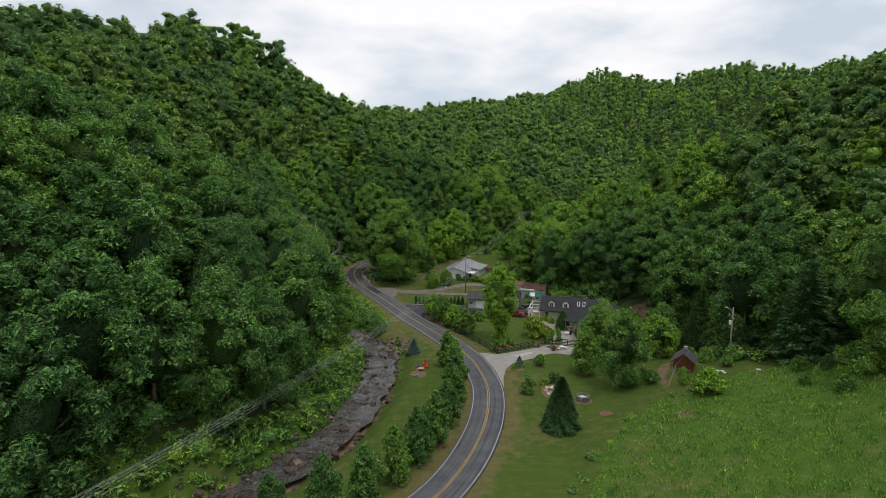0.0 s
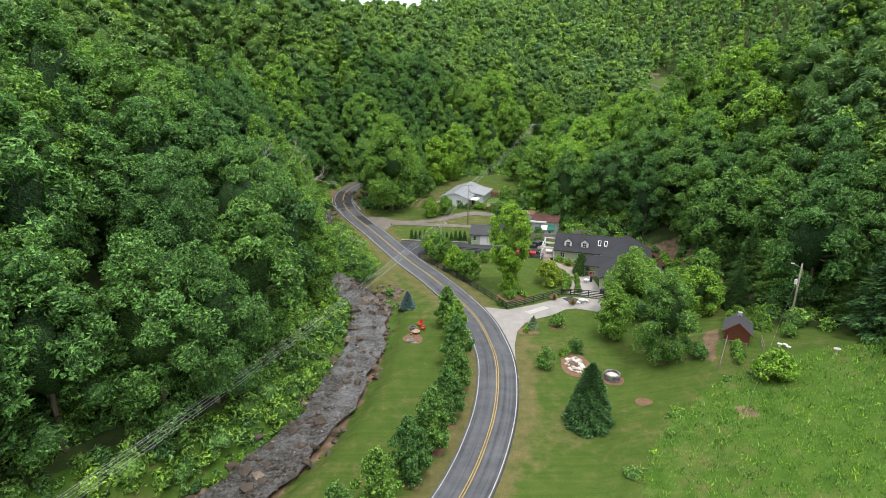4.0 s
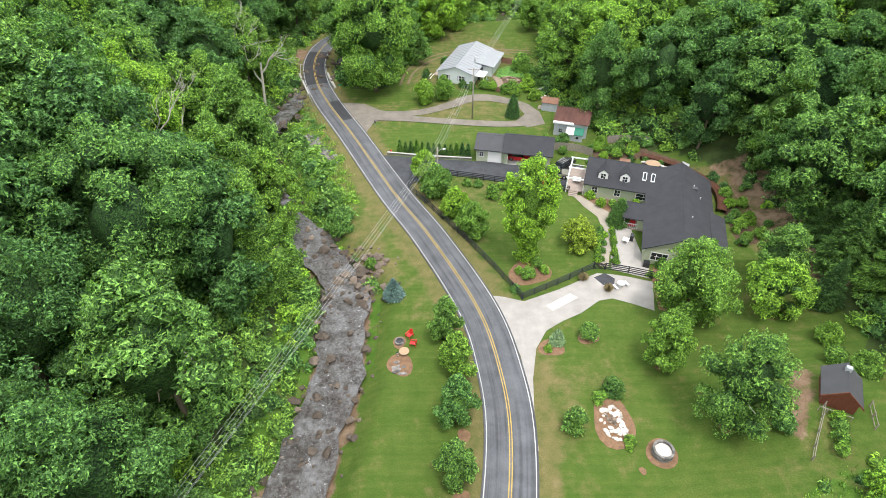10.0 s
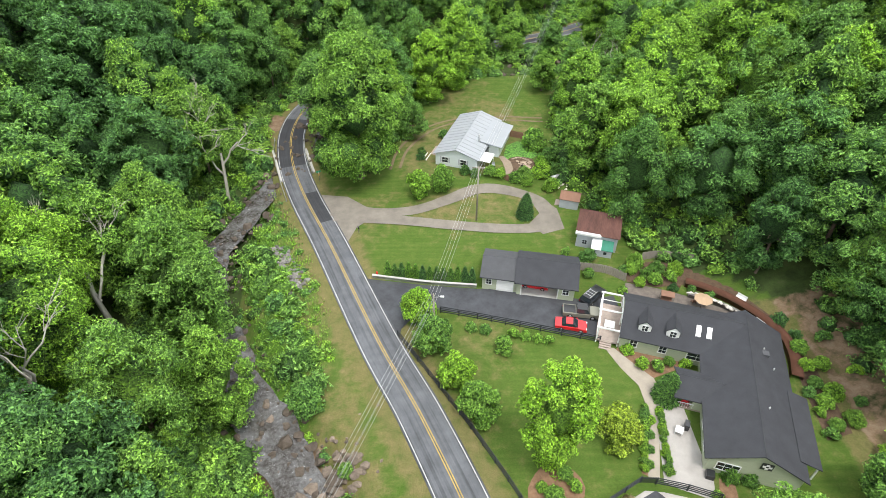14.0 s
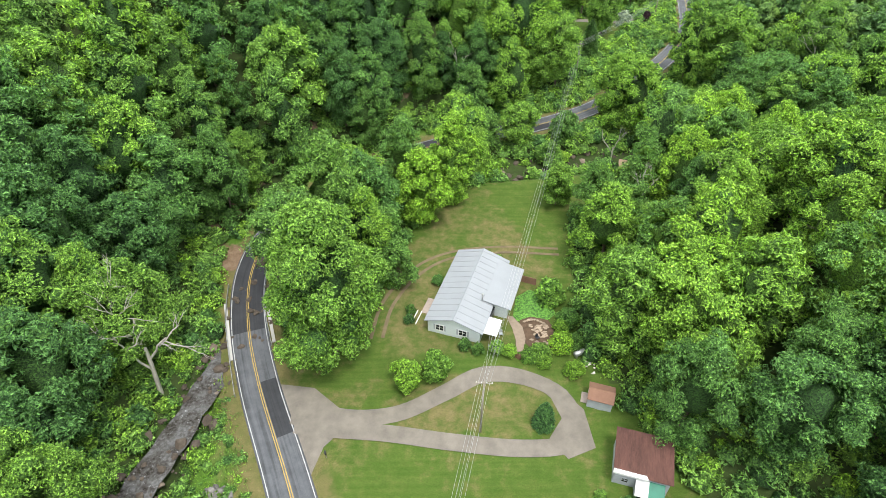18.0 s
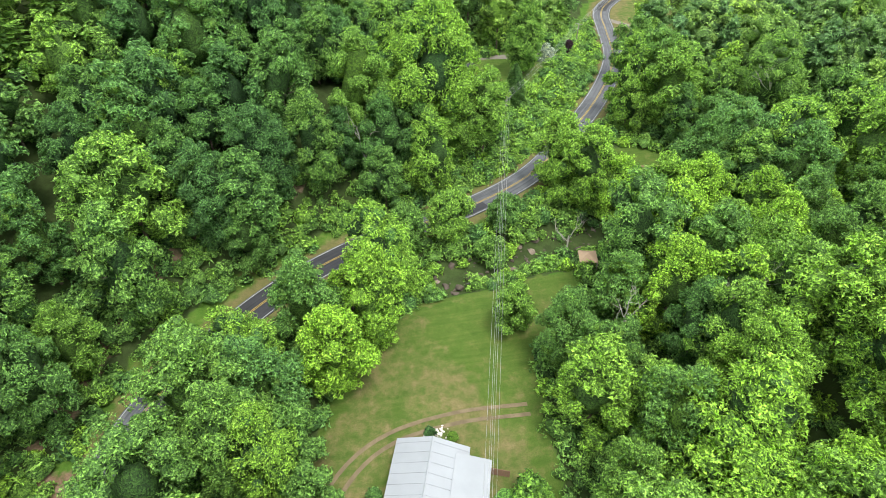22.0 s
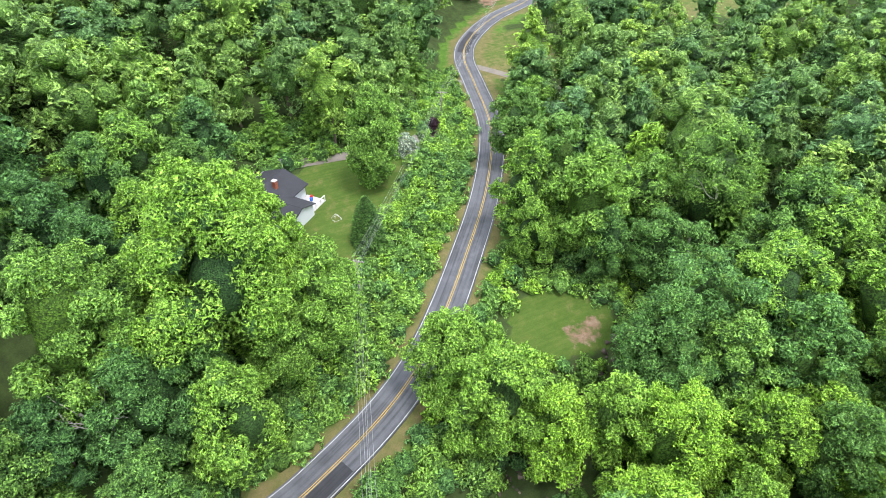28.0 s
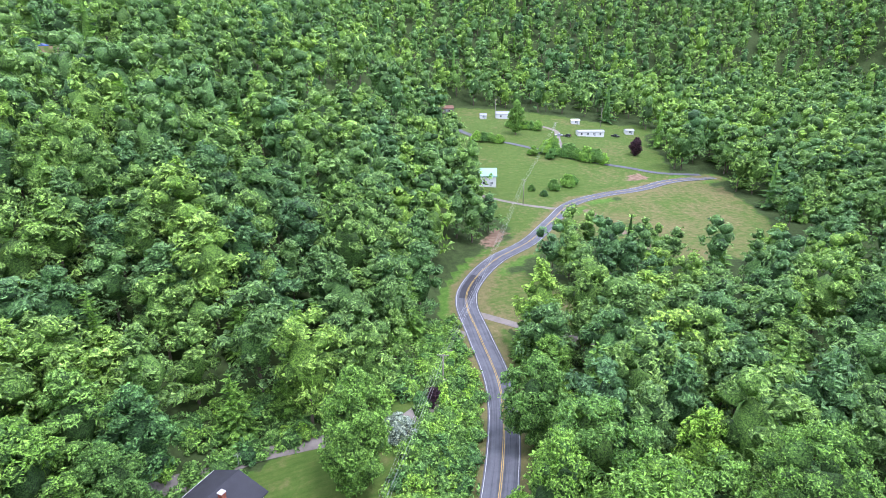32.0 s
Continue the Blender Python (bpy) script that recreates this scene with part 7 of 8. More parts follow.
hero("shade_tree", 33.2, 112.2, "broad", 12.5, 11, 8000, 0.27, "broad bright-leaved shade tree beside the house", 25, trunk=0.3, tint=0.5)
hero("pear_tree", 27.4, 103.4, "oval", 9.4, 5.6, 4200, 0.27, "upright dark-leaved tree in a mulch ring", 26, trunk=0.14)
hero("birch", 31.6, 94.2, "broad", 14.5, 9.0, 6500, 0.22, "drooping birch with pale bark on the lawn", 27, None, M_PALEBARK, 0.16)
hero("yard_tree", 44.5, 112.5, "broad", 9.5, 7.5, 4500, 0.29, "mid-green tree at the edge of the yard", 28, trunk=0.18)
hero("yard_tree", 47.5, 118.5, "broad", 10.5, 7.5, 4500, 0.29, "open-branched tree on the bank behind the yard", 29, trunk=0.18)
hero("sapling", 15.2, 94.8, "ball", 3.4, 3.0, 900, 0.17, "thin feathery sapling on the lawn", 30, trunk=0.05)
hero("dense_conifer", 18.2, 81.4, "fir", 8.4, 5.6, 9000, 0.4, "dense dark green conifer on the lawn", 31, M_PINE)
hero("blue_spruce", -6.3, 115.9, "spire", 3.4, 2.7, 2400, 0.24, "small blue spruce near the creek", 32, M_SPRUCE)
hero("blue_spruce", 15.3, 107.4, "spire", 2.4, 1.9, 1800, 0.2, "little blue spruce in a mulch bed", 33, M_SPRUCE)
K_ARB = hero("arborvitae", -7.7, 155.9, "arbor", 3.1, 1.2, 1500, 0.13, "narrow dark green arborvitae in a hedge row", 34, M_PINE, group="arborvitae hedge")
for i in range(1, 13):
    put(K_ARB, -7.7 + 13.2 * i / 12, 155.9 - 1.6 * i / 12, rng.uniform(0.85, 1.05))
hero("tall_arborvitae", 15.8, 171.6, "arbor", 5.2, 2.9, 3200, 0.18, "tall conical arborvitae in the gravel loop", 35, M_PINE)
hero("tall_arborvitae", 29.2, 132.6, "arbor", 4.8, 3.4, 3600, 0.2, "full conical evergreen beside the porch", 36, M_PINE)
K_WT = hero("yard_maple", -3.4, 178.2, "oval", 5.8, 4.6, 3600, 0.26, "rounded young tree before the pale house", 37, trunk=0.12)
put(K_WT, 0.9, 179.6, 0.97)
hero("great_maple", -15.0, 184.8, "broad", 29, 19, 17000, 0.42, "huge bright green maple beside the bridge", 38, trunk=0.55, tint=0.0)
hero("poplar", -2.0, 216.6, "broad", 17, 10.5, 8000, 0.36, "tall yellow-green tree at the field's edge", 39, trunk=0.3, tint=0.6)
hero("poplar", 4.4, 223.4, "oval", 21, 9.5, 8000, 0.38, "tall narrow tree at the end of the field", 40, trunk=0.3)
hero("field_tree", -9.0, 206.0, "broad", 12, 9, 5000, 0.34, "dark leafy tree between field and creek", 41, trunk=0.25)
hero("field_tree", -6.2, 199.5, "broad", 9.5, 7, 4000, 0.3, "leafy tree along the field's edge", 42, trunk=0.2)
hero("field_tree", 25.6, 222.6, "broad", 10, 7, 4500, 0.3, "pale-leaved tree under the power lines", 43, trunk=0.2)
hero("great_oak", 22.0, 272.5, "broad", 30, 22, 20000, 0.42, "massive deep green oak above the road", 44, trunk=0.6, tint=0.1)
hero("hill_poplar", 28.0, 277.5, "broad", 24, 11.5, 9000, 0.34, "tall bright green tree beside the great oak", 66, trunk=0.35, tint=0.55)
hero("hill_poplar", 6.7, 268.4, "broad", 24, 12, 10000, 0.36, "tall lime-green tree on the slope above the road", 57, trunk=0.4, tint=0.6)
hero("road_tree", 45.6, 257.7, "broad", 17, 12, 9500, 0.34, "tall bright green tree where the road bends", 58, trunk=0.35, tint=0.45)
hero("road_tree", 75.8, 288.9, "oval", 11, 7.5, 5000, 0.34, "upright green tree beside the road", 59, trunk=0.25)
hero("road_tree", 84.0, 278.0, "broad", 14, 10, 7000, 0.34, "full green tree below the road", 64, trunk=0.3, tint=0.35)
hero("road_tree", 94.5, 316.0, "broad", 12, 9, 6000, 0.34, "leafy tree at the inside of the road bend", 65, trunk=0.3)
hero("bank_tree", 51.6, 301.8, "oval", 20, 10.5, 9000, 0.38, "tall two-stemmed tree above the brushy bank", 45, trunk=0.35)
hero("bank_evergreen", 44.5, 287.0, "arbor", 9.5, 5.2, 5000, 0.32, "dark conical evergreen on the bank", 46, M_PINE)
hero("road_tree", 47.5, 250.0, "broad", 19, 12, 9500, 0.36, "tall bright green tree beside the road", 47, trunk=0.35, tint=0.4)
hero("creek_tree", 11.6, 244.2, "oval", 10.5, 8, 4500, 0.32, "slim leafy tree between road and creek", 52, trunk=0.2)
for x, y, sd, hh in ((-17.0, 219.5, 81, 6.5), (-9.0, 228.0, 82, 7), (0.5, 235.6, 83, 8), (31.0, 247.0, 84, 8)):
    hero("creek_tree", x, y, "broad", hh, 7.0, 3600, 0.32, "leafy green tree between road and creek", sd, trunk=0.2, tint=0.3)
hero("creek_tree", 20.2, 246.2, "broad", 10.5, 9, 4500, 0.32, "leafy tree between road and creek", 53, trunk=0.2)
hero("creek_tree", 27.0, 240.5, "ball", 6, 6.5, 2500, 0.3, "low leafy tree at the creek", 54, trunk=0.15)
hero("creek_tree", 13.0, 234.5, "ball", 5, 6, 2500, 0.3, "low bushy tree at the field's end", 55, trunk=0.15)
hero("pasture_tree", 218.5, 523, "oval", 20, 10, 3000, 0.6, "tall lone tree before the far white house", 56, trunk=0.4)
hero("road_tree", 82.5, 303.0, "broad", 18, 11, 7000, 0.38, "leafy tree at the road's edge", 48, trunk=0.3)
hero("silver_shrub", 60.2, 309.0, "ball", 4.4, 5.0, 2500, 0.3, "silvery pale shrub beside the drive", 49, M_SILVER, category="shrub")
hero("purple_shrub", 69.6, 316.4, "ball", 3.2, 3.6, 1800, 0.28, "dark purple-leaved shrub beside the drive", 50, M_PURPLE, category="shrub")
hero("purple_plum", 262, 470, "oval", 10, 7, 1500, 0.6, "dark purple-leaved tree near the far houses", 51, M_PURPLE)
hero("bank_maple", -45.5, 136.5, "broad", 21, 14, 13000, 0.27, "broad lime-green maple on the creek slope", 400, trunk=0.4, tint=0.6)
hero("bank_maple", -28.6, 122.0, "broad", 20, 11, 10000, 0.26, "bright green maple leaning over the creek", 401, trunk=0.35, tint=0.42)
hero("bank_maple", -25.5, 130.5, "tall", 18, 9, 8500, 0.26, "slender bright green tree on the creek bank", 402, trunk=0.3, tint=0.42)
hero("bank_maple", -42.5, 157.5, "broad", 20, 12, 10000, 0.26, "full mid-green tree above the creek", 403, trunk=0.35, tint=0.4)
hero("bank_maple", -36.5, 147.5, "broad", 18, 10.5, 9000, 0.26, "fresh green tree hanging over the creek", 409, trunk=0.3, tint=0.4)
hero("bank_elm", -31.5, 104.5, "spreading", 23, 15.5, 14000, 0.27, "wide olive-green tree with a layered crown", 404, trunk=0.4, tint=0.1)
hero("bank_poplar", -22.6, 112.8, "cone", 20, 8.2, 9500, 0.26, "upright conical tree with mid-green leaves by the creek", 405, trunk=0.3, tint=0.2)
hero("bank_oak", -27.4, 81.0, "broad", 20, 13, 11000, 0.27, "deep emerald tree on the creek slope", 406, trunk=0.4, tint=-0.3)
hero("bank_oak", -35.0, 90.5, "broad", 22, 13, 11000, 0.27, "dense deep green tree on the creek slope", 407, trunk=0.4, tint=-0.3)
hero("bank_maple", -39.5, 127.5, "spreading", 20, 12, 10000, 0.27, "soft green tree with an open crown", 408, trunk=0.35, tint=0.15)
hero("high_crowned_tree", 95.9, 266.6, "high", 28, 13, 5000, 0.3, "tall tree with pale limbs under a thin high crown", 410, None, M_PALEBARK, 0.4)
# Slope oaks: deep green, their tint lowered further to stand in for shade.
hero("slope_oak", -11.5, 253.5, "broad", 22, 13, 10500, 0.28, "deep green oak on the slope above the road", 411, trunk=0.4, tint=-0.2)
hero("slope_oak", -2.5, 259.0, "tall", 21, 11, 9500, 0.28, "dark leafy tree on the slope above the road", 412, trunk=0.35, tint=-0.1)
hero("slope_oak", 11.0, 263.5, "broad", 20, 12, 9500, 0.28, "dark full-crowned tree beside the great oak", 413, trunk=0.35, tint=-0.2)
hero("slope_oak", -20.0, 246.5, "broad", 20, 11.5, 9500, 0.28, "deep green tree over the bend of the road", 414, trunk=0.35, tint=-0.1)
hero("glade_maple", 63.0, 236.5, "broad", 19, 12, 10000, 0.27, "pale yellow-green maple on the lower slope", 415, trunk=0.35, tint=0.62)
hero("glade_maple", 52.5, 244.5, "broad", 17, 10, 8500, 0.27, "bright lime-green maple beside the creek", 416, trunk=0.3, tint=0.62)
hero("glade_maple", 46.0, 215.0, "broad", 19, 12, 10000, 0.27, "bright green maple above the field", 417, trunk=0.35, tint=0.5)
hero("glade_maple", 46.0, 197.5, "tall", 20, 11, 9500, 0.27, "lime-green maple above the pale house", 418, trunk=0.35, tint=0.58)
hero("glade_maple", 59.0, 214.0, "broad", 19, 12, 10000, 0.27, "bright green maple on the near slope", 419, trunk=0.35, tint=0.52)
BANK_GAPS = [(-11.5, 253.5, 6), (-2.5, 259, 5), (11, 263.5, 5), (-20, 246.5, 5.5), (63, 236.5, 6), (52.5, 244.5, 5), (46, 215, 6), (46, 197.5, 5.5), (59, 214, 6), (-45.5, 136.5, 7), (-28.6, 122, 5.5), (-25.5, 130.5, 4.5), (-42.5, 157.5, 6), (-36.5, 147.5, 5), (-31.5, 104.5, 7), (-22.6, 112.8, 4.5), (-27.4, 81, 6), (-35, 90.5, 6), (-39.5, 127.5, 5.5), (95.7, 266.4, 6), (-26, 97.5, 4), (-23.5, 100, 4)]
HERO_GAPS = [(-14.5, 186.8, 10), (-2.0, 216.6, 7), (4.4, 223.4, 7), (22, 272.5, 5.5), (28, 277.5, 4), (43, 232.5, 6), (6.7, 268.4, 4.5), (45.6, 257.7, 7), (75.8, 288.9, 5), (84, 278, 6), (94.5, 316, 6), (51.6, 301.8, 7), (47.5, 250, 9), (12, 241, 8), (24, 242, 8), (35, 246, 6), (38, 252, 6), (82.5, 303, 7), (44.5, 112.5, 6), (47.5, 118.5, 6), (25.6, 222.6, 5), (23, 294, 9), (33, 303, 11)]

K_BALL = [hero("round_shrub", 5.0, 144.4, "ball", 1.25, 1.7, 1100, 0.13, "clipped round green shrub", 60, category="shrub"), hero("round_shrub", 20.7, 99.6, "ball", 2.0, 2.7, 1500, 0.17, "dense dark green rounded shrub", 61, M_PINE, category="shrub"),
          hero("round_shrub", 36.6, 93.2, "ball", 2.3, 2.7, 1500, 0.18, "round bright green shrub on the lawn", 62, category="shrub"), hero("round_shrub", 42.2, 84.4, "ball", 3.6, 5.0, 2600, 0.24, "wide loose green shrub at the meadow's edge", 63, category="shrub")]
for x, y, k, s in ((7.0, 144.0, 0, 1), (10.9, 143.2, 0, 1), (12.6, 142.8, 0, 0.95), (14.2, 142.3, 0, 0.9), (15.8, 141.9, 0, 0.95), (19.5, 108.2, 2, 1.0), (14.0, 106.0, 0, 0.7), (13.0, 119.6, 2, 0.85), (15.4, 120.8, 0, 1.0), (10.9, 116.9, 0, 0.9), (14.6, 122.2, 2, 0.7), (11.8, 120.8, 0, 0.8),
                   (48.4, 105.8, 3, 0.66), (46.7, 101.8, 2, 0.95), (48.8, 99.8, 3, 0.72), (18.9, 98.4, 0, 1.1), (21.0, 93.0, 0, 0.8), (20.8, 92.2, 0, 0.6), (33.1, 121.7, 1, 0.8), (35.0, 121.4, 1, 0.75), (30.9, 119.6, 0, 0.8), (31.5, 117.4, 0, 0.8), (31.2, 115.2, 0, 0.8),
                   (41.3, 91.8, 0, 1.0), (40.9, 90.7, 0, 1.0), (40.4, 89.7, 0, 1.0), (41.7, 92.9, 0, 0.9), (50.5, 95.6, 2, 0.9), (5.4, 184.9, 1, 0.85), (7.4, 184.0, 1, 0.8), (10.3, 184.0, 2, 0.95), (16.8, 183.2, 3, 0.75), (21.8, 180.4, 3, 0.66), (20.4, 195.0, 3, 0.85), (1.2, 199.4, 2, 0.8), (-3.3, 192.6, 1, 0.7), (-3.5, 190.4, 1, 0.7),
                   (26.3, 129.2, 0, 0.7), (25.6, 127.2, 0, 0.7), (25.1, 125.3, 0, 0.65), (24.5, 123.4, 0, 0.65), (27.6, 130.2, 0, 0.55), (27.4, 128.4, 0, 0.5), (27.0, 126.6, 0, 0.5), (26.6, 124.8, 0, 0.5), (26.2, 123.0, 0, 0.5), (27.5, 137.6, 2, 0.7), (29.4, 137.3, 0, 1.1), (31.2, 137.9, 2, 0.6), (26.2, 140.2, 0, 1.1), (33.4, 137.6, 0, 1.0),
                   (49.2, 137.2, 2, 0.8), (49.0, 134.4, 2, 0.7), (48.6, 131.4, 2, 0.85), (48.4, 128.2, 2, 0.7), (50.6, 133.0, 3, 0.5), (51.0, 129.0, 3, 0.5), (51.4, 137.5, 2, 0.8), (49.6, 140.2, 2, 0.9), (50.4, 142.6, 1, 0.7), (49.4, 145.4, 1, 0.9), (47.6, 133.2, 0, 1.0), (47.4, 130.2, 0, 0.9), (47.2, 127.0, 0, 1.1), (53.2, 131.5, 2, 0.6), (55.0, 136.0, 0, 1.1), (54.0, 142.0, 0, 1.2), (57.0, 129.0, 2, 0.6), (52.2, 124.5, 2, 0.8), (41.4, 150.6, 0, 1.0), (31.5, 153.5, 2, 0.7), (33.2, 155.6, 1, 0.8), (35.2, 156.8, 3, 0.5), (29.8, 156.6, 2, 0.6), (36.6, 154.9, 0, 1.3), (38.0, 156.6, 3, 0.5), (32.0, 158.2, 3, 0.6), (24.6, 159.5, 3, 0.6), (21.5, 161.2, 0, 1.0), (28.6, 151.9, 0, 0.9),
                   (14.9, 182.7, 1, 1.0), (17.4, 182.2, 3, 0.55), (20.2, 195.7, 1, 2.0), (12.2, 183.4, 2, 0.9), (20.6, 185.4, 3, 0.8), (22.4, 190.5, 3, 0.8), (21.0, 188.6, 2, 1.0), (22.8, 186.0, 3, 0.6), (9.5, 206.8, 1, 0.7), (12.4, 205.5, 2, 0.6), (22.8, 313.0, 2, 0.9), (36.4, 95.6, 1, 0.6), (36.6, 97.0, 1, 0.6), (36.9, 98.4, 1, 0.6), (-16.2, 132.2, 3, 0.95), (-10.2, 123.0, 2, 0.75), (-17.6, 138.4, 3, 0.6), (-19.5, 143.5, 3, 0.5),
                   (39.2, 152.2, 2, 0.5), (24.0, 155.6, 2, 0.7), (30.8, 156.4, 2, 0.8), (34.0, 154.0, 2, 0.9), (36.4, 152.4, 1, 0.6), (174, 439.6, 1, 1.3), (174.6, 431, 1, 1.3), (184, 437, 3, 1.2), (193, 439, 3, 1.4), (197, 440.5, 3, 1.1), (79.8, 323.8, 2, 0.7), (230, 500.8, 3, 1.2), (212, 478, 3, 1.3), (206, 486, 3, 1.2)):
    put(K_BALL[k], x, y, s)
for i in range(13):
    put(K_BALL[3], 215.5 + 17 * i / 12 + rng.uniform(-1, 1), 485.5 - 22 * i / 12 + rng.uniform(-1, 1), rng.uniform(1.1, 1.9))
for i in range(7):
    put(K_BALL[3], 189 + 12 * i / 6 + rng.uniform(-1, 1), 516 - 7 * i / 6 + rng.uniform(-1, 1), rng.uniform(0.9, 1.5))
    put(K_BALL[3], 222 + 16 * i / 6 + rng.uniform(-1, 1), 538 - 9 * i / 6 + rng.uniform(-1, 1), rng.uniform(0.9, 1.5))
for i in range(11):
    put(K_BALL[0], 23.7 + 2.4 * i / 10, 122.9 + 8.2 * i / 10, rng.uniform(0.55, 0.8))
    put(K_BALL[2 if i % 3 == 0 else 0], 26.5 + 1.3 * i / 10, 122.4 + 8.2 * i / 10, rng.uniform(0.35, 0.5) if i % 3 == 0 else rng.uniform(0.5, 0.7))
GRASS_LEAF = worn("straw_grass", (0.34, 0.28, 0.15), 0.9, scale=3, vary=0.35)


def tuft(x, y, h, r, n, material, label, seed, name="ornamental_grass"):
    g = np.random.default_rng(seed)
    q, lean = g.uniform(0, 6.283, n), g.uniform(0.1, 1.0, n)
    a = np.stack([np.cos(q), np.sin(q)], 1)
    hh = h * g.uniform(0.7, 1.1, n) * (1 - 0.45 * lean ** 2)
    base = a * (0.15 * r * lean)[:, None]
    tip = a * (r * lean)[:, None]
    side = np.stack([-a[:, 1], a[:, 0]], 1) * 0.03
    z = np.zeros(n)
    v = np.stack([np.column_stack([base - side, z]), np.column_stack([base + side, z]), np.column_stack([(base + tip) / 2 + side, hh * 0.8]), np.column_stack([tip, hh * 0.95])], 1).reshape(-1, 3)
    t = thing(name, x, y, None, 0, label, "grass")
    part("blades", with_tint(fresh_mesh("blades", v, np.arange(n * 4).reshape(-1, 4), material), 0.6), None, t)
    return t


tuft(20.9, 119.0, 1.5, 0.9, 420, GRASS_LEAF, "straw-coloured ornamental grass by the fence", 1)
tuft(24.0, 116.8, 1.4, 0.85, 420, GRASS_LEAF, "straw-coloured ornamental grass on the gravel edge", 2)
tuft(42.0, 95.2, 0.8, 0.7, 260, M_SILVER, "white-flowering plant beside the barn", 3)


def bare_tree(x, y, h, seed, label, spread=0.5, lean=(0, 0), sub=4, name="dead_tree", r0=None):
    """A leafless tree: a leaning trunk that forks three times."""
    g = np.random.default_rng(seed)
    bits = []
    def grow(p, d, ln, r, lvl):
        e = p + d * ln
        bits.append(limb(p, e, r, r * 0.62, 6 if lvl < 2 else 4, ln * 0.025, int(g.integers(1e6)), 3))
        if lvl >= sub:
            return
        for k in range(3 if lvl else 2):
            nd = d + g.normal(size=3) * spread + np.array([0, 0, 0.12])
            nd /= np.linalg.norm(nd)
            st = p + d * ln * g.uniform(0.55, 1.0)
            grow(st, nd, ln * g.uniform(0.5, 0.72), r * 0.5, lvl + 1)
    d0 = np.array([lean[0], lean[1], 1.0])
    grow(np.array([0, 0, -0.5]), d0 / np.linalg.norm(d0), h * 0.46, r0 or h * 0.016, 0)
    v, f = merge(bits)
    t = thing(name, x, y, None, 0, label, "dead tree")
    part("bare_trunk", fresh_mesh("bare_trunk", v, f, M_DEAD, True), None, t)
    return t


bare_tree(-36.0, 121.2, 24, 2, "bare grey dead tree among green trees", 0.42)
bare_tree(-41.5, 139.5, 25, 13, "bare grey-white dead tree among lime-green crowns", 0.42)
bare_tree(-25.0, 98.0, 19, 7, "leaning bleached dead trunk over the creek", 0.22, (-0.25, -0.1), 2, r0=0.34)
bare_tree(-39.5, 177.5, 23, 5, "bare pale dead tree beside the bridge", 0.45, (0.1, 0))
bare_tree(-44.0, 183.0, 24, 6, "bare grey tree on the slope above the bridge", 0.45)
bare_tree(95.5, 266.2, 27, 8, "tall pale bare-branched tree among the woods", 0.3, (0.05, 0), 3)
bare_tree(40.3, 237.6, 13.5, 9, "broken bleached snag beside the creek", 0.4, (0.05, 0.1), 3)
bare_tree(39.0, 213.5, 17.5, 10, "bare grey crown among leafy trees", 0.45)
bare_tree(47.0, 203.5, 20, 11, "bare twiggy dead treetop on the slope", 0.4)
bare_tree(8.0, 262.0, 20, 12, "bleached dead pine snag on the hillside", 0.4, (-0.2, 0), 3)
K_PINE = hero("white_pine", 58.5, 112.0, "spire", 15, 7.5, 8000, 0.4, "shaggy dark green pine on the slope", 70, M_PINE, trunk=0.25)
for x, y, s in ((63, 106, 1.1), (56.5, 119, 0.85), (66, 114, 1.15), (61, 98, 0.75), (70, 103, 1.0), (58, 126, 0.7), (75, 95, 1.2), (51.5, 112.5, 0.55), (66, 90, 0.8)):
    put(K_PINE, x, y, s)
HERO_GAPS += [(58.5, 112, 5), (63, 106, 5), (56.5, 119, 5), (66, 114, 5), (61, 98, 5), (70, 103, 5), (58, 126, 4), (75, 95, 5)]
HERO_GAPS += BANK_GAPS
put(K_PINE, 61.0, 91.0, 1.3)
hero("meadow_maple", 63.0, 76.0, "broad", 22, 14, 11000, 0.27, "great bright green maple at the meadow's edge", 420, trunk=0.45, tint=0.4)
for x, y, k, sc in ((56.0, 84.0, 1, 1.0), (58.5, 81.5, 1, 0.9), (55.0, 73.0, 1, 1.1), (53.5, 79.0, 1, 0.7)):
    put(K_BALL[k], x, y, sc)
HERO_GAPS += [(61, 91, 6), (63, 76, 7)]


# ---- creek rocks, bank stones ----
CREEK_LEN = float(np.linalg.norm(np.diff(CREEK, axis=0), axis=1).sum())


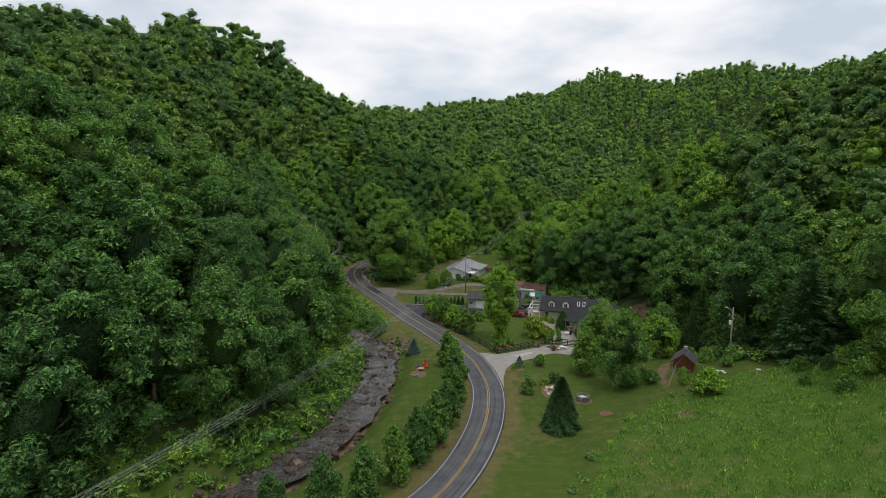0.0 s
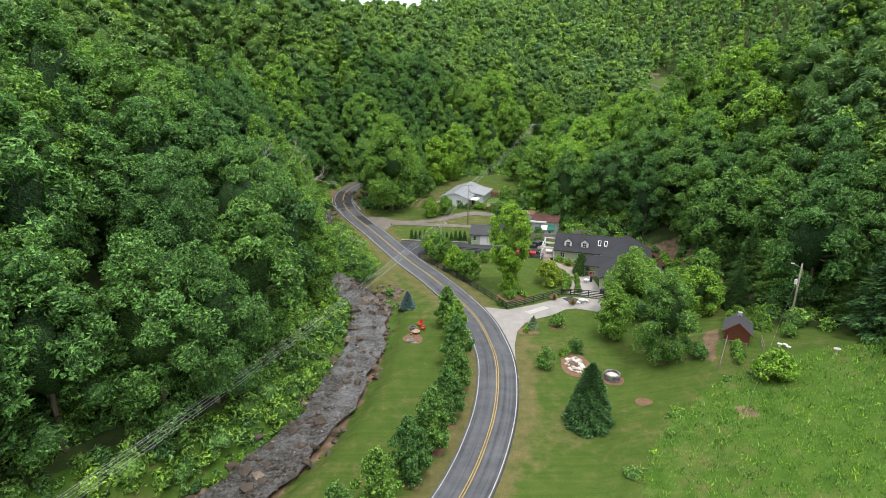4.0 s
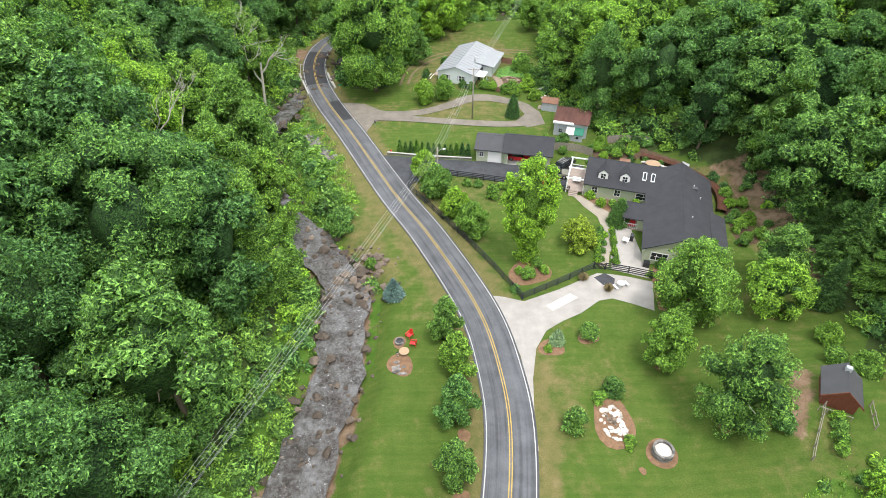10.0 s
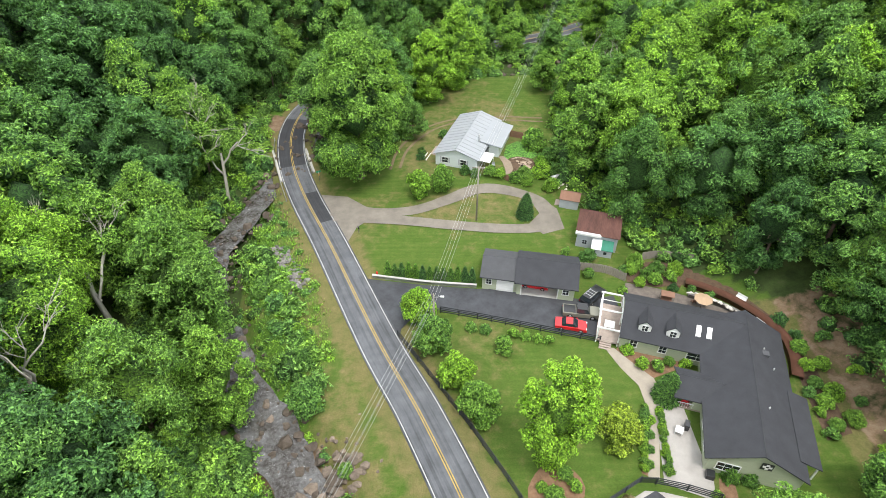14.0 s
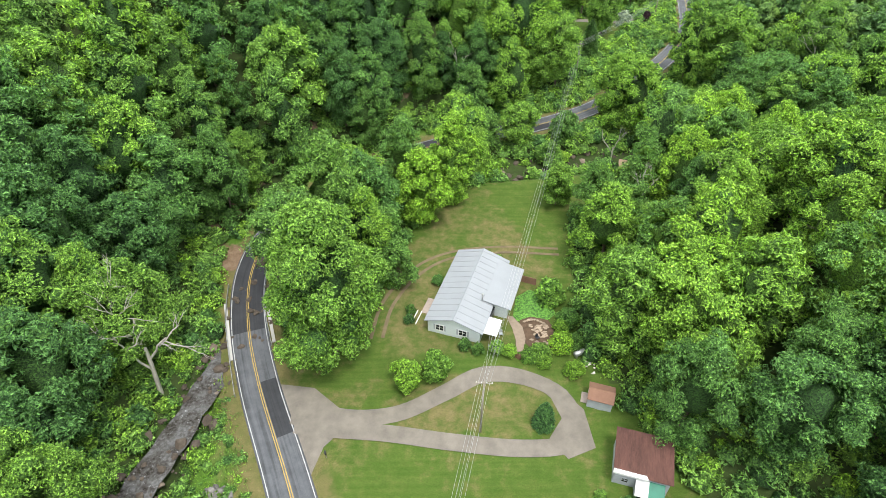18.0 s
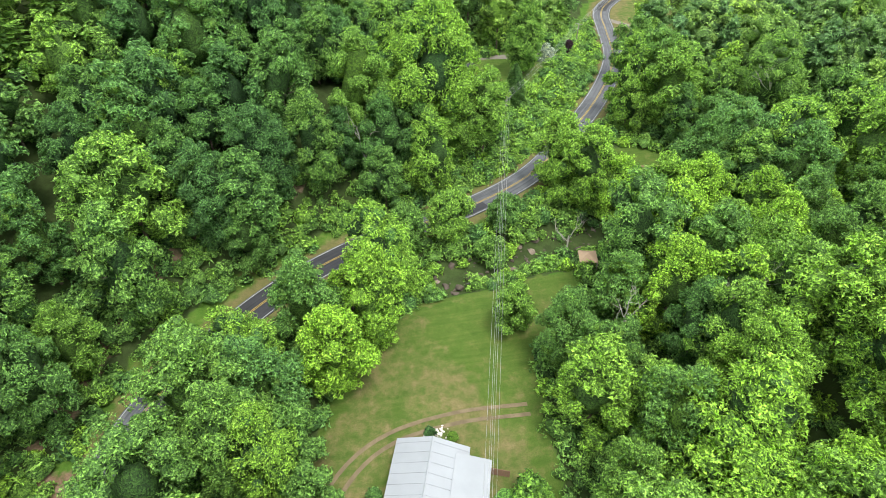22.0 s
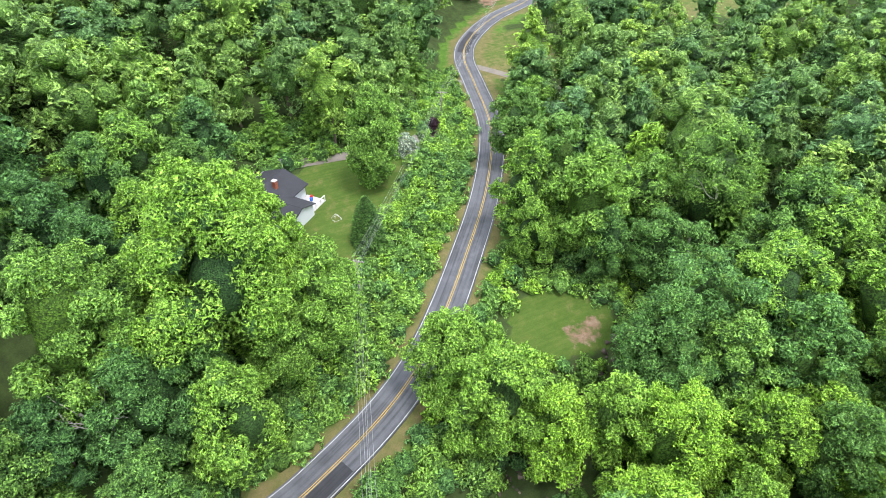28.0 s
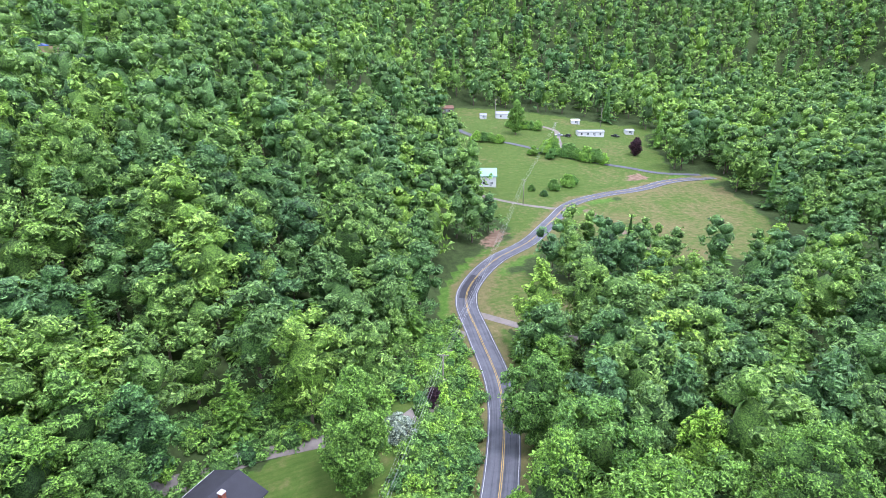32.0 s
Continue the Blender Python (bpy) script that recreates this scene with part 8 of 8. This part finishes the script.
def rocks(name, spots, label, material, category="rocks", sizes=(0.18, 0.6), seed=3, limit=300):
    """Rocks as parts of one heap; those beyond the limit are joined."""
    g = np.random.default_rng(seed)
    heap = thing(name, spots[0][0], spots[0][1], 0, 0, label, category)
    kinds = [fresh_mesh("rock", blob(ICO1_V, (0, 0, 0), (1, g.uniform(0.65, 1.0), g.uniform(0.45, 0.75)), i, 0.4), ICO1_F, material) for i in range(9)]
    o = heap.matrix_basis.translation
    xs, ys = np.array([s[0] for s in spots]), np.array([s[1] for s in spots])
    zz = land(xs, ys)
    rest_bits = []
    for i, (x, y) in enumerate(spots):
        r = sizes[0] + (sizes[1] - sizes[0]) * g.uniform(0, 1) ** 2.5
        z = zz[i] + r * 0.15
        near_d, _, near_s, _ = along(np.array([x]), np.array([y]), CREEK)
        if near_d[0] < 3.6:
            z = max(z, float(np.interp(near_s[0], [0, CREEK_LEN], [-1.7, 1.3])) + r * g.uniform(-0.2, 0.2))
        m = Matrix.LocRotScale((x - o.x, y - o.y, z), Euler((g.uniform(-0.3, 0.3), g.uniform(-0.3, 0.3), g.uniform(0, 6.28))), (r, r, r))
        if i < limit:
            k = new("rock", kinds[int(g.integers(9))])
            k.parent = heap
            k.matrix_basis = m
        else:
            mm = np.array(m)
            rest_bits.append((np.array([tuple(v.co) for v in kinds[i % 9].vertices]) @ mm[:3, :3].T + mm[:3, 3], ICO1_F))
    if rest_bits:
        v, f = merge(rest_bits)
        k = part("rubble", fresh_mesh("rubble", v, f, material), None, heap)
        k["kind"] = "stuff"
    return heap


g_ = np.random.default_rng(12)
spots = []
for i in range(1350):
    k = int(g_.integers(10, len(CREEK) - 45))
    t = CREEK[k + 1] - CREEK[k]
    t = t / np.linalg.norm(t)
    side = g_.choice([-1, 1]) * g_.uniform(2.9, 4.6) if i % 2 else g_.uniform(-3.0, 3.0)
    spots.append((CREEK[k][0] - t[1] * side + g_.normal() * 0.3, CREEK[k][1] + t[0] * side + g_.normal() * 0.3))
for i in range(120):
    spots.insert(int(g_.integers(0, 240)), (g_.normal(-11.2, 1.9), g_.normal(121.5, 3.6)))
rocks("creek_rocks", spots, "brown and grey boulders along the creek bed", M_ROCK, sizes=(0.18, 0.95))
spots = [(-27 + 6.2 * t + g_.normal() * 0.9, 162.6 - 10.5 * t + g_.normal() * 0.5) for t in g_.uniform(0, 1, 160)]
rocks("riprap", spots, "heap of dark grey broken riprap stone", M_STONE, sizes=(0.25, 0.55), seed=5)
# forest trees: candidates on a jittered net, none where the land is clear
def scatter(x0, x1, y0, y1, gap, seed):
    g = np.random.default_rng(seed)
    xs, ys = np.meshgrid(np.arange(x0, x1, gap), np.arange(y0, y1, gap))
    xs = xs + (np.arange(xs.shape[0]) % 2)[:, None] * gap / 2
    xs, ys = xs.ravel() + g.uniform(-0.38, 0.38, xs.size) * gap, ys.ravel() + g.uniform(-0.38, 0.38, xs.size) * gap
    return xs, ys


def forest_ok(x, y, rim):
    ok = ~is_clear(x, y)
    dr, sr, _, _ = along(x, y, ROAD)
    ok &= dr > np.where((y > 205) & (y < 262), np.where(sr > 0, 5.8, 5.5), np.where(y > 345, 11.0, 7.5))
    ok &= ~((y > 262) & (y < 345) & (x > 33) & (sr > 0) & (dr < 15))
    ok &= along(x, y, UPPER_ROAD)[0] > 7
    for hx, hy, hr in HERO_GAPS:
        ok &= np.hypot(x - hx, y - hy) > hr
    ok &= along(x, y, CREEK)[0] > np.where(y > 215, 2.5, np.where((y > 126) & (y < 150), 2.0, np.where((y < 117) & (y > 60), 7.0, 4.5)))
    for a in range(8):
        ok &= ~is_clear(x + rim * math.cos(a * 0.785), y + rim * math.sin(a * 0.785))
    return ok


fx0, fy0 = scatter(-170, 330, 20, 480, 7.9, 3)
ok = forest_ok(fx0, fy0, 2.2)
fx0, fy0 = fx0[ok], fy0[ok]


def in_sight(x, y):
    """False for trees that ridges hide from the whole valley."""
    top = land(x, y) + 20
    seen = np.zeros(len(x), bool)
    for vx, vy, vz in ((0, 0, 44), (0, 60, 60), (1, 118, 70), (2, 170, 72), (20, 206, 72), (33, 232, 72)):
        free = np.ones(len(x), bool)
        for t in np.linspace(0.12, 0.97, 26):
            free &= land(vx + (x - vx) * t, vy + (y - vy) * t) + 6 * (t < 0.9) < vz + (top - vz) * t + 2
        seen |= free
    return seen


vis = in_sight(fx0, fy0)
fx0, fy0 = fx0[vis], fy0[vis]
dpath = along(fx0, fy0, PATH)[0]
near = np.argsort(dpath)[:300]
is_near = np.zeros(len(fx0), bool)
is_near[near] = True

LABELS = ("tall broadleaf forest tree with a dense bright green crown", "broadleaf forest tree with a lobed deep green crown", "spreading broadleaf forest tree in full summer leaf",
          "tall narrow-topped forest tree with fresh green leaves", "round-crowned forest tree with mid-green leaves", "forest tree with a high uneven green crown")
FORMS = ("broad", "tall", "broad", "spreading", "broad", "tall", "spreading", "broad")
NEAR_KINDS = [plant("tree", tree_meshes(FORMS[i], 20.5 + 1.2 * (i % 3), 10.2 + 0.9 * (i % 4), 10500 if i < 5 else 6200, 0.255 if i < 5 else 0.33, 100 + i, tint=0.14), LABELS[i % 6]) for i in range(8)]
# Deep green trees whose lowered tint also paints in the slopes' shade.
DEEP_SHADED_KINDS = [plant("tree", tree_meshes("broad", 21, 11 + i, 7500, 0.3, 120 + i, tint=-0.3), "dense deep green forest tree, tinted darker for the slope's shade") for i in range(2)]
FRESH_KINDS = [plant("tree", tree_meshes(("broad", "tall", "broad")[i], 20, 10.5 + 0.7 * i, 7500, 0.3, 130 + i, tint=0.36), "fresh yellow-green forest tree in full leaf") for i in range(3)]
for rank, i in enumerate(near):
    tx, ty = float(fx0[i]), float(fy0[i])
    pick = int(rng.integers(0, 5)) if rank < 170 else int(rng.integers(5, 8))
    k = NEAR_KINDS[pick]
    # slopes that get the trees with shade in their tint
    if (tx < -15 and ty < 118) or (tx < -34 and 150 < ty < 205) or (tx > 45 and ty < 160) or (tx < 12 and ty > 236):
        k = DEEP_SHADED_KINDS[pick % 2] if rng.uniform() < 0.7 else k
    elif tx > 26 and 170 < ty < 242:
        k = FRESH_KINDS[pick % 3] if rng.uniform() < 0.7 else k
    s = rng.uniform(0.86, 1.16) if tx < -12 and ty < 215 else rng.uniform(0.68, 1.1)
    put(k, tx, ty, s * 1.08, None, s * rng.uniform(0.92, 1.12), 0.2)
for i, k in enumerate(NEAR_KINDS + DEEP_SHADED_KINDS + FRESH_KINDS):
    k.matrix_basis = at_ground(-62 - 9 * i, 60 + 8 * i)


LOW_WOOD = [(97, 332), (128, 375), (165, 374), (190, 362), (215, 360), (245, 380), (310, 372), (300, 318), (150, 312)]


def woods(name, xs, ys, variants, seed, s_lo, s_hi, label, tone=0.5, leaf=None, inner=None):
    """Many far trees joined into one mesh; each has its own tint."""
    g = np.random.default_rng(seed)
    zs = land(xs, ys)
    pick = g.integers(0, len(variants), len(xs))
    V, Fq, T, Mi, k = [], [], [], [], 0
    for i, (bv, bf, bm) in enumerate(variants):
        idx = np.nonzero(pick == i)[0]
        if not len(idx):
            continue
        n = len(idx)
        s, q = g.uniform(s_lo, s_hi, n), g.uniform(0, 6.283, n)
        c, sn = np.cos(q)[:, None], np.sin(q)[:, None]
        s = s * np.where(inside(xs[idx], ys[idx], LOW_WOOD), 0.72, 1.0)
        sz = s * g.uniform(0.85, 1.1, n)
        s = s * 1.1
        x = (bv[None, :, 0] * c - bv[None, :, 1] * sn) * s[:, None] + xs[idx][:, None]
        y = (bv[None, :, 0] * sn + bv[None, :, 1] * c) * s[:, None] + ys[idx][:, None]
        z = bv[None, :, 2] * sz[:, None] + zs[idx][:, None] - 0.3
        V.append(np.stack([x, y, z], 2).reshape(-1, 3))
        Fq.append((bf[None] + (np.arange(n) * len(bv))[:, None, None]).reshape(-1, 4) + k)
        k += n * len(bv)
        T.append(np.repeat(np.clip(g.normal(tone, 0.22, n), 0.05, 0.98), len(bv)))
        Mi.append(np.tile(bm, n))
    V, Fq, T, Mi = np.vstack(V), np.vstack(Fq), np.concatenate(T), np.concatenate(Mi)
    me = bpy.data.meshes.new(name)
    me.vertices.add(len(V))
    me.vertices.foreach_set("co", V.astype(np.float32).ravel())
    tri = Fq[:, 3] == Fq[:, 2]
    counts = np.where((Fq[:, 3] - Fq[:, 2]) == 0, 3, 4)
    flat = Fq.ravel()
    keep = np.ones(len(flat), bool)
    keep[3::4] = ~tri
    loops = flat[keep]
    me.loops.add(len(loops))
    me.loops.foreach_set("vertex_index", loops.astype(np.int32))
    me.polygons.add(len(Fq))
    starts = np.concatenate([[0], np.cumsum(counts)[:-1]])
    me.polygons.foreach_set("loop_start", starts.astype(np.int32))
    me.materials.append(leaf or M_WOODLEAF)
    me.materials.append(inner or M_WOODCORE_SHADE)
    me.materials.append(M_PINE)
    me.materials.append(M_BARK)
    me.polygons.foreach_set("material_index", Mi.astype(np.int32))
    me.polygons.foreach_set("use_smooth", np.ones(len(Fq), bool))
    me.update(calc_edges=True)
    me.attributes.new("tint", "FLOAT", "POINT").data.foreach_set("value", T.astype(np.float32))
    return tagged(new(name, me), label, "forest", kind="stuff")


def far_variant(h, w, leaves, size, seed, core=ICO1_V, core_f=ICO1_F, lobes_n=12, pine=False, grow=0.8, cores=99, tufts=7):
    if pine:
        v, f = needles(h, w, leaves, size, seed)
        cv, cf = spire_core(h, w * 0.7)
        return np.vstack([v, cv]), np.vstack([f, np.array(cf) + len(v)]), np.concatenate([np.full(len(f), 2), np.full(len(cf), 2)])
    lobes = boughs(("broad", "tall", "spreading")[seed % 3], h, w, seed, lobes_n)
    v, f = leaf_sprays(lobes, leaves, size, seed, tufts, 0.4, 0.42)
    f = np.hstack([f, f[:, 2:3]])
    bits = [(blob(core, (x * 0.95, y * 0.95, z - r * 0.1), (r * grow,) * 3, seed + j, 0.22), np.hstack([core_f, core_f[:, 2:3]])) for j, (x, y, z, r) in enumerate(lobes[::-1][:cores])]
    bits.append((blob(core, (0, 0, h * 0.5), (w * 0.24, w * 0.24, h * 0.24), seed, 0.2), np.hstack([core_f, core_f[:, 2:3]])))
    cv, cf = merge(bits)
    cf = np.array(cf) + len(v)
    tv, tf = limb((0, 0, -1), (0, 0, h * 0.5), 0.3, 0.2, 4, 0, 0, 1)
    return np.vstack([v, cv, tv]), np.vstack([f, cf, tf + len(v) + len(cv)]), np.concatenate([np.zeros(len(f), int), np.ones(len(cf), int), np.full(len(tf), 3)])


MID = [far_variant(20 + i % 3, 9.5 + i % 4, 2800, 0.42, 200 + i, ICO0_V, ICO0_F, 22, grow=0.78) for i in range(6)]
MID2 = [far_variant(20 + i % 3, 9.5 + i % 4, 1550, 0.47, 210 + i, ICO0_V, ICO0_F, 17, grow=0.8, cores=12, tufts=6) for i in range(6)] + [far_variant(19, 7, 420, 1.1, 230, pine=True)]
FAR = [far_variant(19 + i % 3, 9.5 + i % 3, 430, 0.7, 240 + i, ICO0_V, ICO0_F, 10, grow=0.85, cores=6, tufts=4) for i in range(9)] + [far_variant(19, 7, 70, 1.9, 250, pine=True)]
mid = (~is_near) & (dpath < 82)
woods("woods", fx0[mid], fy0[mid], MID, 11, 0.55, 1.12, "dense broadleaf woods on the valley slopes")
mid2 = (~is_near) & (dpath >= 82) & (dpath < 160)
woods("hillside_woods", fx0[mid2], fy0[mid2], MID2, 13, 0.74, 1.16, "wooded hillside of mixed broadleaf trees", 0.52, M_FARHAZE_LEAF, M_WOODCORE_SHADE)
rest = (~is_near) & (dpath >= 160) & (rng.uniform(0, 1, len(fx0)) < 0.68)
ox, oy = scatter(-560, 760, -60, 1050, 12.4, 5)
out = ~((ox > -170) & (ox < 330) & (oy > 20) & (oy < 480)) & forest_ok(ox, oy, 3)
az = np.degrees(np.arctan2(ox, oy + 20))
out &= (az > -48) & (az < 75) & (np.hypot(ox, oy) < 1100)
ox, oy = ox[out], oy[out]
out = in_sight(ox, oy)
wx_, wy_ = np.concatenate([fx0[rest], ox[out]]), np.concatenate([fy0[rest], oy[out]])
very = along(wx_, wy_, PATH)[0] > 330
VERY_FAR = [far_variant(19 + i % 3, 10 + i % 3, 140, 1.05, 260 + i, ICO0_V, ICO0_F, 8, grow=0.9, cores=3, tufts=3) for i in range(7)] + [far_variant(19, 7, 50, 2.0, 251, pine=True)]
woods("far_woods", wx_[~very], wy_[~very], FAR, 12, 0.8, 1.3, "distant wooded mountainside of summer-green trees", 0.5, M_FARHAZE_LEAF, M_WOODCORE_SHADE)
woods("mountain_woods", wx_[very], wy_[very], VERY_FAR, 14, 0.85, 1.35, "haze-tinted wooded ridge of far summer-green trees", 0.56, M_FARHAZE_LEAF, M_WOODCORE_SHADE)


# ---- undergrowth: shrubs under the trees, weeds on the banks ----
def bush(h, w, leaves, size, seed):
    lobes = boughs("ball", h, w, seed)[:9]
    v, f = leaf_sprays(lobes, leaves, size, seed, 4, 0.6)
    f = np.hstack([f, f[:, 2:3]])
    cv = blob(ICO0_V, (0, 0, h * 0.3), (w * 0.36, w * 0.36, h * 0.38), seed, 0.3)
    cf = np.hstack([ICO0_F, ICO0_F[:, 2:3]]) + len(v)
    return np.vstack([v, cv]), np.vstack([f, cf]), np.concatenate([np.zeros(len(f), int), np.ones(len(cf), int)])


BUSHES = [bush(1.7 + 0.3 * (i % 3), 2.6 + 0.3 * (i % 4), 170, 0.26, 300 + i) for i in range(6)]
WEEDS = [bush(0.7 + 0.15 * (i % 3), 1.5 + 0.2 * (i % 3), 70, 0.18, 320 + i) for i in range(5)]
ux, uy = scatter(-75, 115, 50, 345, 2.4, 21)
du = along(ux, uy, PATH)[0]
rd, rs, _, _ = along(ux, uy, ROAD)
cd, cs, _, _ = along(ux, uy, CREEK)
clear_u = is_clear(ux, uy)
edge = (du < 42) & ((ux < -20) | (rng.uniform(0, 1, len(ux)) < 0.3))
for a in range(8):
    for rr in (5.0, 10.0, 16.0):
        edge |= is_clear(ux + rr * math.cos(a * 0.785), uy + rr * math.sin(a * 0.785)) | (along(ux + rr * math.cos(a * 0.785), uy + rr * math.sin(a * 0.785), ROAD)[0] < 4)
bank = (uy > 258) & (uy < 345) & (rs > 0) & (rd > 4.6) & (rd < 15) & (ux > 20)
under = ((~clear_u) & edge & (rd > 5.2) & (cd > np.where(uy > 205, 2.3, 4.2)) & (du < 110) & ~((ux > 46) & (uy > 92) & (uy < 156) & (rng.uniform(0, 1, len(ux)) < 0.75))) | bank | inside(ux, uy, [(-31, 178), (-26, 166), (-21, 152), (-17, 140), (-15, 131), (-20, 134), (-27, 146), (-31, 156), (-33, 170)]) & (rng.uniform(0, 1, len(ux)) < 0.45)
woods("undergrowth", ux[under], uy[under], BUSHES, 31, 0.7, 1.6, "leafy undergrowth along the wood's edge", 0.55)
wx, wy = scatter(-60, 60, 40, 200, 1.25, 23)
wd, ws, _, _ = along(wx, wy, CREEK)
weedy = ((wd > 3.5) & (wd < 8.5) & (ws > 0) & (wy < 200)) | ((wd > 3.4) & (wd < 4.3) & (ws < 0) & (wy > 118) & (wy < 200)) | (inside(wx, wy, BANK) & (rng.uniform(0, 1, len(wx)) < 0.6))
weedy &= along(wx, wy, ROAD)[0] > 4.5
weedy |= inside(wx, wy, MEADOW) & (rng.uniform(0, 1, len(wx)) < 0.008)
weedy |= (along(wx, wy, [(14, 62), (22, 72), (28, 80), (36, 86), (46, 89)])[0] < 1.2) & (rng.uniform(0, 1, len(wx)) < 0.16)
woods("bank_weeds", wx[weedy], wy[weedy], WEEDS, 32, 0.5, 1.3, "bright green weeds on the creek bank and meadow edge", 0.52)
bx, by = scatter(18, 95, 256, 350, 1.7, 27)
bd, bs, _, _ = along(bx, by, ROAD)
brush = (bs > 0) & (bd > 4.4) & (bd < 15.5) & ~inside(bx, by, [(38, 282), (49, 294), (58, 306), (70, 322), (60, 316), (40, 312), (28, 300)]) & (along(bx, by, [(90, 344), (82.5, 337), (78.5, 330.5), (73.5, 322), (68, 315.5), (60, 312)])[0] > 2.4)
woods("bank_brush", bx[brush], by[brush], WEEDS, 33, 1.0, 2.1, "tangled green brush on the road bank", 0.68)


def blades(n, h, r, seed):
    """A clump of leaning grass blades."""
    g = np.random.default_rng(seed)
    q, d = g.uniform(0, 6.283, n), g.uniform(0.0, r, n)
    bx_, by_ = np.cos(q) * d, np.sin(q) * d
    lean = g.normal(scale=0.18, size=(n, 2))
    side = g.uniform(0, 6.283, n)
    sx_, sy_ = np.cos(side) * 0.05, np.sin(side) * 0.05
    hh = h * g.uniform(0.6, 1.2, n)
    v = np.stack([np.stack([bx_ - sx_, by_ - sy_, np.zeros(n)], 1), np.stack([bx_ + sx_, by_ + sy_, np.zeros(n)], 1), np.stack([bx_ + lean[:, 0], by_ + lean[:, 1], hh], 1)], 1).reshape(-1, 3)
    f = np.arange(n * 3).reshape(-1, 3)
    return v, np.hstack([f, f[:, 2:3]]), np.zeros(n, int)


GRASSES = [blades(22, 0.55, 0.6, 340 + i) for i in range(5)]
mx_, my_ = scatter(8, 74, 48, 92, 0.85, 29)
mown = inside(mx_, my_, MEADOW)
woods("meadow_grass", mx_[mown], my_[mown], GRASSES, 34, 0.7, 1.5, "tall rough grass of the unmown meadow", 0.62)
vx_, vy_ = scatter(-36, -8, 118, 186, 0.8, 30)
verge = inside(vx_, vy_, BANK) & (along(vx_, vy_, ROAD)[0] > 4.2)
woods("verge_grass", vx_[verge], vy_[verge], GRASSES, 35, 0.7, 1.7, "tall weedy grass between road and creek", 0.75)
